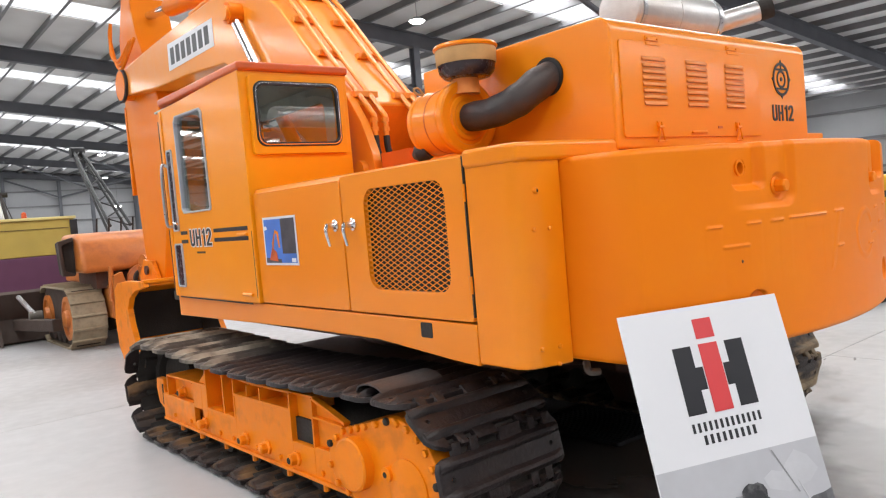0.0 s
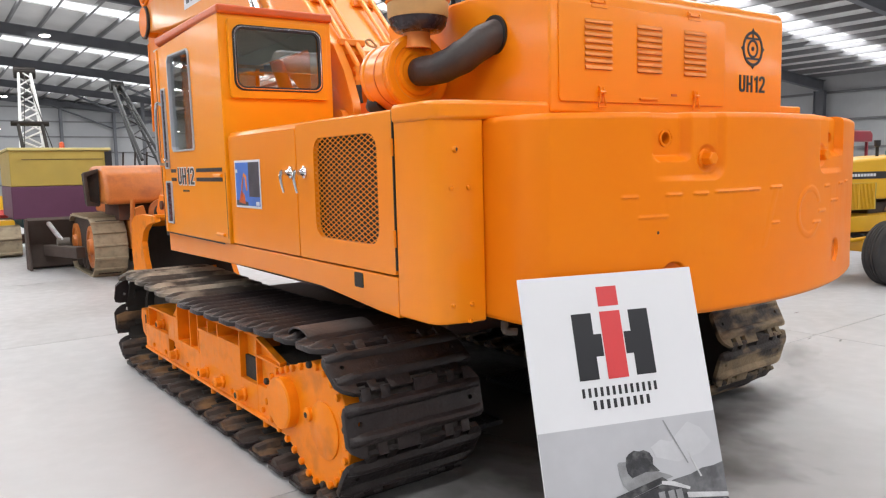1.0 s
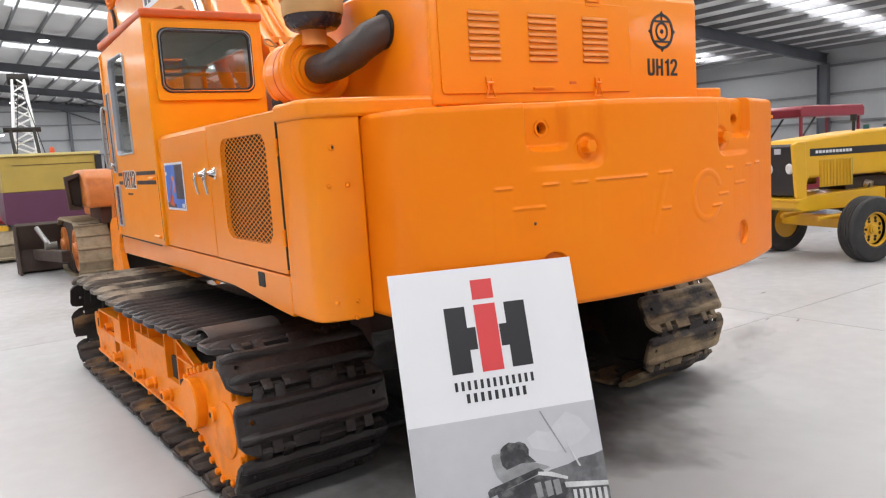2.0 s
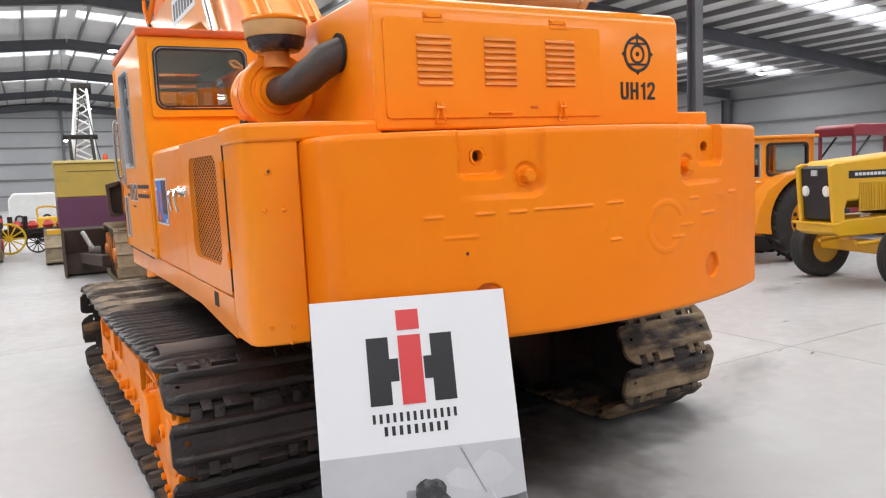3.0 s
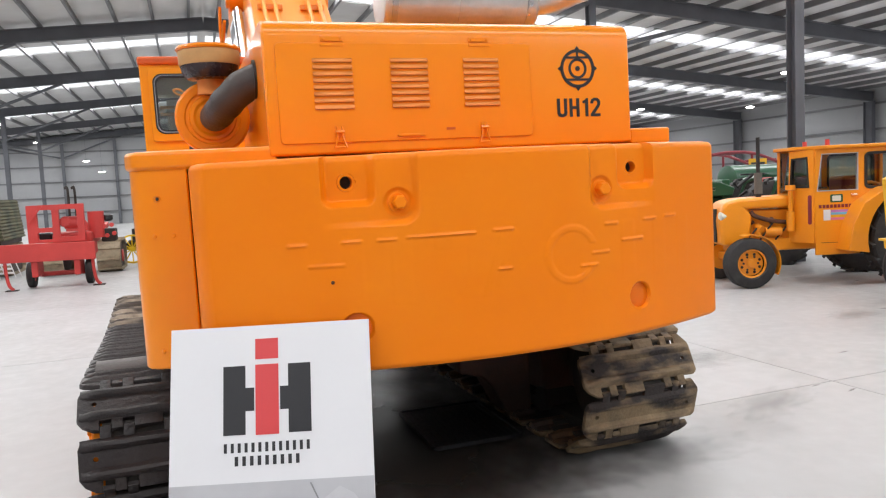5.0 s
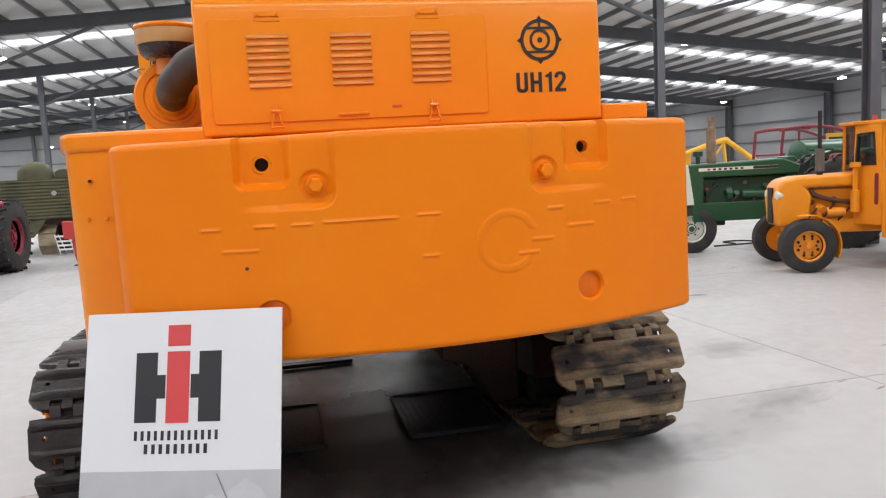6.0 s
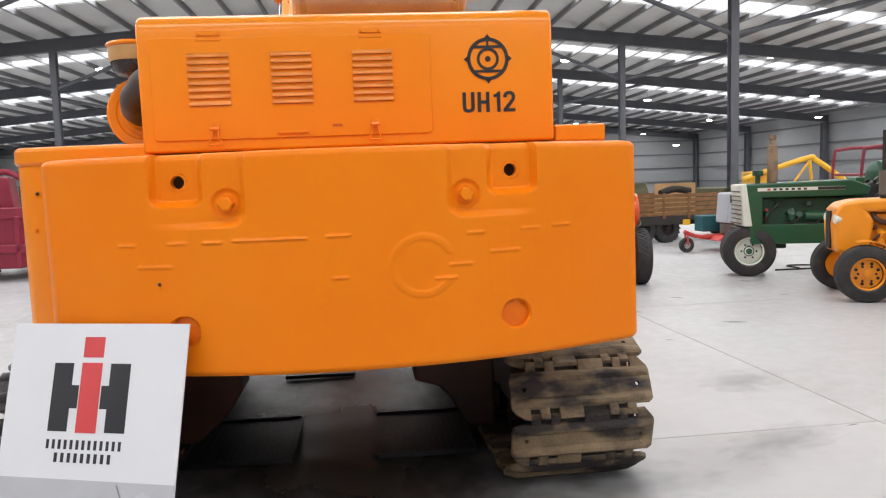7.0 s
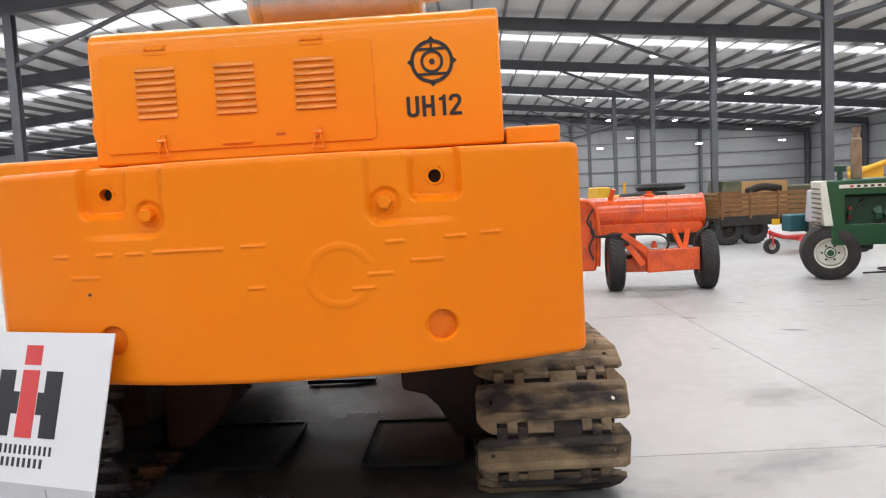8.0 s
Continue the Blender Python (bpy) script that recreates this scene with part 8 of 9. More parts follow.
def dragline():
    t = thing("dragline_crane", "mustard and plum coloured crawler crane with white lattice jib", "crane")
    w = 1.95
    part("house_upper", make(box, -w / 2, w / 2, 0, 2.6, 1.485, 2.24), MUSTARD, t, "mustard upper half of the house", bevel=0.02)
    part("house_lower", make(box, -w / 2 - 0.005, w / 2 + 0.005, -0.005, 2.6, 0.80, 1.48), PLUM, t, "plum lower half of the house", bevel=0.015)
    part("house_roof", make(box, -w / 2 - 0.03, w / 2 + 0.03, -0.04, 2.64, 2.24, 2.30), mat("pale_yellow_paint", (0.62, 0.52, 0.2), 0.5, vary=0.06), t, "pale yellow roof", bevel=0.015)
    part("door_seam", make(box, -0.75, 0.85, -0.012, 0.0, 2.05, 2.06), RUST, t)
    part("corner_post", make(box, w / 2 - 0.1, w / 2 + 0.04, -0.05, 0.06, 1.9, 2.22), BLACK, t)
    part("turntable", make(box, -0.8, 0.8, 0.3, 2.3, 0.6, 0.80), TEAL, t)
    plate_track(t, -1.31, -0.86, -0.1, 2.7, 0.66, 20, DUSTY_STEEL)
    plate_track(t, 0.86, 1.31, -0.1, 2.7, 0.66, 20, DUSTY_STEEL)
    part("track_axle", make(box, -1.2, 1.2, 0.4, 0.7, 0.25, 0.45), RUST, t, bevel=0.02)
    part("tool_box", make(prism, rrect(-1.25, -0.95, 0.66, 0.78, 0.03, 3), "y", 0.1, 0.5), YELLOW, t, "yellow box on the track", bevel=0.01)
    part("beacon", make(lathe, [(0, 0.06), (0.12, 0.05), (0.15, 0.02)], (0.1, 0.5, 2.3), (0, 0, 1), 14), VERMILION, t, "orange beacon")
    # white lattice jib, leaning away
    jib = bmesh.new()
    base, tip = Vector((-0.28, 2.2, 2.1)), Vector((-0.02, 5.7, 4.5))
    for sx in (-0.28, 0.28):
        for dz in (-0.2, 0.2):
            cyl(jib, base + Vector((sx, -dz * 0.6, dz)), tip + Vector((sx * 0.5, 0, dz * 0.4)), 0.035, n=8)
    for k in range(9):
        a, b = base.lerp(tip, k / 9), base.lerp(tip, (k + 1) / 9)
        f, g = 1 - 0.5 * k / 9, 1 - 0.5 * (k + 1) / 9
        sgn = 1 if k % 2 else -1
        for dz in (-0.2, 0.2):
            cyl(jib, a + Vector((-0.28 * f * sgn, 0, dz * f)), b + Vector((0.28 * g * sgn, 0, dz * g)), 0.022, n=6)
        for sx in (-0.28, 0.28):
            cyl(jib, a + Vector((sx * f, 0, -0.2 * f * sgn)), b + Vector((sx * g, 0, 0.2 * g * sgn)), 0.022, n=6)
    part("lattice_jib", jib, WHITE_PAINT, t, "white lattice jib")
    part("jib_head", make(cyl, (-0.28, 5.7, 4.53), (0.24, 5.7, 4.53), 0.16, n=18), GRIME_AND_SHADE, t)
    gantry = bmesh.new()
    for sx in (-0.55, -0.05):
        cyl(gantry, (sx, 1.6, 2.25), (sx, 2.4, 2.95), 0.04, n=8)
    cyl(gantry, (-0.7, 2.4, 2.95), (0.1, 2.4, 2.95), 0.06, n=8)
    part("gantry", gantry, GRIME_AND_SHADE, t)
    for sx in (-0.5, 0.1):
        part("rope", make(cyl, (sx, 1.9, 2.3), (-0.02, 5.7, 4.55), 0.012, n=6), GRIME_AND_SHADE, t)
    t.matrix_basis = pose(-0.83, 15.0, 0, 0, 0, -1) @ Matrix.Scale(0.945, 4)


def dozer():
    t = thing("crawler_dozer", "old faded orange crawler dozer with rusty tracks", "bulldozer")
    for xa, xb in ((-1.02, -0.5), (0.55, 1.05)):
        tr = plate_track(t, xa, xb, 11.05, 13.5, 1.0, 28, DUSTY_STEEL)
        for y, r in ((11.55, 0.36), (13.0, 0.33)):
            part("sprocket", make(lathe, [(0, r), (0.05, r), (0.06, r * 0.8), (0.03, r * 0.7), (0.03, r * 0.4), (0.09, r * 0.35), (0.1, r * 0.2)], (xa + 0.08, y, 0.5), (-1, 0, 0), 24), RUST_ORANGE, tr)
        for y in (11.95, 12.25, 12.6):
            part("track_roller", make(lathe, [(0, 0.13), (0.04, 0.13), (0.06, 0.07)], (xa + 0.08, y, 0.2), (-1, 0, 0), 16), RUST, tr)
    part("fuel_tank", make(prism, [(10.9, 1.22), (12.2, 1.22), (12.2, 1.86), (11.3, 1.86), (11.1, 1.80), (10.98, 1.66), (10.92, 1.45)], "x", -0.84, 0.6), RUST_ORANGE, t, "faded orange fuel tank", bevel=0.09, seg=4)
    part("tank_end", make(prism, [(-1.09, 1.75), (-0.86, 1.81), (-0.86, 1.76), (-1.04, 1.68), (-1.01, 1.28), (-0.86, 1.22), (-0.88, 1.19), (-1.06, 1.2)], "y", 11.2, 11.3), RUST, t, bevel=0.01)
    part("radiator", make(prism, [(-1.05, 1.73), (-0.84, 1.79), (-0.84, 1.2), (-1.02, 1.22)], "y", 11.31, 11.6), GRIME_AND_SHADE, t, "dark radiator core")
    part("seat_base", make(box, -0.6, 0.6, 11.1, 12.2, 0.95, 1.21), GREASY, t)
    part("gear_ring", make(hoop, circle(0.03, 1.07, 0.15, 28), circle(0.03, 1.07, 0.1, 28), "y", 10.72, 10.80), GRIME_AND_SHADE, t)
    part("gear_hub", make(lathe, [(0, 0.22), (0.08, 0.22), (0.1, 0.16), (0.14, 0.07), (0.2, 0.06)], (0.03, 10.9, 1.07), (0, -1, 0), 28), RUST_ORANGE, t)
    part("lift_arm", make(prism, [(-0.36, 0.55), (-0.22, 0.5), (-0.2, 0.9), (-0.28, 1.2), (-0.42, 1.15), (-0.42, 0.8)], "y", 10.78, 10.9), RUST_ORANGE, t, bevel=0.01)
    part("lift_arm", make(prism, [(0.22, 1.05), (0.42, 1.2), (0.42, 1.5), (0.2, 1.45), (0.05, 1.3)], "y", 10.7, 10.85), RUST_ORANGE, t, bevel=0.01)
    for a, b, r in (((0.0, 10.8, 0.7), (0.2, 10.75, 1.0), 0.09), ((-0.3, 10.85, 0.6), (-0.1, 10.8, 0.95), 0.05), ((0.3, 10.6, 1.3), (0.5, 10.5, 1.55), 0.06), ((-0.45, 10.9, 0.75), (-0.42, 10.9, 1.3), 0.04), ((0.1, 10.5, 0.75), (0.5, 10.45, 0.85), 0.1)):
        part("linkage", make(cyl, a, b, r, n=16), RUST_ORANGE, t)
    part("hood", make(box, -0.45, 0.45, 12.2, 13.9, 1.0, 1.75), RUST_ORANGE, t, bevel=0.04)
    part("rear_case", make(box, -0.45, 0.5, 10.9, 12.3, 0.45, 1.0), RUST_ORANGE, t, bevel=0.04)
    part("winch_drum", make(cyl, (0.05, 10.65, 1.15), (0.65, 10.65, 1.15), 0.22, n=24), RUST_ORANGE, t)
    part("winch_flange", make(lathe, [(0, 0.3), (0.04, 0.3), (0.05, 0.12), (0.1, 0.12)], (0.05, 10.65, 1.15), (-1, 0, 0), 24), RUST_ORANGE, t)
    part("winch_frame", make(prism, [(10.4, 0.45), (10.95, 0.45), (10.95, 1.5), (10.7, 1.55), (10.55, 1.3)], "x", 0.4, 0.8), RUST_ORANGE, t, bevel=0.03)
    part("drawbar", make(box, -0.2, 0.6, 10.3, 11.0, 0.5, 0.62), GREY_PLATE, t)
    part("push_arm", make(beam, (-1.15, 11.5, 0.42), (-1.42, 13.3, 0.35), 0.15, 0.2), RUST, t, bevel=0.02)
    part("arm_joint", make(cyl, (-1.35, 12.6, 0.52), (-1.15, 12.6, 0.52), 0.09, n=16), GREY_PLATE, t)
    part("end_plate", make(prism, [(12.95, 0.02), (13.5, 0.0), (13.5, 0.93), (13.3, 0.93), (13.22, 0.5)], "x", -1.76, -1.715), RUST, t, bevel=0.008)
    part("blade", make(prism, [(13.25, 0.05), (13.4, 0.0), (13.55, 0.45), (13.4, 0.95), (13.3, 0.9), (13.42, 0.45)], "x", -1.72, 1.5), RUST, t, "rusty dozer blade", bevel=0.01)
    part("blade_ram", make(tube, [(-1.27, 12.55, 0.55), (-1.33, 12.8, 0.68), (-1.40, 13.1, 0.85)], 0.042, 10), STEEL, t)
    for k in range(4):
        part("lever", make(cyl, (-0.3 + 0.2 * k, 12.0, 1.8), (-0.3 + 0.2 * k, 11.9, 2.1), 0.015, n=6), GRIME_AND_SHADE, t)
    t.matrix_basis = pose(-0.17, 0, 0) @ Matrix.Scale(0.94, 4)


def shovel_crane():
    t = thing("cable_shovel", "faded orange cable shovel with a dark lattice jib", "crane")
    part("house", make(box, -0.5, 0.6, 0, 2.0, 0.7, 1.75), RUST_ORANGE, t, bevel=0.03)
    part("undercarriage", make(box, -0.5, 0.6, 0.05, 1.95, 0.0, 0.7), RUST, t)
    jib = bmesh.new()
    base, tip = Vector((-0.19, 0.1, 1.8)), Vector((-0.24, 2.7, 3.66))
    for sx in (-0.2, 0.2):
        cyl(jib, base + Vector((sx, 0, 0.1)), tip + Vector((sx * 0.4, 0, 0.05)), 0.035, n=8)
        cyl(jib, base + Vector((sx, 0, -0.15)), tip + Vector((sx * 0.4, 0, -0.06)), 0.03, n=8)
    for k in range(10):
        a, b = base.lerp(tip, k / 10), base.lerp(tip, (k + 1) / 10)
        s = 1 if k % 2 else -1
        f = 1 - 0.7 * k / 10
        cyl(jib, a + Vector((-0.2 * f * s, 0, 0.08)), b + Vector((0.2 * f * s, 0, 0.08)), 0.014, n=6)
    part("lattice_jib", jib, BLACK, t, "dark lattice jib")
    part("jib_head", make(cyl, tip + Vector((-0.14, 0, 0)), tip + Vector((0.14, 0, 0)), 0.12, n=16), BLACK, t)
    t.matrix_basis = pose(0.95, 14.1, 0, 0, 0, 0)


def red_grader():
    t = thing("towed_grader", "faded red towed grader with open square frame", "grader")
    part("cross_beam", make(prism, [(-0.92, 0.57), (0.92, 0.54), (0.93, 0.90), (-0.93, 0.93)], "y", -0.06, 0.06), CRIMSON, t, "wide red cross beam", bevel=0.01)
    f = bmesh.new()
    sheet(f, rrect(-0.30, 0.75, 0.92, 1.68, 0.02), [rrect(-0.12, 0.16, 1.22, 1.58, 0.03), rrect(-0.12, 0.16, 0.98, 1.13, 0.03), rrect(0.28, 0.62, 1.02, 1.58, 0.04)], "y", 0.08, 0.2)
    part("tower", f, CRIMSON, t, "open red frame", bevel=0.01)
    part("tower_rail", make(beam, (-0.28, 0.03, 1.3), (0.0, 0.03, 1.66), 0.02, 0.03), CRIMSON, t)
    for x in (-0.74, 0.86):
        part("stand_leg", make(tube, [(x, 0, 0.56), (x + 0.01, 0, 0.3), (x + 0.05, 0, 0.1), (x + 0.12, 0, 0.02)], 0.032, 10), CRIMSON, t)
        part("stand_foot", make(box, x - 0.02, x + 0.2, -0.08, 0.08, 0, 0.02), GRIME_AND_SHADE, t)
    for x in (-0.38, 0.72):
        w = wheel(t, 0, -x, 0.26, 0.26, 0.14, 0.14, CRIMSON, face=1)
        w.matrix_basis = pose(0, 0.5, 0, 0, 0, 90)
    part("axle", make(cyl, (-0.3, 0.5, 0.26), (0.66, 0.5, 0.26), 0.05, n=12), CRIMSON, t)
    part("axle_arm", make(box, -0.28, -0.16, 0.0, 0.55, 0.24, 0.6), CRIMSON, t, bevel=0.02)
    part("axle_arm", make(box, 0.5, 0.62, 0.0, 0.55, 0.24, 0.6), CRIMSON, t, bevel=0.02)
    part("engine_drum", make(cyl, (0.35, 0.3, 1.3), (0.6, 0.3, 1.3), 0.13, n=18), CRIMSON, t)
    part("fuel_drum", make(cyl, (0.9, 0.6, 0.95), (0.9, 0.6, 1.5), 0.16, n=20), CRIMSON, t)
    part("gear_case", make(box, 0.1, 0.85, 0.25, 0.9, 0.6, 1.1), CRIMSON, t, bevel=0.05)
    for x in (0.42, 0.55):
        part("pipe", make(tube, [(x, 0.5, 1.3), (x, 0.5, 1.98), (x - 0.06, 0.5, 2.0)], 0.025, 8), GRIME_AND_SHADE, t)
    part("engine_block", make(box, 0.98, 1.26, 0.55, 0.95, 0.85, 1.12), GRIME_AND_SHADE, t, "dark engine block", bevel=0.03)
    part("air_filter", make(lathe, [(0, 0.05), (0.03, 0.1), (0.12, 0.1), (0.15, 0.05)], (1.12, 0.7, 1.28), (0, 0, 1), 16), BLACK, t)
    for x, z in ((1.05, 1.18), (1.2, 1.2), (1.24, 1.02), (1.1, 0.98)):
        part("engine_fitting", make(cyl, (x, 0.52, z), (x, 0.6, z), 0.045, n=12), CRIMSON, t)
    part("belt_pulley", make(lathe, [(0, 0.11), (0.03, 0.11), (0.035, 0.08), (0.06, 0.08)], (0.38, 0.21, 1.32), (0, -1, 0), 24), CRIMSON, t)
    part("seat", make(box, -0.2, 0.05, 0.5, 0.8, 0.95, 1.1), BLACK, t, bevel=0.03)
    t.matrix_basis = pose(-4.06, 13.8, 0, 0, 0, -2)
    d = thing("crawler_tractor", "red crawler tractor with dusty tracks", "bulldozer")
    plate_track(d, -0.33, 0.28, 0.0, 2.2, 0.83, 18, DUSTY_STEEL)
    plate_track(d, -1.7, -1.15, 0.0, 2.2, 0.83, 18, DUSTY_STEEL)
    part("body", make(box, -1.05, -0.4, 0.0, 2.3, 0.45, 1.15), CRIMSON, d, bevel=0.05)
    part("rear_plate", make(prism, [(-1.0, 0.5), (-0.35, 0.5), (-0.3, 1.2), (-0.55, 1.5), (-1.0, 1.5)], "y", -0.1, 0.02), CRIMSON, d, bevel=0.03)
    part("seat", make(box, -0.95, -0.5, 0.2, 0.6, 1.15, 1.35), BLACK, d, bevel=0.04)
    part("hub", make(lathe, [(0, 0.17), (0.03, 0.17), (0.05, 0.1)], (0.29, 0.35, 0.42), (1, 0, 0), 18), CRIMSON, d)
    part("lift_arm", make(beam, (-0.1, -0.1, 1.2), (-0.1, 0.9, 1.3), 0.12, 0.12), CRIMSON, d)
    d.matrix_basis = pose(-3.14, 16.5, 0) @ Matrix.Scale(0.88, 4)


def corrugated_tank():
    t = thing("armoured_tractor", "camouflaged crawler tank clad in corrugated iron", "tank")
    # plan: one long flank and a short sloping front, both of corrugated sheet
    ribs = 12
    zs = []
    for k in range(ribs):
        z, dz = 0.88 + 0.97 * k / ribs, 0.97 / ribs
        zs += [(z, 0.0), (z + dz * 0.25, 0.022), (z + dz * 0.5, 0.022), (z + dz * 0.75, 0.0)]
    zs.append((1.85, 0.0))
    body = bmesh.new()
    rings = []
    for z, o in zs:
        lean = 0.12 * (z - 0.88)
        rings.append([body.verts.new((x, y, z)) for x, y in ((-2.4, -0.25 - o), (0.0, -o), (0.66 - lean + o, 0.12 - o), (0.66 - lean + o, 2.6), (-2.4, 2.6))])
    for p, q in zip(rings, rings[1:]):
        for i in range(5):
            body.faces.new((p[i], p[(i + 1) % 5], q[(i + 1) % 5], q[i]))
    body.faces.new(rings[-1])
    body.faces.new(rings[0][::-1])
    bmesh.ops.recalc_face_normals(body, faces=body.faces[:])
    part("hull", body, CAMO, t, "corrugated camouflaged hull", angle=20)
    part("flank_plate", make(prism, [(-2.4, 0.35), (-0.35, 0.45), (-0.1, 0.75), (-0.02, 0.9), (-2.4, 0.9)], "y", 0.0, 0.08), CAMO, t)
    part("turret", make(lathe, [(0, 0.42), (0.22, 0.40), (0.36, 0.31), (0.44, 0.16), (0.46, 0.02)], (-0.36, 0.75, 1.84), (0, 0, 1), 28), CAMO, t, "rounded camouflaged turret")
    part("hatch", make(prism, [(0.1, 1.85), (0.42, 1.85), (0.44, 2.0), (0.36, 2.1), (0.2, 2.08), (0.1, 2.02)], "y", 0.6, 0.9), CAMO, t, bevel=0.03)
    plate_track(t, -0.28, 0.12, 0.1, 2.5, 0.72, 20, DUSTY_STEEL)
    plate_track(t, 1.0 - 0.62, 0.66, 0.5, 2.5, 0.72, 20, DUSTY_STEEL)
    part("headlamp", make(lathe, [(0, 0.05), (0.05, 0.06)], (0.22, -0.02, 1.5), (0.2, -1, 0), 14), STEEL, t)
    part("skirt", make(box, -2.3, 0.6, 0.15, 2.5, 0.76, 0.88), RUST, t)
    t.matrix_basis = pose(-6.1, 16.85, 0)
    c = None
    for k in range(2):
        m = bmesh.new()
        for dx in (0, 0.32):
            tube(m, [(dx, 0, 0.0), (dx - 0.14, 0.1, 0.48)], 0.013, 6, False)
            tube(m, [(dx + 0.12, 0.1, 0.0), (dx - 0.02, 0.0, 0.5)], 0.013, 6, False)
        for z in (0.1, 0.2, 0.3, 0.42):
            box(m, -0.28 * z, 0.32 - 0.28 * z, 0.1 * z, 0.1 * z + 0.02, z, z + 0.045)
        c = thing("folding_chair", "white folding chair beside the tank", "chair", "folding chairs")
        part("chair_frame", m, WHITE_PAINT, c)
        c.matrix_basis = pose(-5.85 + k * 0.28, 16.75 + 0.2 * k, 0, 0, 0, -5 + 12 * k)


def red_loader():
    t = thing("wheel_scraper", "dark crimson wheeled scraper on large lugged tyres", "scraper")
    paint = mat("dark_crimson_paint", (0.27, 0.018, 0.045), 0.4, vary=0.1, stain=(0.15, 0.012, 0.025), stain_amount=0.4)
    for x in (0.0, -2.1):
        w = wheel(t, 0, -x, 0.71, 0.71, 0.46, 0.36, paint, lugs=20, face=-1)
        w.matrix_basis = Matrix.Rotation(radians(90), 4, "Z")
    part("axle", make(cyl, (-2.0, 0, 0.71), (-0.1, 0, 0.71), 0.12, n=18), paint, t)
    part("bowl", make(prism, [(-1.75, 0.25), (-0.45, 0.25), (-0.35, 0.7), (-0.5, 1.25), (-1.7, 1.25)], "y", -1.6, 0.9), paint, t, "crimson scraper bowl", bevel=0.04)
    part("bowl_rail", make(box, -1.85, -0.32, -1.65, -1.45, 1.2, 1.42), paint, t, bevel=0.03)
    part("bowl_rail", make(box, -1.85, -0.32, -1.68, -1.5, 0.55, 0.72), paint, t, bevel=0.03)
    for x in (-1.6, -1.0, -0.5):
        part("bowl_rib", make(box, x, x + 0.1, -1.68, -1.58, 0.3, 1.25), paint, t, bevel=0.015)
    part("side_arm", make(prism, [(-0.62, 0.3), (-0.45, 0.25), (0.02, 1.42), (-0.05, 1.62), (-0.28, 1.58)], "y", -0.62, -0.5), paint, t, "slanting crimson side arm", bevel=0.015)
    part("arm_tip", make(cyl, (0.0, -0.6, 1.45), (0.22, -0.55, 1.36), 0.06, n=14), paint, t)
    part("lettering_bar", make(beam, (-0.32, -0.625, 0.8), (-0.16, -0.625, 1.2), 0.004, 0.06), WHITE, t)
    part("head_frame", make(prism, [(-1.5, 1.3), (-0.7, 1.3), (-0.8, 2.0), (-1.3, 2.05)], "y", -1.2, -0.9), paint, t, bevel=0.04)
    part("top_pipe", make(tube, [(-1.6, -1.1, 1.5), (-1.0, -1.1, 2.1), (-0.5, -1.0, 1.9)], 0.06, 10), paint, t)
    part("jack_foot", make(lathe, [(0, 0.16), (0.03, 0.16), (0.05, 0.06), (0.2, 0.05)], (-0.1, -0.45, 0.0), (0, 0, 1), 16), RUST, t)
    t.matrix_basis = pose(-5.95, 13.5, 0, 0, 0, -4)


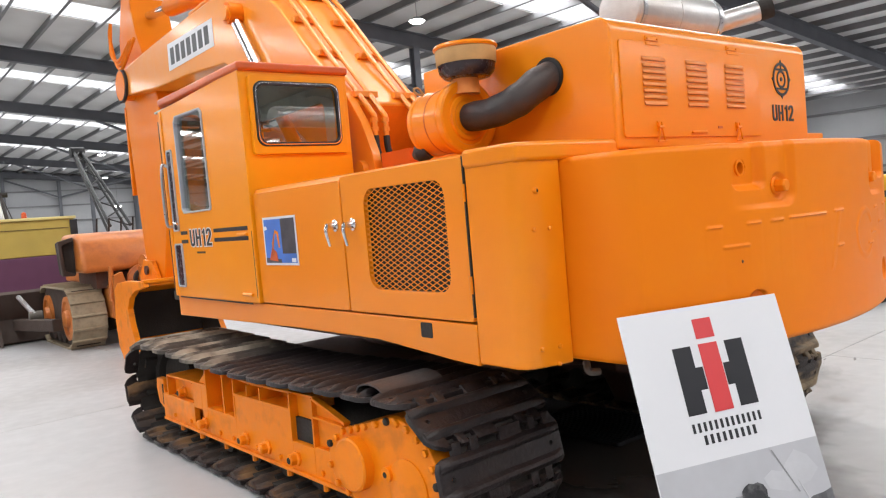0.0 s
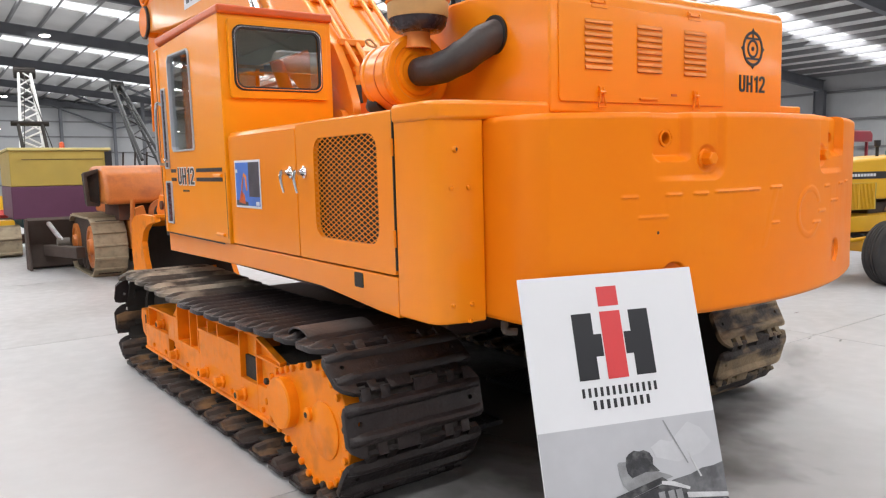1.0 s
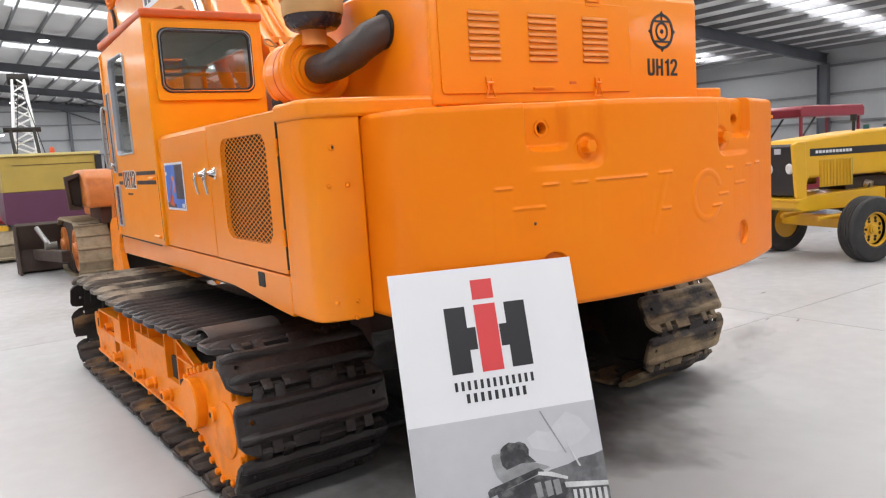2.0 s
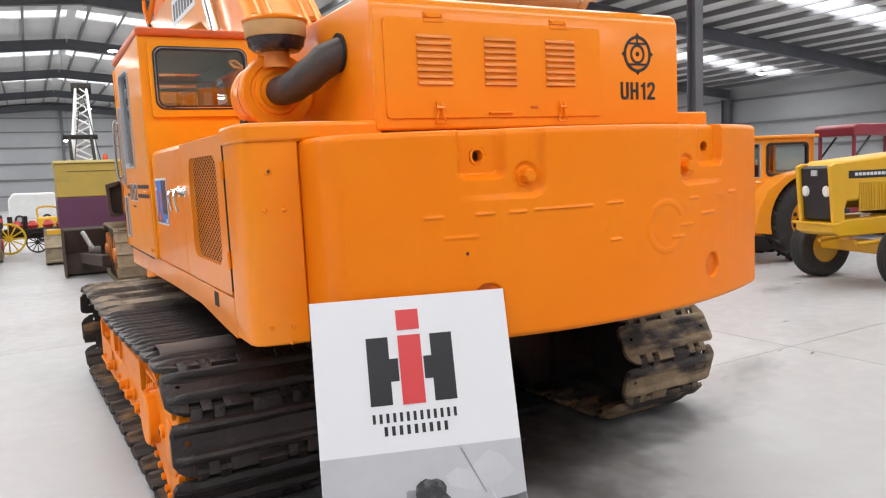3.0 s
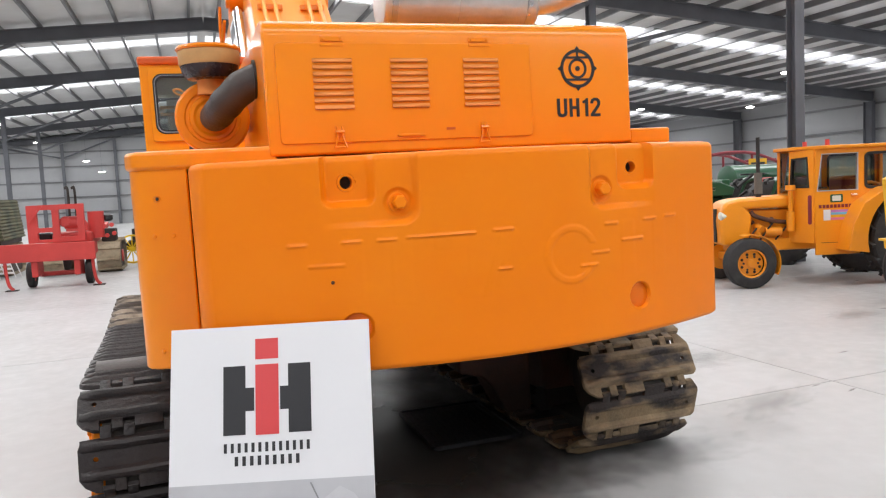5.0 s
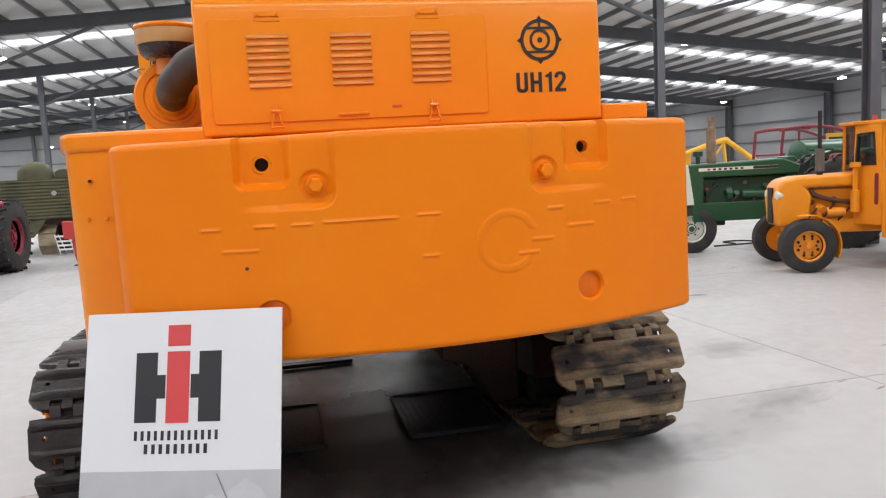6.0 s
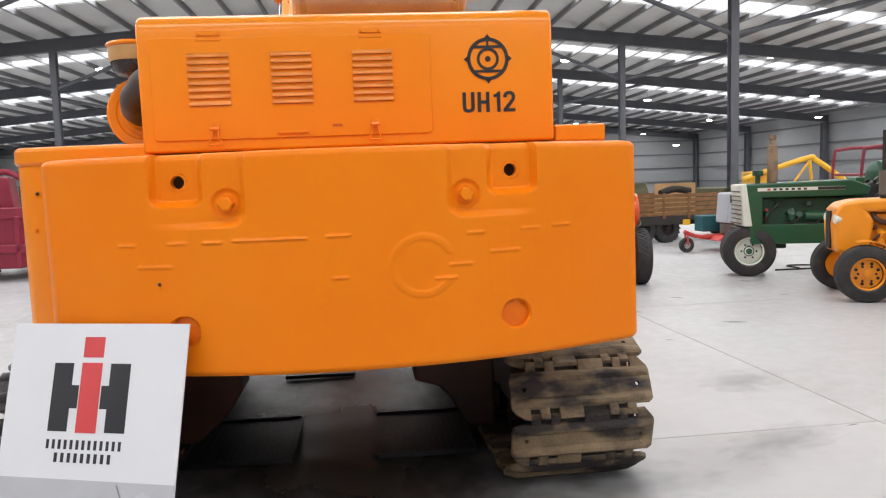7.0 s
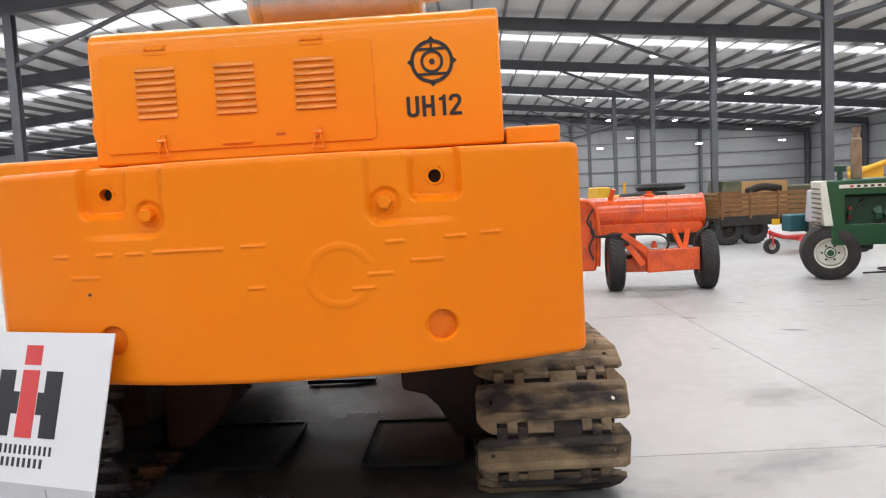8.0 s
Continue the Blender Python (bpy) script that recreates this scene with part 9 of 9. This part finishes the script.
def farm_wagon():
    t = thing("farm_wagon", "old wooden farm wagon with yellow spoked wheel", "wagon")
    for x, r, m in ((0.0, 0.39, mat("bright_yellow_paint", (0.85, 0.56, 0.015), 0.45, vary=0.05)), (0.62, 0.26, GRIME_AND_SHADE), (1.08, 0.26, GRIME_AND_SHADE)):
        w = part("spoked_wheel", make(hoop, circle(x, r, r, 32), circle(x, r, r * 0.88, 32), "y", -0.04, 0.04), m, t, "spoked wagon wheel")
        part("hub", make(cyl, (x, -0.1, r), (x, 0.1, r), r * 0.16, n=16), m, w)
        for k in range(12):
            a = math.pi * k / 6
            part("spoke", make(cyl, (x, 0, r), (x + r * 0.92 * math.cos(a), 0, r + r * 0.92 * math.sin(a)), r * 0.045, n=6), m, w)
    part("bed", make(box, -0.1, 1.6, 0.1, 0.7, 0.5, 0.6), GRIME_AND_SHADE, t)
    part("bed_board", make(box, -0.2, 1.4, 0.06, 0.1, 0.36, 0.56), GRIME_AND_SHADE, t)
    for x in (0.2, 0.55, 0.9, 1.2):
        part("red_casting", make(lathe, [(0, 0.1), (0.08, 0.14), (0.2, 0.06)], (x, 0.4, 0.6), (0, 0, 1), 16), CRIMSON, t)
    for x in (0.05, 0.38):
        part("boiler", make(cyl, (x, 0.4, 0.6), (x, 0.4, 0.92), 0.06, n=12), GRIME_AND_SHADE, t)
    t.matrix_basis = pose(-2.78, 18.8, 0)
    v = thing("white_van", "white box van parked by the far wall", "van")
    part("body", make(prism, [(-0.95, 0.2), (0.95, 0.2), (0.95, 1.36), (-0.75, 1.38), (-0.95, 1.1)], "y", 0, 1.4), WHITE_PAINT, v, bevel=0.08, seg=3)
    for x in (-0.55, 0.55):
        wheel(v, x, 0.02, 0.2, 0.2, 0.12, 0.11, STEEL, face=-1)
        wheel(v, x, 1.38, 0.2, 0.2, 0.12, 0.11, STEEL, face=1)
    v.matrix_basis = pose(-2.1, 36, 0)
    y = thing("forklift", "small yellow forklift standing by the wagon", "forklift")
    part("body", make(box, -0.35, 0.35, -0.3, 0.3, 0.2, 0.72), YELLOW, y, bevel=0.06)
    part("mast", make(beam, (0.38, 0, 0.05), (0.5, 0, 1.05), 0.1, 0.3), YELLOW, y)
    part("guard", make(tube, [(-0.3, 0, 0.7), (-0.28, 0, 1.0), (0.2, 0, 1.0), (0.3, 0, 0.7)], 0.03, 8), YELLOW, y)
    for x in (-0.22, 0.24):
        for s in (-1, 1):
            wheel(y, x, s * 0.3, 0.16, 0.16, 0.1, 0.09, STEEL, face=s)
    y.matrix_basis = pose(-1.75, 23.5, 0)


def small_fixtures():
    e = thing("exit_sign", "green illuminated exit sign on the end wall", "exit sign")
    part("casing", make(box, -0.35, 0.35, -0.05, 0.0, 0, 0.3), WHITE_PAINT, e)
    part("face", make(box, -0.33, 0.33, -0.06, -0.05, 0.02, 0.28), mat("exit_green", (0.05, 0.6, 0.25), 0.4, emit=0.8, vary=0), e)
    part("notice", make(box, 0.0, 0.45, -0.05, 0.0, -0.36, -0.05), WHITE_PAINT, e)
    e.matrix_basis = HALL @ pose(-14.3, NORTH - 0.002, 0.42)
    for x, x1, y0 in ((0.07, 0.70, 1.42), (-1.12, -0.43, 1.45)):
        d = thing("drip_tray", "shallow ribbed black oil drip tray on the floor", "tray", "oil trays")
        part("tray", make(hoop, rrect(x, x1, y0, y0 + 0.86, 0.03), rrect(x + 0.015, x1 - 0.015, y0 + 0.015, y0 + 0.845, 0.025), "z", 0.02, 0.045), BLACK, d)
        part("tray_bottom", make(prism, rrect(x + 0.015, x1 - 0.015, y0 + 0.015, y0 + 0.845, 0.025), "z", 0.0205, 0.03), BLACK, d, "oily black bottom")
        for k in range(14):
            xr = x + 0.04 + (x1 - x - 0.09) * k / 13
            part("tray_rib", make(box, xr, xr + 0.014, y0 + 0.05, y0 + 0.81, 0.0295, 0.034), BLACK, d)
    g = thing("floor_bar", "flat black steel bar lying on the floor", "bar")
    part("bar", make(box, -0.68, -0.08, 3.43, 3.53, 0.018, 0.05), BLACK, g, bevel=0.006)
    f = thing("wire_stand", "thin black wire stand lying on the floor", "stand")
    part("wire", make(tube, [(0, 0, 0.02), (0.9, 0.05, 0.02), (0.9, 0.45, 0.02), (0.5, 0.5, 0.02), (0.45, 0.05, 0.03)], 0.015, 6), GRIME_AND_SHADE, f)
    f.matrix_basis = pose(6.9, 8.9, 0)


yellow_tractor()
canopy_tractor()
amber_tractor()
green_tractor()
green_tank_trailer()
red_frame_rake()
orange_sprayer()
stake_truck()
mower()
far_yellow_crane()
dragline()
dozer()
shovel_crane()
red_grader()
corrugated_tank()
red_loader()
farm_wagon()
small_fixtures()
